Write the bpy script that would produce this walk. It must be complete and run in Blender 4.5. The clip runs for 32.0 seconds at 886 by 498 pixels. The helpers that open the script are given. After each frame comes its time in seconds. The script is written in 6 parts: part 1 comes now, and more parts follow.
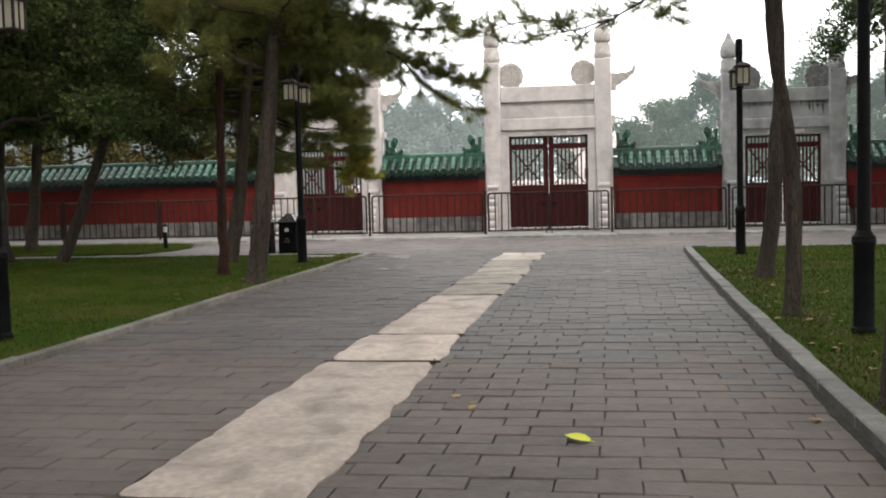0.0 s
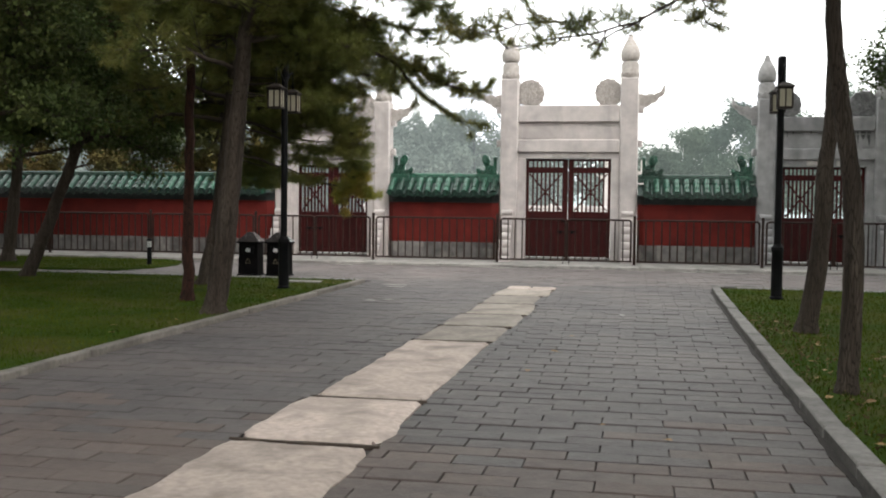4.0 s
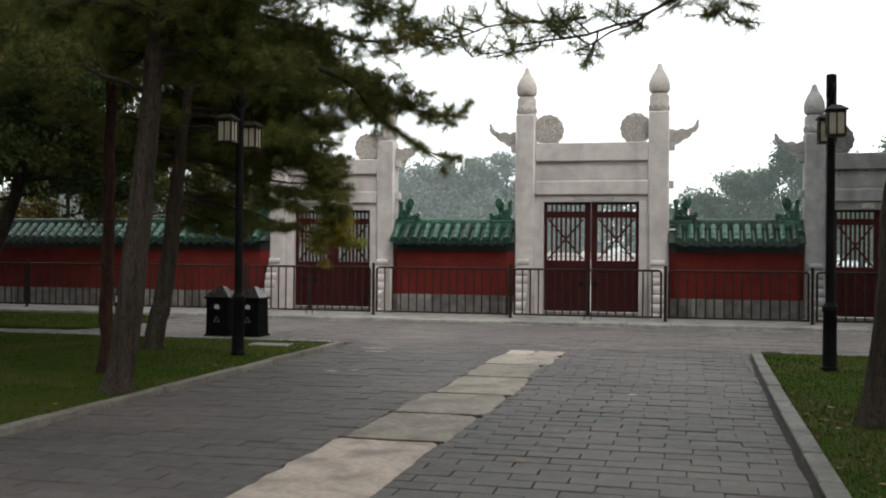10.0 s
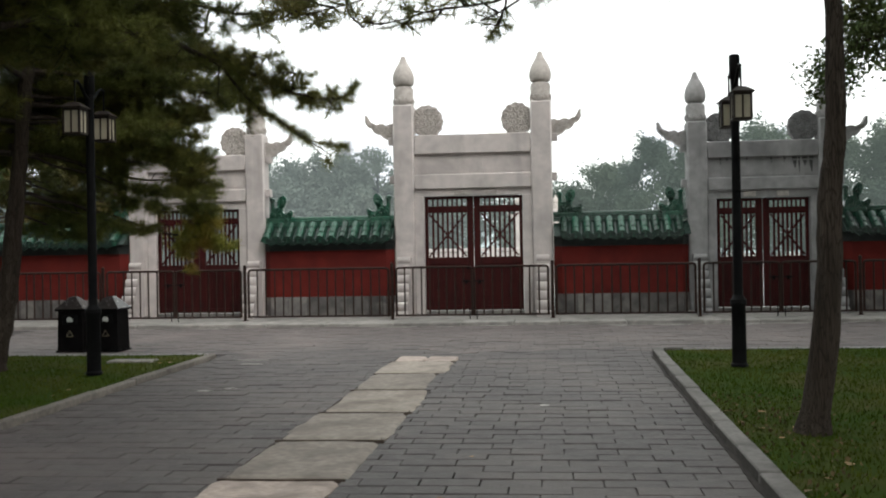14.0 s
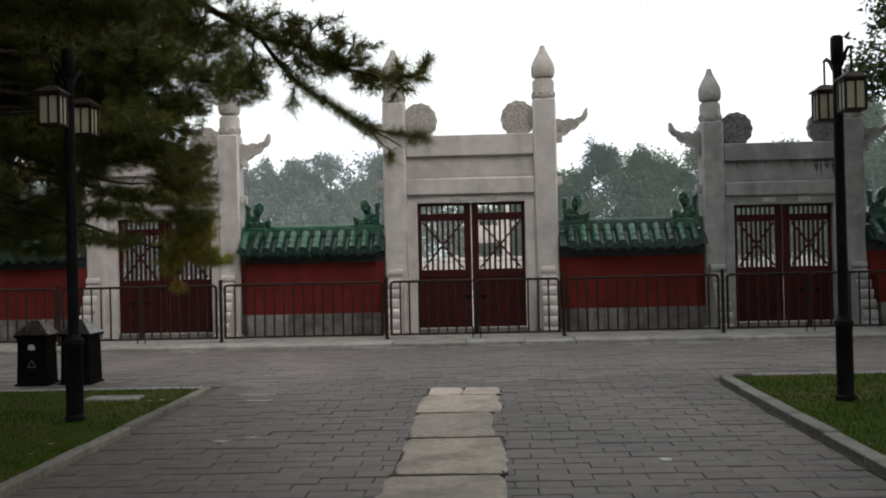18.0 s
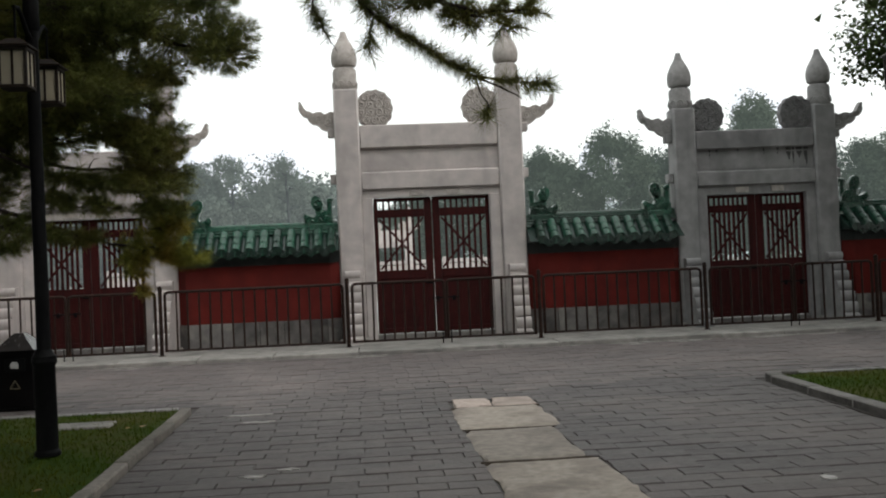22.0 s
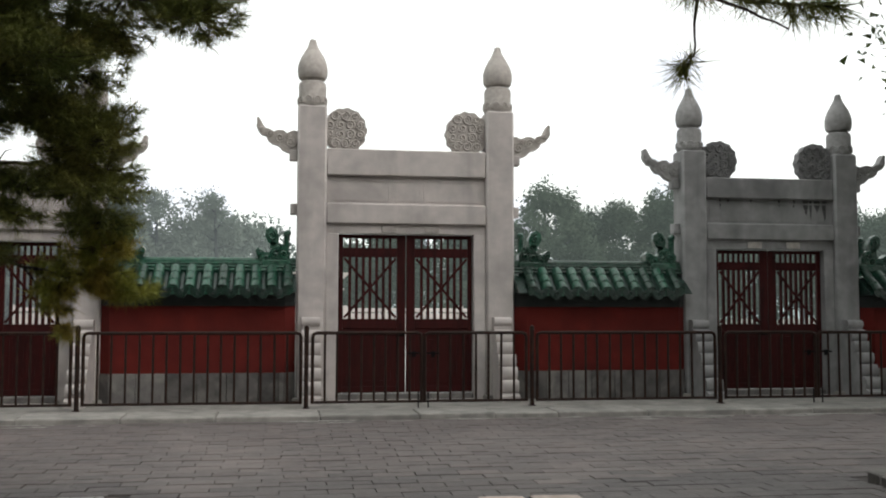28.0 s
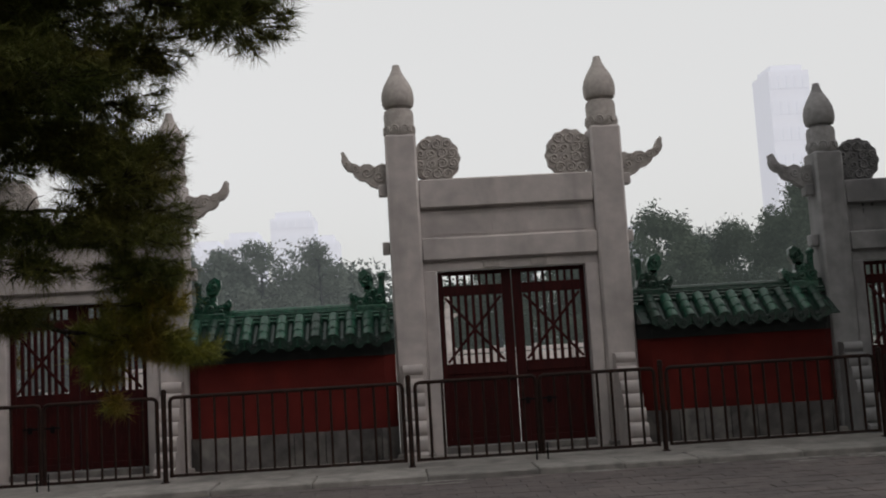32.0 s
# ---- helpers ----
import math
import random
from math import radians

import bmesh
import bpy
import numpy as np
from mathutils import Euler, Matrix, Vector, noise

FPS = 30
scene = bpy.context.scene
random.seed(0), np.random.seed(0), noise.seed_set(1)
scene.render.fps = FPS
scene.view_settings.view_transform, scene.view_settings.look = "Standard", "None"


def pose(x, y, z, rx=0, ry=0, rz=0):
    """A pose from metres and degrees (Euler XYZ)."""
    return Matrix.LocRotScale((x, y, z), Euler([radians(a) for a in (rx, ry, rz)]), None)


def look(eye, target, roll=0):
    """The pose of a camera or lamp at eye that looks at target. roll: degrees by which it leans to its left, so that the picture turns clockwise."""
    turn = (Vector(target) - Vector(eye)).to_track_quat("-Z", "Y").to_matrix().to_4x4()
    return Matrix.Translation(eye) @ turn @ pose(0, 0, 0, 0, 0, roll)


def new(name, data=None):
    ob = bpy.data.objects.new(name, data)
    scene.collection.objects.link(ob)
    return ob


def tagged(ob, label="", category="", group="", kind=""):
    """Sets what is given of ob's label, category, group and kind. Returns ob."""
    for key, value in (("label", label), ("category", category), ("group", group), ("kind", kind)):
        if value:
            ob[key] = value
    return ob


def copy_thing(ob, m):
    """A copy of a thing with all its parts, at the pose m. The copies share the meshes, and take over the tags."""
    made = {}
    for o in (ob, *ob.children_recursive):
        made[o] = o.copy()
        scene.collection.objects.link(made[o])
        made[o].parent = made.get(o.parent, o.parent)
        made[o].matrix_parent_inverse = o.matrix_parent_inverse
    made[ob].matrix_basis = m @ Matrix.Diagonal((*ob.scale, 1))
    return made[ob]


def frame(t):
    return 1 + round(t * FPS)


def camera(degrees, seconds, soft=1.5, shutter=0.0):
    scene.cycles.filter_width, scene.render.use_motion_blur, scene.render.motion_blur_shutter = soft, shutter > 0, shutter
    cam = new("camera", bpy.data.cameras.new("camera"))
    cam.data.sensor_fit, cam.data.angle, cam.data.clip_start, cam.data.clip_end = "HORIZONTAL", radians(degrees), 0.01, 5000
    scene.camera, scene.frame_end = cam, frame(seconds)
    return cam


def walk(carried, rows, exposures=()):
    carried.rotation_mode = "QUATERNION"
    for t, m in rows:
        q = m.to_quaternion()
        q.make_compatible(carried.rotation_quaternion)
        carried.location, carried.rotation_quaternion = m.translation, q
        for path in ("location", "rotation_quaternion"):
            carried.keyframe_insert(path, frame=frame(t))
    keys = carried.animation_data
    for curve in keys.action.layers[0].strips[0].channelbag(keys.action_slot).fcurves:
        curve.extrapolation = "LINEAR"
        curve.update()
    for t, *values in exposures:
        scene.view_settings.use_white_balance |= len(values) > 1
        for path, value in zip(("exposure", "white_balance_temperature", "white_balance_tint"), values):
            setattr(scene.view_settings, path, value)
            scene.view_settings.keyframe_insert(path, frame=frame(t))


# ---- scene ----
cam = camera(47.3, 32.0, soft=2.0)
PATH = [
    (0, (1.65, -28.839, 1.38), (1.327, -26.869, 1.258), -1.5),
    (0.5, (1.72, -28.576, 1.322), (1.491, -26.601, 1.109), 1.3),
    (1, (1.698, -28.291, 1.332), (1.469, -26.311, 1.174), 1.5),
    (1.5, (1.717, -28.07, 1.342), (1.477, -26.094, 1.146), -0.7),
    (2, (1.778, -27.807, 1.373), (1.45, -25.842, 1.195), -1.3),
    (2.5, (1.69, -27.539, 1.318), (1.472, -25.563, 1.1), 0.9),
    (3, (1.706, -27.309, 1.397), (1.357, -25.346, 1.239), -2.6),
    (3.5, (1.766, -27.046, 1.418), (1.381, -25.087, 1.305), -2.7),
    (4, (1.79, -26.78, 1.425), (1.416, -24.817, 1.344), 0.7),
    (4.5, (1.82, -26.494, 1.446), (1.424, -24.535, 1.38), 0.1),
    (6.5, (1.939, -25.536, 1.392), (1.662, -23.555, 1.4), 1.4),
    (7, (2.036, -25.354, 1.454), (1.753, -23.376, 1.387), -0.7),
    (7.5, (2.122, -25.172, 1.45), (1.767, -23.204, 1.43), 0.4),
    (8, (2.206, -24.973, 1.463), (1.793, -23.018, 1.379), 0.6),
    (8.5, (2.25, -24.652, 1.443), (1.91, -22.681, 1.456), 1.9),
    (9, (2.265, -24.432, 1.496), (1.898, -22.466, 1.502), -1.4),
    (9.5, (2.321, -24.191, 1.443), (1.826, -22.253, 1.456), -1.6),
    (10, (2.157, -23.964, 1.498), (1.693, -22.019, 1.508), 0.5),
    (10.5, (2.164, -23.876, 1.514), (1.651, -21.945, 1.591), 0.7),
    (11, (2.176, -23.893, 1.5), (1.68, -21.956, 1.558), 1.0),
    (11.5, (2.249, -23.834, 1.584), (1.761, -21.895, 1.608), -0.0),
    (12, (2.157, -23.809, 1.532), (1.684, -21.866, 1.483), -2.0),
    (12.5, (2.096, -23.65, 1.475), (1.698, -21.693, 1.362), 2.2),
    (13, (2.029, -23.375, 1.512), (1.671, -21.409, 1.438), 0.4),
    (13.5, (1.767, -23.145, 1.506), (1.447, -21.171, 1.478), 0.7),
    (14, (1.694, -22.814, 1.529), (1.486, -20.825, 1.532), -1.0),
    (14.5, (1.466, -22.528, 1.574), (1.246, -20.541, 1.612), -0.4),
    (16.5, (0.802, -21.581, 1.539), (0.696, -19.584, 1.582), -0.3),
    (17, (0.657, -21.353, 1.617), (0.571, -19.355, 1.653), -0.7),
    (17.5, (0.395, -21.201, 1.52), (0.322, -19.203, 1.576), -1.3),
    (18, (0.225, -20.914, 1.624), (0.147, -18.916, 1.641), -1.3),
    (18.5, (-0.065, -20.705, 1.549), (-0.114, -18.706, 1.579), 0.1),
    (19, (-0.279, -20.523, 1.565), (-0.297, -18.524, 1.625), -2.0),
    (19.5, (-0.389, -20.306, 1.585), (-0.46, -18.308, 1.64), -0.7),
    (20, (-0.623, -20.091, 1.511), (-0.674, -18.093, 1.573), -1.2),
    (20.5, (-0.719, -19.893, 1.588), (-0.746, -17.893, 1.614), -1.5),
    (21, (-0.977, -19.707, 1.523), (-0.93, -17.708, 1.565), -2.6),
    (21.5, (-1.029, -19.492, 1.562), (-0.957, -17.496, 1.654), -4.1),
    (22, (-1.307, -19.271, 1.509), (-1.154, -17.277, 1.533), -2.5),
    (22.5, (-1.438, -19.086, 1.533), (-1.197, -17.101, 1.579), -3.3),
    (23, (-1.583, -18.904, 1.514), (-1.349, -16.918, 1.507), -3.5),
    (23.5, (-1.681, -18.673, 1.505), (-1.489, -16.683, 1.534), -3.9),
    (24, (-1.792, -18.425, 1.537), (-1.557, -16.44, 1.465), -2.4),
    (24.5, (-1.9, -18.192, 1.487), (-1.67, -16.206, 1.43), -2.8),
    (25, (-1.992, -17.914, 1.526), (-1.793, -15.926, 1.6), 0.4),
    (25.5, (-2.018, -17.689, 1.525), (-1.824, -15.7, 1.602), 0.2),
    (27.5, (-2.018, -16.724, 1.477), (-1.729, -14.747, 1.571), 0.1),
    (28, (-2.016, -16.487, 1.506), (-1.704, -14.515, 1.628), 0.1),
    (28.5, (-2.003, -16.293, 1.51), (-1.724, -14.317, 1.639), -1.1),
    (29, (-1.966, -16.078, 1.515), (-1.677, -14.108, 1.704), -1.5),
    (29.5, (-1.926, -15.896, 1.517), (-1.692, -13.916, 1.67), -1.7),
    (30, (-1.887, -15.726, 1.52), (-1.661, -13.746, 1.695), -1.0),
    (30.5, (-1.839, -15.571, 1.524), (-1.604, -13.596, 1.731), -2.7),
    (31, (-1.808, -15.411, 1.531), (-1.588, -13.431, 1.715), -1.9),
    (31.5, (-1.792, -15.229, 1.543), (-1.632, -13.244, 1.727), -2.6),
    (32, (-1.793, -15.021, 1.558), (-1.69, -13.034, 1.761), -3.4),
]
EXPOSURES = [(0, 1.72, 6550, 14), (2, 1.70, 6550, 14), (4, 1.56, 6520, 13), (7, 0.98, 6480, 12), (8, 0.94, 6480, 12), (9, 1.04, 6450, 11), (13, 1.04, 6450, 11), (17, 0.94, 6450, 12), (18, 0.64, 6450, 12), (20, 0.70, 6450, 12), (22, 0.60, 6450, 12), (24, 0.58, 6460, 12), (25, 0.74, 6480, 12), (28, 0.72, 6500, 12), (29, 0.14, 6550, 13), (30, -0.14, 6650, 14), (31, -0.25, 6600, 16), (32, -0.28, 6550, 18)]
walk(cam, [(t, look(eye, target, roll)) for t, eye, target, roll in PATH], EXPOSURES)

# ---- sky and sun: a bright hazy overcast, brighter from the right behind the walker ----
SUN_TURN, SUN_HEIGHT = 40.0, 42.0
world = bpy.data.worlds.new("hazy_sky")
scene.world = world
world.use_nodes = True
wn, wl = world.node_tree.nodes, world.node_tree.links
wn.clear()
sky = wn.new("ShaderNodeTexSky")
sky.sky_type, sky.sun_disc = "NISHITA", False
sky.sun_elevation, sky.sun_rotation = radians(SUN_HEIGHT), radians(180 - SUN_TURN)
sky.air_density, sky.dust_density, sky.ozone_density = 1.0, 6.0, 1.0
cloud = wn.new("ShaderNodeHueSaturation")
cloud.inputs["Saturation"].default_value = 0.25
bg = wn.new("ShaderNodeBackground")
bg.inputs["Strength"].default_value = 0.05
veil = wn.new("ShaderNodeBackground")  # the even white cloud veil under the sky
veil.inputs["Color"].default_value, veil.inputs["Strength"].default_value = (0.94, 1.0, 0.945, 1), 0.77
both = wn.new("ShaderNodeAddShader")
wout = wn.new("ShaderNodeOutputWorld")
wl.new(sky.outputs[0], cloud.inputs["Color"])
wl.new(cloud.outputs[0], bg.inputs["Color"])
wl.new(bg.outputs[0], both.inputs[0])
wl.new(veil.outputs[0], both.inputs[1])
wl.new(both.outputs[0], wout.inputs["Surface"])
sun = new("sun", bpy.data.lights.new("sun", "SUN"))
sun.data.energy, sun.data.angle, sun.data.color = 0.22, radians(20), (1.0, 0.95, 0.88)
a, h = radians(SUN_TURN), radians(SUN_HEIGHT)
sun.matrix_world = look((0, 0, 0), (-math.sin(a) * math.cos(h), math.cos(a) * math.cos(h), -math.sin(h)))


# ---- materials ----
def surface(name, c1, c2, scale=8.0, rough=0.7, metal=0.0, stain=None, stain_scale=0.8, stain_amount=0.5, bump=0.2, bump_scale=60.0,
            vary=0.0, island=0.0, stretch=(1, 1, 1), coat=0.0, streak=None, spec=0.5, glow=None, crack=None, hue=0.0):
    """A weathered surface: grain between two colours, large stains, fine relief, and a shift from piece to piece."""
    m = bpy.data.materials.new(name)
    m.use_nodes = True
    n, l = m.node_tree.nodes, m.node_tree.links
    n.clear()
    out = n.new("ShaderNodeOutputMaterial")
    b = n.new("ShaderNodeBsdfPrincipled")
    l.new(b.outputs[0], out.inputs["Surface"])
    geo = n.new("ShaderNodeNewGeometry")
    mp = n.new("ShaderNodeMapping")
    mp.inputs["Scale"].default_value = stretch
    l.new(geo.outputs["Position"], mp.inputs["Vector"])

    def noise_at(sc, detail=5.0, warp=0.0):
        t = n.new("ShaderNodeTexNoise")
        t.inputs["Scale"].default_value, t.inputs["Detail"].default_value = sc, detail
        t.inputs["Distortion"].default_value = warp
        l.new(mp.outputs[0], t.inputs["Vector"])
        return t.outputs["Fac"]

    def ramp(fac, lo, hi):
        r = n.new("ShaderNodeMapRange")
        r.inputs["From Min"].default_value, r.inputs["From Max"].default_value = lo, hi
        l.new(fac, r.inputs["Value"])
        return r.outputs["Result"]

    def mix(fac, one, two):
        x = n.new("ShaderNodeMix")
        x.data_type = "RGBA"
        for key, v in (("Factor", fac), ("A", one), ("B", two)):
            sock = [k for k in x.inputs if k.name == key and k.type == ("VALUE" if key == "Factor" else "RGBA")][0]
            if isinstance(v, (float, int)):
                sock.default_value = v
            elif isinstance(v, tuple):
                sock.default_value = (*v, 1)
            else:
                l.new(v, sock)
        return [o for o in x.outputs if o.type == "RGBA"][0]

    col = mix(ramp(noise_at(scale, 8.0), 0.3, 0.7), c1, c2)
    if stain:
        f = n.new("ShaderNodeMath")
        f.operation = "MULTIPLY"
        l.new(ramp(noise_at(stain_scale, 6.0, 0.6), 0.45, 0.72), f.inputs[0])
        f.inputs[1].default_value = stain_amount
        col = mix(f.outputs[0], col, stain)
    if streak:
        mp2 = n.new("ShaderNodeMapping")
        mp2.inputs["Scale"].default_value = (3.2, 3.2, 0.45)
        l.new(geo.outputs["Position"], mp2.inputs["Vector"])
        t2 = n.new("ShaderNodeTexNoise")
        t2.inputs["Scale"].default_value, t2.inputs["Detail"].default_value = 1.0, 6.0
        l.new(mp2.outputs[0], t2.inputs["Vector"])
        f2 = n.new("ShaderNodeMath")
        f2.operation = "MULTIPLY"
        l.new(ramp(t2.outputs["Fac"], 0.5, 0.78), f2.inputs[0])
        f2.inputs[1].default_value = 0.38
        col = mix(f2.outputs[0], col, streak)
    furrow = None
    if crack:
        warp = n.new("ShaderNodeVectorMath")
        warp.operation = "MULTIPLY_ADD"
        tw = n.new("ShaderNodeTexNoise")
        tw.inputs["Scale"].default_value, tw.inputs["Detail"].default_value = crack[0] * 2.0, 5.0
        l.new(mp.outputs[0], tw.inputs["Vector"])
        l.new(tw.outputs["Color"], warp.inputs[0])
        warp.inputs[1].default_value = (0.25 / crack[0],) * 3
        l.new(mp.outputs[0], warp.inputs[2])
        vo = n.new("ShaderNodeTexVoronoi")
        vo.feature = "DISTANCE_TO_EDGE"
        vo.inputs["Scale"].default_value = crack[0]
        l.new(warp.outputs[0], vo.inputs["Vector"])
        furrow = ramp(vo.outputs["Distance"], 0.0, crack[1])
        col = mix(furrow, crack[2], col)
    shift = None
    if vary:
        info = n.new("ShaderNodeObjectInfo")
        shift = (info.outputs["Random"], vary)
    if island:
        shift = (geo.outputs["Random Per Island"], island)
    if shift:
        hs = n.new("ShaderNodeHueSaturation")
        r = n.new("ShaderNodeMapRange")
        r.inputs["To Min"].default_value, r.inputs["To Max"].default_value = 1 - shift[1], 1 + shift[1]
        l.new(shift[0], r.inputs["Value"])
        l.new(r.outputs["Result"], hs.inputs["Value"])
        if hue:
            r2 = n.new("ShaderNodeMapRange")
            r2.inputs["To Min"].default_value, r2.inputs["To Max"].default_value = 1 - hue, 1 + hue
            tri = n.new("ShaderNodeMath")
            tri.operation = "PINGPONG"
            tri.inputs[1].default_value = 0.137
            l.new(shift[0], tri.inputs[0])
            r2.inputs["From Max"].default_value = 0.137
            l.new(tri.outputs[0], r2.inputs["Value"])
            l.new(r2.outputs["Result"], hs.inputs["Saturation"])
        l.new(col, hs.inputs["Color"])
        col = hs.outputs[0]
    l.new(col, b.inputs["Base Color"])
    b.inputs["Metallic"].default_value = metal
    rr = n.new("ShaderNodeMapRange")
    rr.inputs["To Min"].default_value, rr.inputs["To Max"].default_value = max(rough - 0.12, 0.03), min(rough + 0.12, 1)
    l.new(noise_at(scale * 2.3, 4.0), rr.inputs["Value"])
    l.new(rr.outputs["Result"], b.inputs["Roughness"])
    b.inputs["Coat Weight"].default_value = coat
    b.inputs["Specular IOR Level"].default_value = spec
    if glow:
        b.inputs["Emission Color"].default_value, b.inputs["Emission Strength"].default_value = (*glow[:3], 1), glow[3]
    if bump:
        bp = n.new("ShaderNodeBump")
        bp.inputs["Strength"].default_value, bp.inputs["Distance"].default_value = bump, 0.01
        height = noise_at(bump_scale, 8.0)
        if furrow:
            join = n.new("ShaderNodeMath")
            join.operation = "MULTIPLY_ADD"
            l.new(furrow, join.inputs[0])
            join.inputs[1].default_value = 0.8
            l.new(height, join.inputs[2])
            height = join.outputs[0]
        l.new(height, bp.inputs["Height"])
        l.new(bp.outputs[0], b.inputs["Normal"])
    return m


STONE = surface("grey_white_marble", (0.515, 0.466, 0.445), (0.415, 0.378, 0.364), 5, 0.75, stain=(0.275, 0.252, 0.242), stain_scale=1.3, stain_amount=0.65, bump=0.3, bump_scale=45, streak=(0.20, 0.185, 0.178), spec=0.3)
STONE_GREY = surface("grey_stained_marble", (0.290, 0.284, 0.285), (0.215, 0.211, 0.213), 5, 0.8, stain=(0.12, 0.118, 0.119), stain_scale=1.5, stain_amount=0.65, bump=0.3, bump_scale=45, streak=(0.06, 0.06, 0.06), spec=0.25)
CARVED = surface("carved_weathered_marble", (0.47, 0.428, 0.396), (0.35, 0.322, 0.30), 14, 0.85, stain=(0.23, 0.212, 0.197), stain_scale=4, bump=0.5, bump_scale=50, spec=0.25)
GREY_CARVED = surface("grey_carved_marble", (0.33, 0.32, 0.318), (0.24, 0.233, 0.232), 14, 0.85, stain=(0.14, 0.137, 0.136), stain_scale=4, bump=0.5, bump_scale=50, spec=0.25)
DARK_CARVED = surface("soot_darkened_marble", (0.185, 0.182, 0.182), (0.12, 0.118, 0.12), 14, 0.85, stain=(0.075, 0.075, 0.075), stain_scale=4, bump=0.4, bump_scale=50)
SOOT = surface("black_rain_stain", (0.075, 0.074, 0.074), (0.042, 0.041, 0.041), 22, 0.9, stain=(0.13, 0.128, 0.127), stain_scale=9, stain_amount=0.8, bump=0.3, spec=0.2)
LEDGE = surface("pale_ledge_stone", (0.29, 0.27, 0.25), (0.20, 0.19, 0.178), 6, 0.85, stain=(0.11, 0.105, 0.10), stain_scale=2.2, stain_amount=0.7, bump=0.35, vary=0.15, spec=0.3)
SLAB = surface("worn_pale_slab", (0.50, 0.405, 0.355), (0.355, 0.290, 0.256), 22, 0.88, stain=(0.205, 0.170, 0.150), stain_scale=2.6, stain_amount=0.85, bump=0.45, bump_scale=38, vary=0.13, spec=0.25)
KERB = surface("grey_granite_kerb", (0.225, 0.210, 0.198), (0.150, 0.140, 0.131), 18, 0.88, stain=(0.090, 0.083, 0.077), stain_scale=2.2, stain_amount=0.8, bump=0.6, bump_scale=55, vary=0.2, spec=0.25)
# Kerb side towards the path: shade put into the colour, along with damp dirt.
KERB_FACE = surface("shaded_damp_kerb_face", (0.066, 0.060, 0.055), (0.038, 0.034, 0.031), 18, 0.9, stain=(0.105, 0.096, 0.088), stain_scale=3.0, stain_amount=0.5, bump=0.6, bump_scale=55, spec=0.25)
KERB_PALE = surface("pale_concrete_kerb", (0.200, 0.178, 0.156), (0.128, 0.115, 0.102), 18, 0.88, stain=(0.090, 0.080, 0.070), stain_scale=2.2, stain_amount=0.75, bump=0.5, bump_scale=60, vary=0.18, spec=0.25)
SILT = surface("dark_damp_silt", (0.034, 0.028, 0.025), (0.020, 0.017, 0.015), 16, 0.9, stain=(0.060, 0.050, 0.043), stain_scale=5, stain_amount=0.6, bump=0.5, bump_scale=50, spec=0.2)
EARTH = surface("brown_joint_earth", (0.075, 0.056, 0.044), (0.045, 0.034, 0.027), 16, 0.95, stain=(0.12, 0.092, 0.072), stain_scale=5, stain_amount=0.7, bump=0.5, bump_scale=50, spec=0.2)
BRICK = surface("grey_paving_brick", (0.089, 0.076, 0.074), (0.054, 0.046, 0.045), 6, 0.70, stain=(0.117, 0.097, 0.090), stain_scale=0.45, stain_amount=0.75, bump=0.8, bump_scale=40, vary=0.14, spec=0.42, hue=0.12)
BRICKS = surface("grey_paving_bricks", (0.089, 0.076, 0.074), (0.054, 0.046, 0.045), 6, 0.70, stain=(0.117, 0.097, 0.090), stain_scale=0.45, stain_amount=0.75, bump=0.8, bump_scale=40, island=0.14, spec=0.42, hue=0.12)
BROWN_BRICK = surface("earth_dusted_paving_brick", (0.112, 0.087, 0.079), (0.076, 0.060, 0.055), 8, 0.74, stain=(0.160, 0.124, 0.108), stain_scale=0.5, stain_amount=0.65, bump=0.7, bump_scale=45, vary=0.11, spec=0.32, hue=0.10)
BROWN_BRICKS = surface("earth_dusted_paving_bricks", (0.112, 0.087, 0.079), (0.076, 0.060, 0.055), 8, 0.74, stain=(0.160, 0.124, 0.108), stain_scale=0.5, stain_amount=0.65, bump=0.7, bump_scale=45, island=0.11, spec=0.32, hue=0.10)
DUSTY_BRICKS = surface("dusty_paving_bricks", (0.126, 0.104, 0.099), (0.079, 0.066, 0.063), 6, 0.70, stain=(0.168, 0.140, 0.131), stain_scale=0.45, stain_amount=0.75, bump=0.8, bump_scale=40, island=0.14, spec=0.42, hue=0.12)
AUTUMN = surface("olive_brown_autumn_leaves", (0.075, 0.060, 0.020), (0.040, 0.045, 0.015), 0.8, 0.8, stain=(0.12, 0.08, 0.025), stain_scale=0.6, stain_amount=0.6, bump=0, island=0.3, spec=0.1)
LIME = surface("dried_lime", (0.42, 0.40, 0.375), (0.24, 0.226, 0.212), 14, 0.9, stain=(0.10, 0.095, 0.09), stain_scale=6, stain_amount=0.8, bump=0.3)
JOINT = surface("dark_sandy_joint", (0.050, 0.042, 0.038), (0.031, 0.026, 0.023), 30, 0.95, bump=0.4)
SOIL = surface("dusty_ground", (0.16, 0.15, 0.13), (0.11, 0.105, 0.09), 0.6, 0.95, stain=(0.2, 0.19, 0.17), stain_scale=0.05, bump=0.3, bump_scale=12)
COURT = surface("pale_courtyard_paving", (0.50, 0.49, 0.46), (0.40, 0.39, 0.37), 1.2, 0.85, stain=(0.32, 0.31, 0.3), stain_scale=0.2, bump=0.2)
PLASTER = surface("red_lime_plaster", (0.110, 0.0150, 0.0115), (0.083, 0.0122, 0.0098), 3, 0.9, stain=(0.054, 0.010, 0.009), stain_scale=1.1, stain_amount=0.65, bump=0.3, bump_scale=30, streak=(0.066, 0.012, 0.0105), spec=0.12)
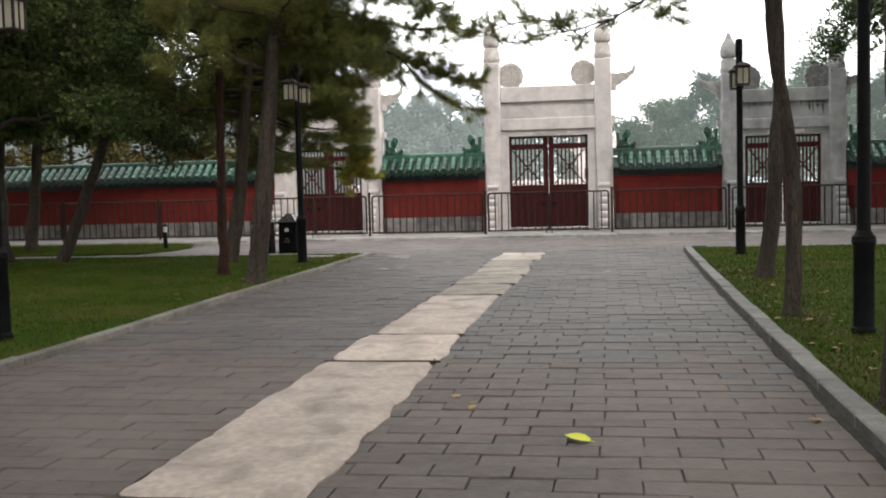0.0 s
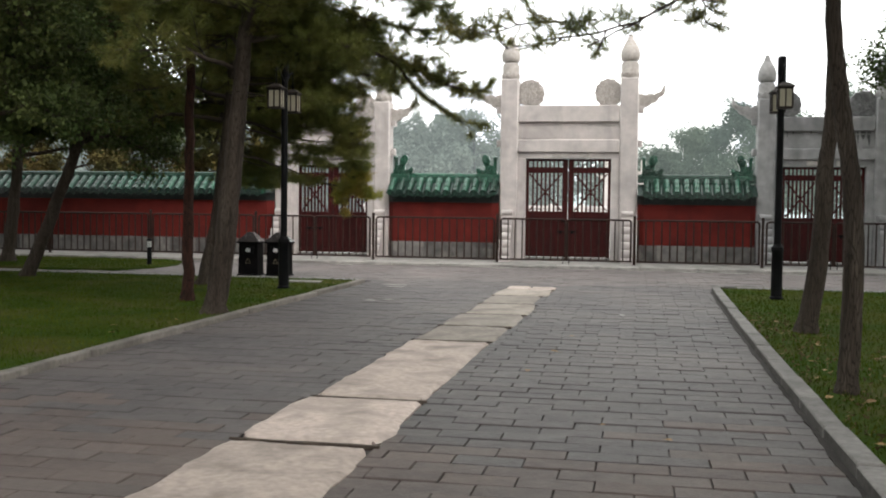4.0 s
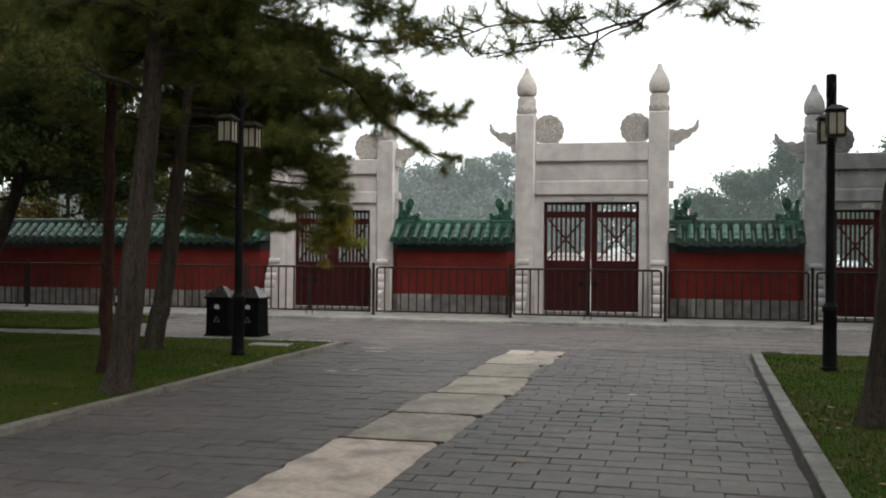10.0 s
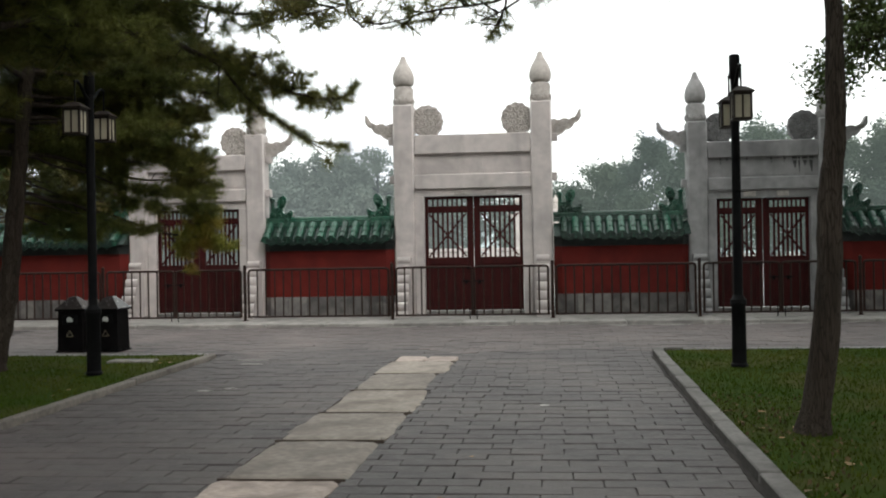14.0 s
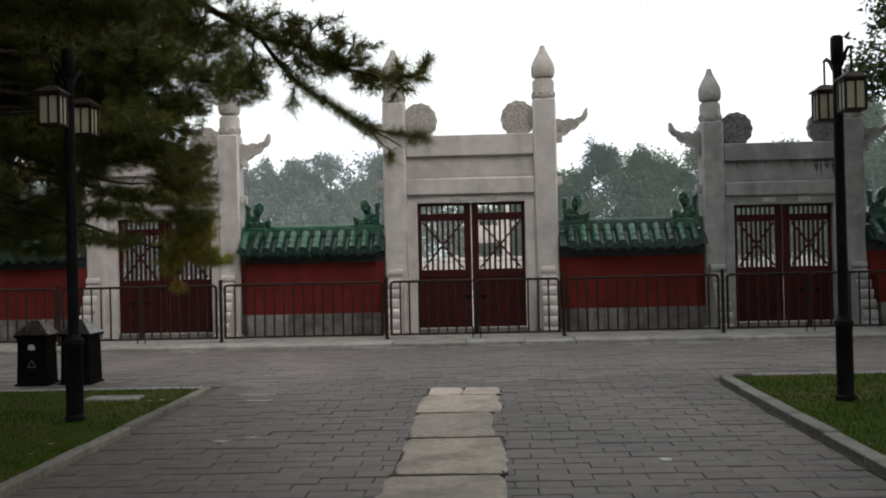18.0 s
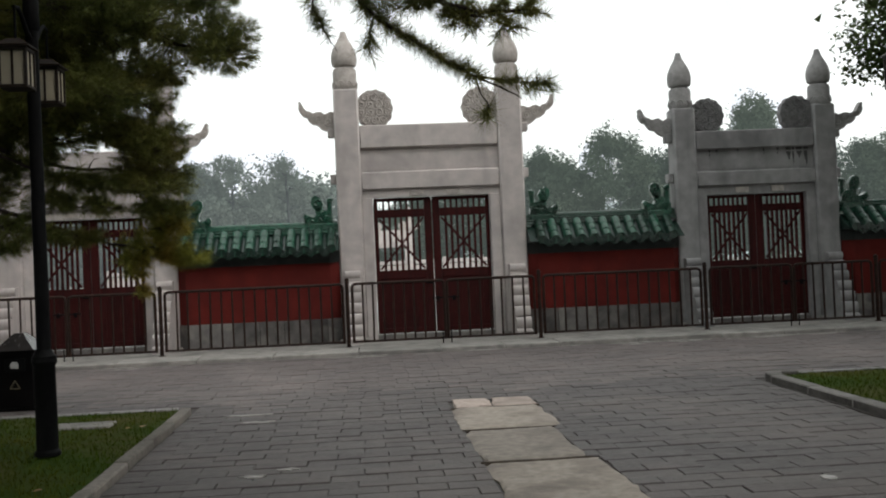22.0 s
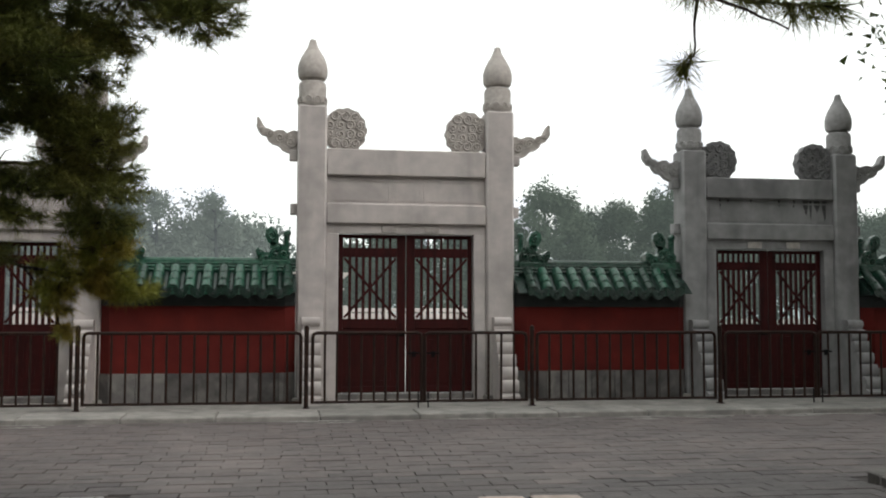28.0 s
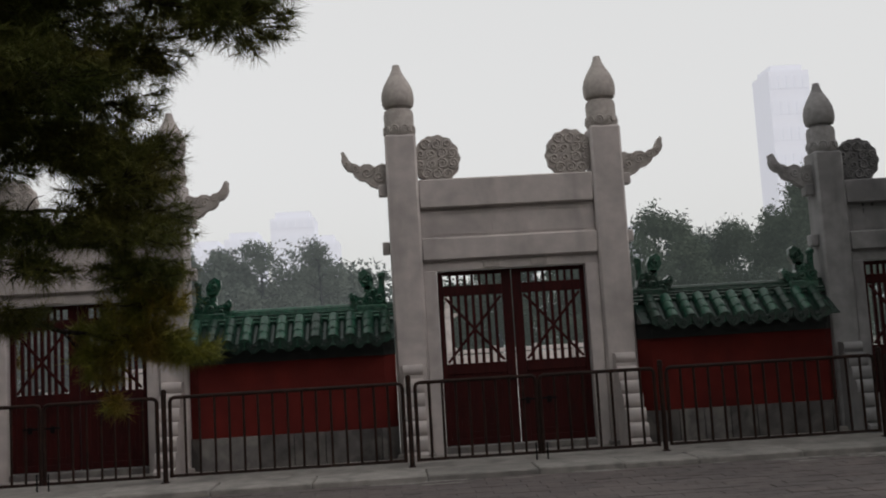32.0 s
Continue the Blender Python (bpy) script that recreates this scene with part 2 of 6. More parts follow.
BASE = surface("grey_wall_base_block", (0.120, 0.112, 0.108), (0.066, 0.062, 0.061), 5, 0.88, stain=(0.175, 0.165, 0.15), stain_scale=3.5, stain_amount=0.75, bump=0.4, vary=0.35, spec=0.25)
CORNICE = surface("dark_glazed_cornice", (0.018, 0.022, 0.021), (0.011, 0.013, 0.013), 9, 0.6, stain=(0.03, 0.03, 0.028), stain_scale=3, bump=0.2, spec=0.2)
GLAZE = surface("green_glazed_tile", (0.010, 0.062, 0.036), (0.005, 0.026, 0.018), 14, 0.30, stain=(0.060, 0.105, 0.078), stain_scale=11, stain_amount=0.6, bump=0.5, bump_scale=35, vary=0.45, spec=0.4)
GLAZE_SHADE = surface("shade_darkened_green_glaze", (0.006, 0.026, 0.017), (0.004, 0.012, 0.010), 12, 0.3, stain=(0.02, 0.035, 0.028), stain_scale=6, stain_amount=0.4, bump=0.2, spec=0.4)
DOOR = surface("dark_red_painted_timber", (0.041, 0.0048, 0.0042), (0.026, 0.0036, 0.0033), 10, 0.65, stain=(0.013, 0.003, 0.003), stain_scale=2.5, stain_amount=0.65, bump=0.15, bump_scale=40, stretch=(3, 3, 0.6), spec=0.15)
RAIL = surface("rust_brown_painted_steel", (0.024, 0.013, 0.010), (0.013, 0.008, 0.0065), 24, 0.6, stain=(0.045, 0.021, 0.014), stain_scale=6, bump=0.15, spec=0.13)
IRON = surface("black_painted_iron", (0.0045, 0.0045, 0.005), (0.0025, 0.0025, 0.003), 14, 0.6, stain=(0.010, 0.010, 0.0095), stain_scale=3, bump=0.1, spec=0.07)
BROWN = surface("dark_brown_lantern_timber", (0.022, 0.014, 0.010), (0.013, 0.009, 0.007), 16, 0.6, bump=0.12, spec=0.2)
GLASS = surface("cream_frosted_glass", (0.33, 0.295, 0.215), (0.26, 0.23, 0.17), 6, 0.4, bump=0.03)
BIN = surface("black_lacquered_steel", (0.0035, 0.003, 0.0033), (0.002, 0.0018, 0.002), 10, 0.6, stain=(0.008, 0.007, 0.007), stain_scale=3, bump=0.08, spec=0.04)
BINROOF = surface("glossy_brown_bin_roof", (0.036, 0.029, 0.029), (0.024, 0.019, 0.019), 10, 0.24, bump=0.04, spec=0.5)
WHITE = surface("off_white_paint", (0.55, 0.55, 0.53), (0.44, 0.44, 0.42), 8, 0.6, bump=0.05)
OCHRE = surface("faded_ochre_print", (0.11, 0.088, 0.05), (0.08, 0.066, 0.04), 10, 0.6, bump=0.0)
BARK = surface("grey_brown_pine_bark", (0.066, 0.050, 0.040), (0.030, 0.023, 0.019), 9, 0.95, stain=(0.105, 0.085, 0.068), stain_scale=3.5, stain_amount=0.6, bump=1.0, bump_scale=18, stretch=(2.6, 2.6, 0.24), spec=0.12, crack=(21.0, 0.13, (0.022, 0.017, 0.014)))
BARK_RED = surface("reddish_bark", (0.050, 0.022, 0.016), (0.022, 0.012, 0.0095), 12, 0.9, bump=0.9, bump_scale=22, stretch=(2, 2, 0.5), spec=0.12, crack=(9.0, 0.07, (0.012, 0.008, 0.007)))
NEEDLE = surface("pine_needles", (0.062, 0.080, 0.018), (0.125, 0.132, 0.030), 1.6, 0.65, stain=(0.165, 0.125, 0.028), stain_scale=1.3, stain_amount=0.65, bump=0, island=0.4, spec=0.2)
NEEDLE_OLD = surface("yellowing_pine_needles", (0.23, 0.22, 0.030), (0.135, 0.15, 0.025), 2.0, 0.65, stain=(0.28, 0.13, 0.025), stain_scale=1.8, stain_amount=0.6, bump=0, island=0.35, spec=0.2)
LEAF = surface("dark_green_leaves", (0.034, 0.058, 0.016), (0.055, 0.078, 0.022), 1.2, 0.7, stain=(0.10, 0.08, 0.02), stain_scale=0.7, stain_amount=0.4, bump=0, island=0.3, spec=0.15)
# Far trees: haze is put into pale colours and a faint glow.
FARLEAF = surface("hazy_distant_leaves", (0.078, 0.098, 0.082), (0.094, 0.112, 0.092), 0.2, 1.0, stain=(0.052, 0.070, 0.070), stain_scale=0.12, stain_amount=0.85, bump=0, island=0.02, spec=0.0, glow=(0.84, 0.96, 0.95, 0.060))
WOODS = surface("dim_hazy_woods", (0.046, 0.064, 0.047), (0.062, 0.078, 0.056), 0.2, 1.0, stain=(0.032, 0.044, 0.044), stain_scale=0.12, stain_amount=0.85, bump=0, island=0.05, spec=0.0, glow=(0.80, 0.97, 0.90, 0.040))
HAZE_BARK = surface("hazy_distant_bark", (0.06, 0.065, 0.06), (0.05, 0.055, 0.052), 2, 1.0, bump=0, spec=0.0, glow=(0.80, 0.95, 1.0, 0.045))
GRASS = surface("lawn_grass", (0.031, 0.056, 0.005), (0.047, 0.068, 0.007), 0.9, 1.0, stain=(0.100, 0.090, 0.018), stain_scale=0.8, stain_amount=0.65, bump=0, island=0.22, spec=0.05)
TURF = surface("lawn_turf", (0.022, 0.046, 0.005), (0.034, 0.054, 0.007), 6, 1.0, stain=(0.085, 0.062, 0.026), stain_scale=0.9, stain_amount=0.7, bump=0.8, bump_scale=70, spec=0.05)
FALLEN = surface("fallen_brown_leaf", (0.28, 0.15, 0.05), (0.20, 0.12, 0.05), 20, 0.7, bump=0.1, vary=0.35)
LITTER = surface("dry_leaf_litter", (0.12, 0.084, 0.040), (0.066, 0.050, 0.026), 9, 0.9, bump=0, island=0.5, spec=0.1)
YELLOW = surface("fresh_yellow_leaf", (0.58, 0.56, 0.02), (0.50, 0.52, 0.03), 25, 0.6, bump=0.1, spec=0.2)


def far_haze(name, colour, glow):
    """Distance with haze painted in as pale colour and glow: a plain backdrop far behind the place."""
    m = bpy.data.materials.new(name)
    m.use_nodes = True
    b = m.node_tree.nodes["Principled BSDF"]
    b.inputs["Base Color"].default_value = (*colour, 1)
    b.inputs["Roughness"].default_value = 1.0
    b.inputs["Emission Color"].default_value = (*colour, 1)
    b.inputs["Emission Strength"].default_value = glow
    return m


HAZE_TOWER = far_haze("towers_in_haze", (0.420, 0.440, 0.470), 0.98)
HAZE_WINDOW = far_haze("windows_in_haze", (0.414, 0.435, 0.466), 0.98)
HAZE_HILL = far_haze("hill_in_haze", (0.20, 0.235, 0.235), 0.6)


# ---- shapes ----
class Shape:
    """Vertices and faces of one mesh to be."""

    def __init__(self):
        self.v, self.f = [], []

    def add(self, verts, faces):
        k = len(self.v)
        self.v += [tuple(p) for p in verts]
        self.f += [tuple(i + k for i in q) for q in faces]
        return self

    def box(self, x0, x1, y0, y1, z0, z1, c=0.0):
        """A box with edges cut by c."""
        if c <= 0:
            return self.add([(x, y, z) for z in (z0, z1) for y in (y0, y1) for x in (x0, x1)],
                            [(0, 2, 3, 1), (4, 5, 7, 6), (0, 1, 5, 4), (2, 6, 7, 3), (0, 4, 6, 2), (1, 3, 7, 5)])
        verts, at = [], {}
        for sx, x, ix in ((0, x0, c), (1, x1, -c)):
            for sy, y, iy in ((0, y0, c), (1, y1, -c)):
                for sz, z, iz in ((0, z0, c), (1, z1, -c)):
                    for ax, p in enumerate(((x, y + iy, z + iz), (x + ix, y, z + iz), (x + ix, y + iy, z))):
                        at[sx, sy, sz, ax] = len(verts)
                        verts.append(p)
        faces = []
        for ax in range(3):
            for s in (0, 1):
                quad = []
                for u, w in ((0, 0), (1, 0), (1, 1), (0, 1)):
                    key = [u, w]
                    key.insert(ax, s)
                    quad.append(at[(*key, ax)])
                faces.append(tuple(quad))
        for ax in range(3):
            o1, o2 = [k for k in range(3) if k != ax]
            for u in (0, 1):
                for w in (0, 1):
                    k0, k1 = [0, 0, 0], [0, 0, 0]
                    k0[o1] = k1[o1] = u
                    k0[o2] = k1[o2] = w
                    k1[ax] = 1
                    faces.append((at[(*k0, o1)], at[(*k1, o1)], at[(*k1, o2)], at[(*k0, o2)]))
        for sx in (0, 1):
            for sy in (0, 1):
                for sz in (0, 1):
                    faces.append(tuple(at[sx, sy, sz, ax] for ax in range(3)))
        return self.add(verts, faces)

    def tube(self, pts, radii, sides=8, caps=True):
        """A round bar through points."""
        pts = [Vector(p) for p in pts]
        if not isinstance(radii, (list, tuple)):
            radii = [radii] * len(pts)
        side, rings = None, []
        for i, p in enumerate(pts):
            d = (pts[min(i + 1, len(pts) - 1)] - pts[max(i - 1, 0)]).normalized()
            if side is None:
                side = d.orthogonal().normalized()
            side = (side - d * side.dot(d)).normalized()
            up = d.cross(side)
            rings.append([p + radii[i] * (math.cos(2 * math.pi * k / sides) * side + math.sin(2 * math.pi * k / sides) * up) for k in range(sides)])
        faces = [(i * sides + k, i * sides + (k + 1) % sides, (i + 1) * sides + (k + 1) % sides, (i + 1) * sides + k) for i in range(len(pts) - 1) for k in range(sides)]
        if caps:
            faces += [tuple(range(sides - 1, -1, -1)), tuple((len(pts) - 1) * sides + k for k in range(sides))]
        return self.add([q for r in rings for q in r], faces)

    def lathe(self, x, y, profile, sides=24):
        """A turned body about the upright through x, y, from (radius, z) pairs."""
        verts = [(x + r * math.cos(2 * math.pi * k / sides), y + r * math.sin(2 * math.pi * k / sides), z) for r, z in profile for k in range(sides)]
        n = len(profile)
        faces = [(i * sides + k, i * sides + (k + 1) % sides, (i + 1) * sides + (k + 1) % sides, (i + 1) * sides + k) for i in range(n - 1) for k in range(sides)]
        faces += [tuple(range(sides - 1, -1, -1)), tuple((n - 1) * sides + k for k in range(sides))]
        return self.add(verts, faces)

    def prism(self, outline, a, b, axis=1):
        """A flat outline given in two axes, drawn out from a to b along the third."""
        def at(p, w):
            q = list(p)
            q.insert(axis, w)
            return tuple(q)
        n = len(outline)
        faces = [tuple(range(n)), tuple(range(2 * n - 1, n - 1, -1))] + [(i, i + n, (i + 1) % n + n, (i + 1) % n) for i in range(n)]
        return self.add([at(p, a) for p in outline] + [at(p, b) for p in outline], faces)

    def spiral(self, centre, r, turns, thick, start=0.0, way=1, axis="y", sides=5):
        pts = []
        steps = int(10 * turns) + 4
        for i in range(steps + 1):
            k = i / steps
            ang, rad = start + way * 2 * math.pi * turns * k, r * (1 - 0.85 * k)
            u, w = rad * math.cos(ang), rad * math.sin(ang)
            pts.append((centre[0] + u, centre[1], centre[2] + w) if axis == "y" else (centre[0], centre[1] + u, centre[2] + w))
        return self.tube(pts, thick, sides)

    def mesh(self, name, smooth=True):
        me = bpy.data.meshes.new(name)
        me.from_pydata(self.v, [], self.f)
        bm = bmesh.new()
        bm.from_mesh(me)
        bmesh.ops.recalc_face_normals(bm, faces=bm.faces)
        bm.to_mesh(me)
        bm.free()
        if smooth:
            me.polygons.foreach_set("use_smooth", [True] * len(me.polygons))
            me.set_sharp_from_angle(angle=radians(38))
        return me


def part(name, shape, material, parent=None, label="", smooth=True):
    """One mesh object, under a thing or under a part."""
    me = shape.mesh(name, smooth) if isinstance(shape, Shape) else shape
    if not me.materials:
        me.materials.append(material)
    ob = new(name, me)
    if parent:
        ob.parent = parent
    return tagged(ob, label)


def thing(name, label, category, group="", kind="", m=None):
    ob = tagged(new(name), label, category, group, kind)
    if m is not None:
        ob.matrix_basis = m
    return ob


def solid(name, shape, material, label, category, group="", kind="", smooth=True):
    return tagged(part(name, shape, material, None, "", smooth), label, category, group, kind)


def cloud_mesh(name, corners):
    """A mesh of many separate small faces: an array of faces x corners x 3."""
    n, k = corners.shape[:2]
    me = bpy.data.meshes.new(name)
    me.vertices.add(n * k)
    me.vertices.foreach_set("co", corners.astype(np.float32).ravel())
    me.loops.add(n * k)
    me.loops.foreach_set("vertex_index", np.arange(n * k, dtype=np.int32))
    me.polygons.add(n)
    me.polygons.foreach_set("loop_start", np.arange(0, n * k, k, dtype=np.int32))
    me.update(calc_edges=True)
    return me


# ---- ground ----
def line_left(y):
    return -3.15 - (y + 21) * 0.006


def line_right(y):
    return 2.965 + (0.165 * ((y + 24) / 15.7) ** 2 if y > -24 else (y + 24) * 0.001)


solid("ground", Shape().box(-900, 900, -900, 900, -0.5, -0.06), SOIL, "bare dusty ground reaching to the horizon", "ground", kind="structure")
solid("pavement_bed", Shape().box(-32, 32, -46, -1.6, -0.055, -0.018), JOINT, "dark sandy bed under the grey paving bricks", "pavement", kind="structure")
solid("courtyard_ground", Shape().box(-60, 60, 0.75, 75, -0.05, 0.06), COURT, "pale stone paving of the court behind the gates", "ground", kind="structure")


def lawn(name, outline, label):
    """Turf slab with a soft uneven top and blades on it."""
    ob = tagged(new(name), label, "lawn", kind="structure")
    part("turf", Shape().prism(outline, -0.05, 0.04, axis=2), TURF, ob)
    return ob


def inside(px, py, outline):
    hit = np.zeros(len(px), bool)
    for (x0, y0), (x1, y1) in zip(outline, outline[1:] + outline[:1]):
        cross = ((y0 > py) != (y1 > py)) & (px < (x1 - x0) * (py - y0) / ((y1 - y0) or 1e-9) + x0)
        hit ^= cross
    return hit


def blades(parent, outline, box, count, seed):
    rng = np.random.default_rng(seed)
    px, py = rng.uniform(box[0], box[1], count), rng.uniform(box[2], box[3], count)
    keep = inside(px, py, outline)
    px, py = px[keep], py[keep]
    n = len(px)
    ang, lean, tall = rng.uniform(0, 6.28, n), rng.uniform(0, 0.03, n), rng.uniform(0.016, 0.048, n)
    wide = rng.uniform(0.004, 0.008, n)
    co = np.zeros((n, 3, 3))
    co[:, :, 0], co[:, :, 1], co[:, :, 2] = px[:, None], py[:, None], 0.038
    co[:, 0, 0] -= wide * np.cos(ang)
    co[:, 0, 1] -= wide * np.sin(ang)
    co[:, 1, 0] += wide * np.cos(ang)
    co[:, 1, 1] += wide * np.sin(ang)
    co[:, 2, 0] += lean * np.sin(ang * 3)
    co[:, 2, 1] += lean * np.cos(ang * 3)
    co[:, 2, 2] += tall
    return tagged(part("grass", cloud_mesh("grass", co), GRASS, parent, "short green grass blades"), kind="stuff")


LAWN_L = [(line_left(-45) - 0.13, -45), (line_left(-8) - 0.13, -8.26), (-30, -8.26), (-30, -45)]
LAWN_R = [(line_right(-45) + 0.14, -45), (30, -45), (30, -7.95), (line_right(-8) + 0.38, -7.97), (line_right(-8) + 0.15, -8.15)] + [(line_right(-8.0 - 2 * k) + 0.14, -8.0 - 2 * k) for k in range(1, 9)]
ISLAND = [(-30, -6.9), (-9.6, -6.9), (-9.05, -6.6), (-8.75, -5.9), (-8.8, -4.6), (-9.2, -3.5), (-9.9, -2.95), (-30, -2.75)]
lawn_l = lawn("lawn_west", LAWN_L, "mown green lawn inside the stone kerb, under pine trees")
lawn_r = lawn("lawn_east", LAWN_R, "mown green lawn with scattered dry leaves inside the stone kerb")
lawn_i = lawn("lawn_island", ISLAND, "low green lawn between two paths before the red wall")
blades(lawn_l, LAWN_L, (-11, -3.2, -26, -8), 90000, 1)
blades(lawn_r, LAWN_R, (3, 10, -26, -7.9), 90000, 2)
blades(lawn_i, ISLAND, (-18, -8.7, -7, -2.7), 30000, 3)


def kerb_run(name, points, label, stone, length=0.98, top=0.062, width=0.115, foot=None):
    """Kerb stones one after another along a line; inner edge on the line, width to the left of it."""
    run = tagged(new(name), label, "kerb", kind="structure")
    rng = random.Random(5)
    for (x0, y0), (x1, y1) in zip(points, points[1:]):
        whole = math.hypot(x1 - x0, y1 - y0)
        n = max(1, round(whole / length))
        ang = math.degrees(math.atan2(y1 - y0, x1 - x0))
        me = Shape().box(0.005, whole / n - 0.005, 0, width, -0.05, top, 0.012).mesh("kerb_stone")
        me.materials.append(stone)
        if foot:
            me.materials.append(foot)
            # sides towards the path get the shade-darkened colour
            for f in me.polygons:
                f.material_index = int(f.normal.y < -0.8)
        for i in range(n):
            k = i / n
            ob = new("kerb_stone", me)
            ob.parent = run
            ob.matrix_basis = pose(x0 + (x1 - x0) * k, y0 + (y1 - y0) * k, rng.uniform(-0.006, 0.006), rng.uniform(-0.6, 0.6), rng.uniform(-0.3, 0.3), ang + rng.uniform(-0.3, 0.3))
    return run


kerb_run("kerb_west", [(line_left(-42), -42), (line_left(-8.3), -8.26)], "row of pale concrete kerb stones along the lawn", KERB_PALE)
END_X = line_right(-8)
kerb_run("kerb_east", [(END_X + 0.42, -7.86), (END_X + 0.15, -7.90), (END_X + 0.03, -8.04), (line_right(-8.3), -8.3)] + [(line_right(-8.3 - 1.97 * k), -8.3 - 1.97 * k) for k in range(1, 9)] + [(line_right(-42), -42)], "row of grey granite kerb stones with faces darkened for shade and damp", KERB, top=0.082, width=0.15, foot=KERB_FACE)
edge = surface("low_edging_stone", (0.26, 0.25, 0.24), (0.19, 0.185, 0.18), 20, 0.85, bump=0.3, vary=0.1)


def edging(name, x0, x1, y, label):
    run = tagged(new(name), label, "kerb", kind="structure")
    n = max(1, round(abs(x1 - x0) / 1.0))
    step = (x1 - x0) / n
    me = Shape().box(min(0, step) + 0.006, max(0, step) - 0.006, -0.05, 0.05, -0.05, 0.056, 0.01).mesh("edging_stone")
    me.materials.append(edge)
    for i in range(n):
        ob = new("edging_stone", me)
        ob.parent = run
        ob.matrix_basis = pose(x0 + step * i, y, 0)
    return run


edging("edging_west", line_left(-8) - 0.14, -29, -8.21, "low stone edging at the far side of the lawn")
edging("edging_east", line_right(-8) + 0.43, 29, -7.9, "low stone edging at the far side of the lawn")

# ---- old stone strip down the middle ----
strip = tagged(new("stone_strip"), "strip of worn pale stone slabs set in the brick paving", "paving", kind="structure")
STRIP_Y = [-8.33, -9.0, -10.35, -11.8, -13.35, -14.75, -16.15, -19.55, -21.0, -24.6, -27.8, -30.4, -33.5, -36.5]
rng = random.Random(11)


def slab_shape(x0, x1, y0, y1, seed):
    """A worn slab with a wavy outline and an uneven top."""
    nx, ny = 18, max(6, int((y1 - y0) / 0.055))
    s = Shape()
    for j in range(ny + 1):
        for i in range(nx + 1):
            u, w = i / nx, j / ny
            x, y = x0 + (x1 - x0) * u, y0 + (y1 - y0) * w
            rim = min(u, 1 - u) * (x1 - x0)
            rim2 = min(w, 1 - w) * (y1 - y0)
            if i in (0, nx):
                x += 0.045 * noise.noise((y * 2.2, i * 3.1, seed)) + 0.022 * noise.noise((y * 6.0, i * 3.1, seed + 4)) + 0.008 * noise.noise((y * 15.0, i * 3.1, seed + 8))
                x += (0.06 if i == 0 else -0.06) * math.exp(-rim2 / 0.05)
            if j in (0, ny):
                y += (0.05 if j == 0 else -0.05) * math.exp(-rim / 0.06)
                y += 0.07 * noise.noise((x * 3.0, j * 1.7, seed + 9)) + 0.02 * noise.noise((x * 13.0, j * 1.7, seed + 5))
            z = 0.012 + 0.010 * noise.noise((x * 2.0, y * 2.0, seed)) + 0.003 * noise.noise((x * 9, y * 9, seed))
            z += 0.0016 * noise.noise((x * 22, y * 22, seed + 2))
            if rim < 0.01 or rim2 < 0.01:
                z -= 0.018
            s.v.append((x, y, z))
    s.f += [(j * (nx + 1) + i, j * (nx + 1) + i + 1, (j + 1) * (nx + 1) + i + 1, (j + 1) * (nx + 1) + i) for j in range(ny) for i in range(nx)]
    k = len(s.v)
    ring = [j * (nx + 1) for j in range(ny, 0, -1)] + list(range(nx)) + [j * (nx + 1) + nx for j in range(ny)] + [ny * (nx + 1) + i for i in range(nx, 0, -1)]
    s.v += [(s.v[i][0], s.v[i][1], -0.05) for i in ring]
    s.f += [(ring[i], k + i, k + (i + 1) % len(ring), ring[(i + 1) % len(ring)]) for i in range(len(ring))]
    return s


SLAB_MID = surface("worn_greyish_slab", (0.375, 0.322, 0.276), (0.255, 0.219, 0.188), 16, 0.88, stain=(0.150, 0.125, 0.111), stain_scale=2.2, stain_amount=0.85, bump=0.45, bump_scale=38, vary=0.12, spec=0.25)
SLAB_OLD = surface("grey_worn_slab", (0.275, 0.237, 0.206), (0.178, 0.155, 0.135), 14, 0.88, stain=(0.125, 0.106, 0.094), stain_scale=2.0, stain_amount=0.8, bump=0.45, bump_scale=38, vary=0.28, spec=0.25)
STRIP_X = [(-0.50, 0.40), (-0.51, 0.38), (-0.50, 0.30), (-0.50, 0.385), (-0.53, 0.36), (-0.55, 0.325), (-0.57, 0.29), (-0.61, 0.30), (-0.62, 0.30), (-0.64, 0.30), (-0.62, 0.28), (-0.6, 0.3), (-0.6, 0.3)]
JOINTS = {-21.0: 0.055, -19.55: 0.03, -13.35: 0.035, -11.8: 0.03, -10.35: 0.03, -9.0: 0.035}
for k, ((ya, yb), (w0, w1)) in enumerate(zip(zip(STRIP_Y, STRIP_Y[1:]), STRIP_X)):
    cuts = [(w0 + 0.03, -0.06), (-0.045, w1)] if k == 0 else [(w0, w1)]
    for x0, x1 in cuts:
        ob = part("slab", slab_shape(x0, x1, yb + JOINTS.get(yb, 0.018), ya - JOINTS.get(ya, 0.018), k * 3.3 + x0), SLAB_OLD if k in (2, 4, 5) else SLAB_MID if k in (1, 3) else SLAB, strip)
        ob.location.z = rng.uniform(-0.007, 0.008)

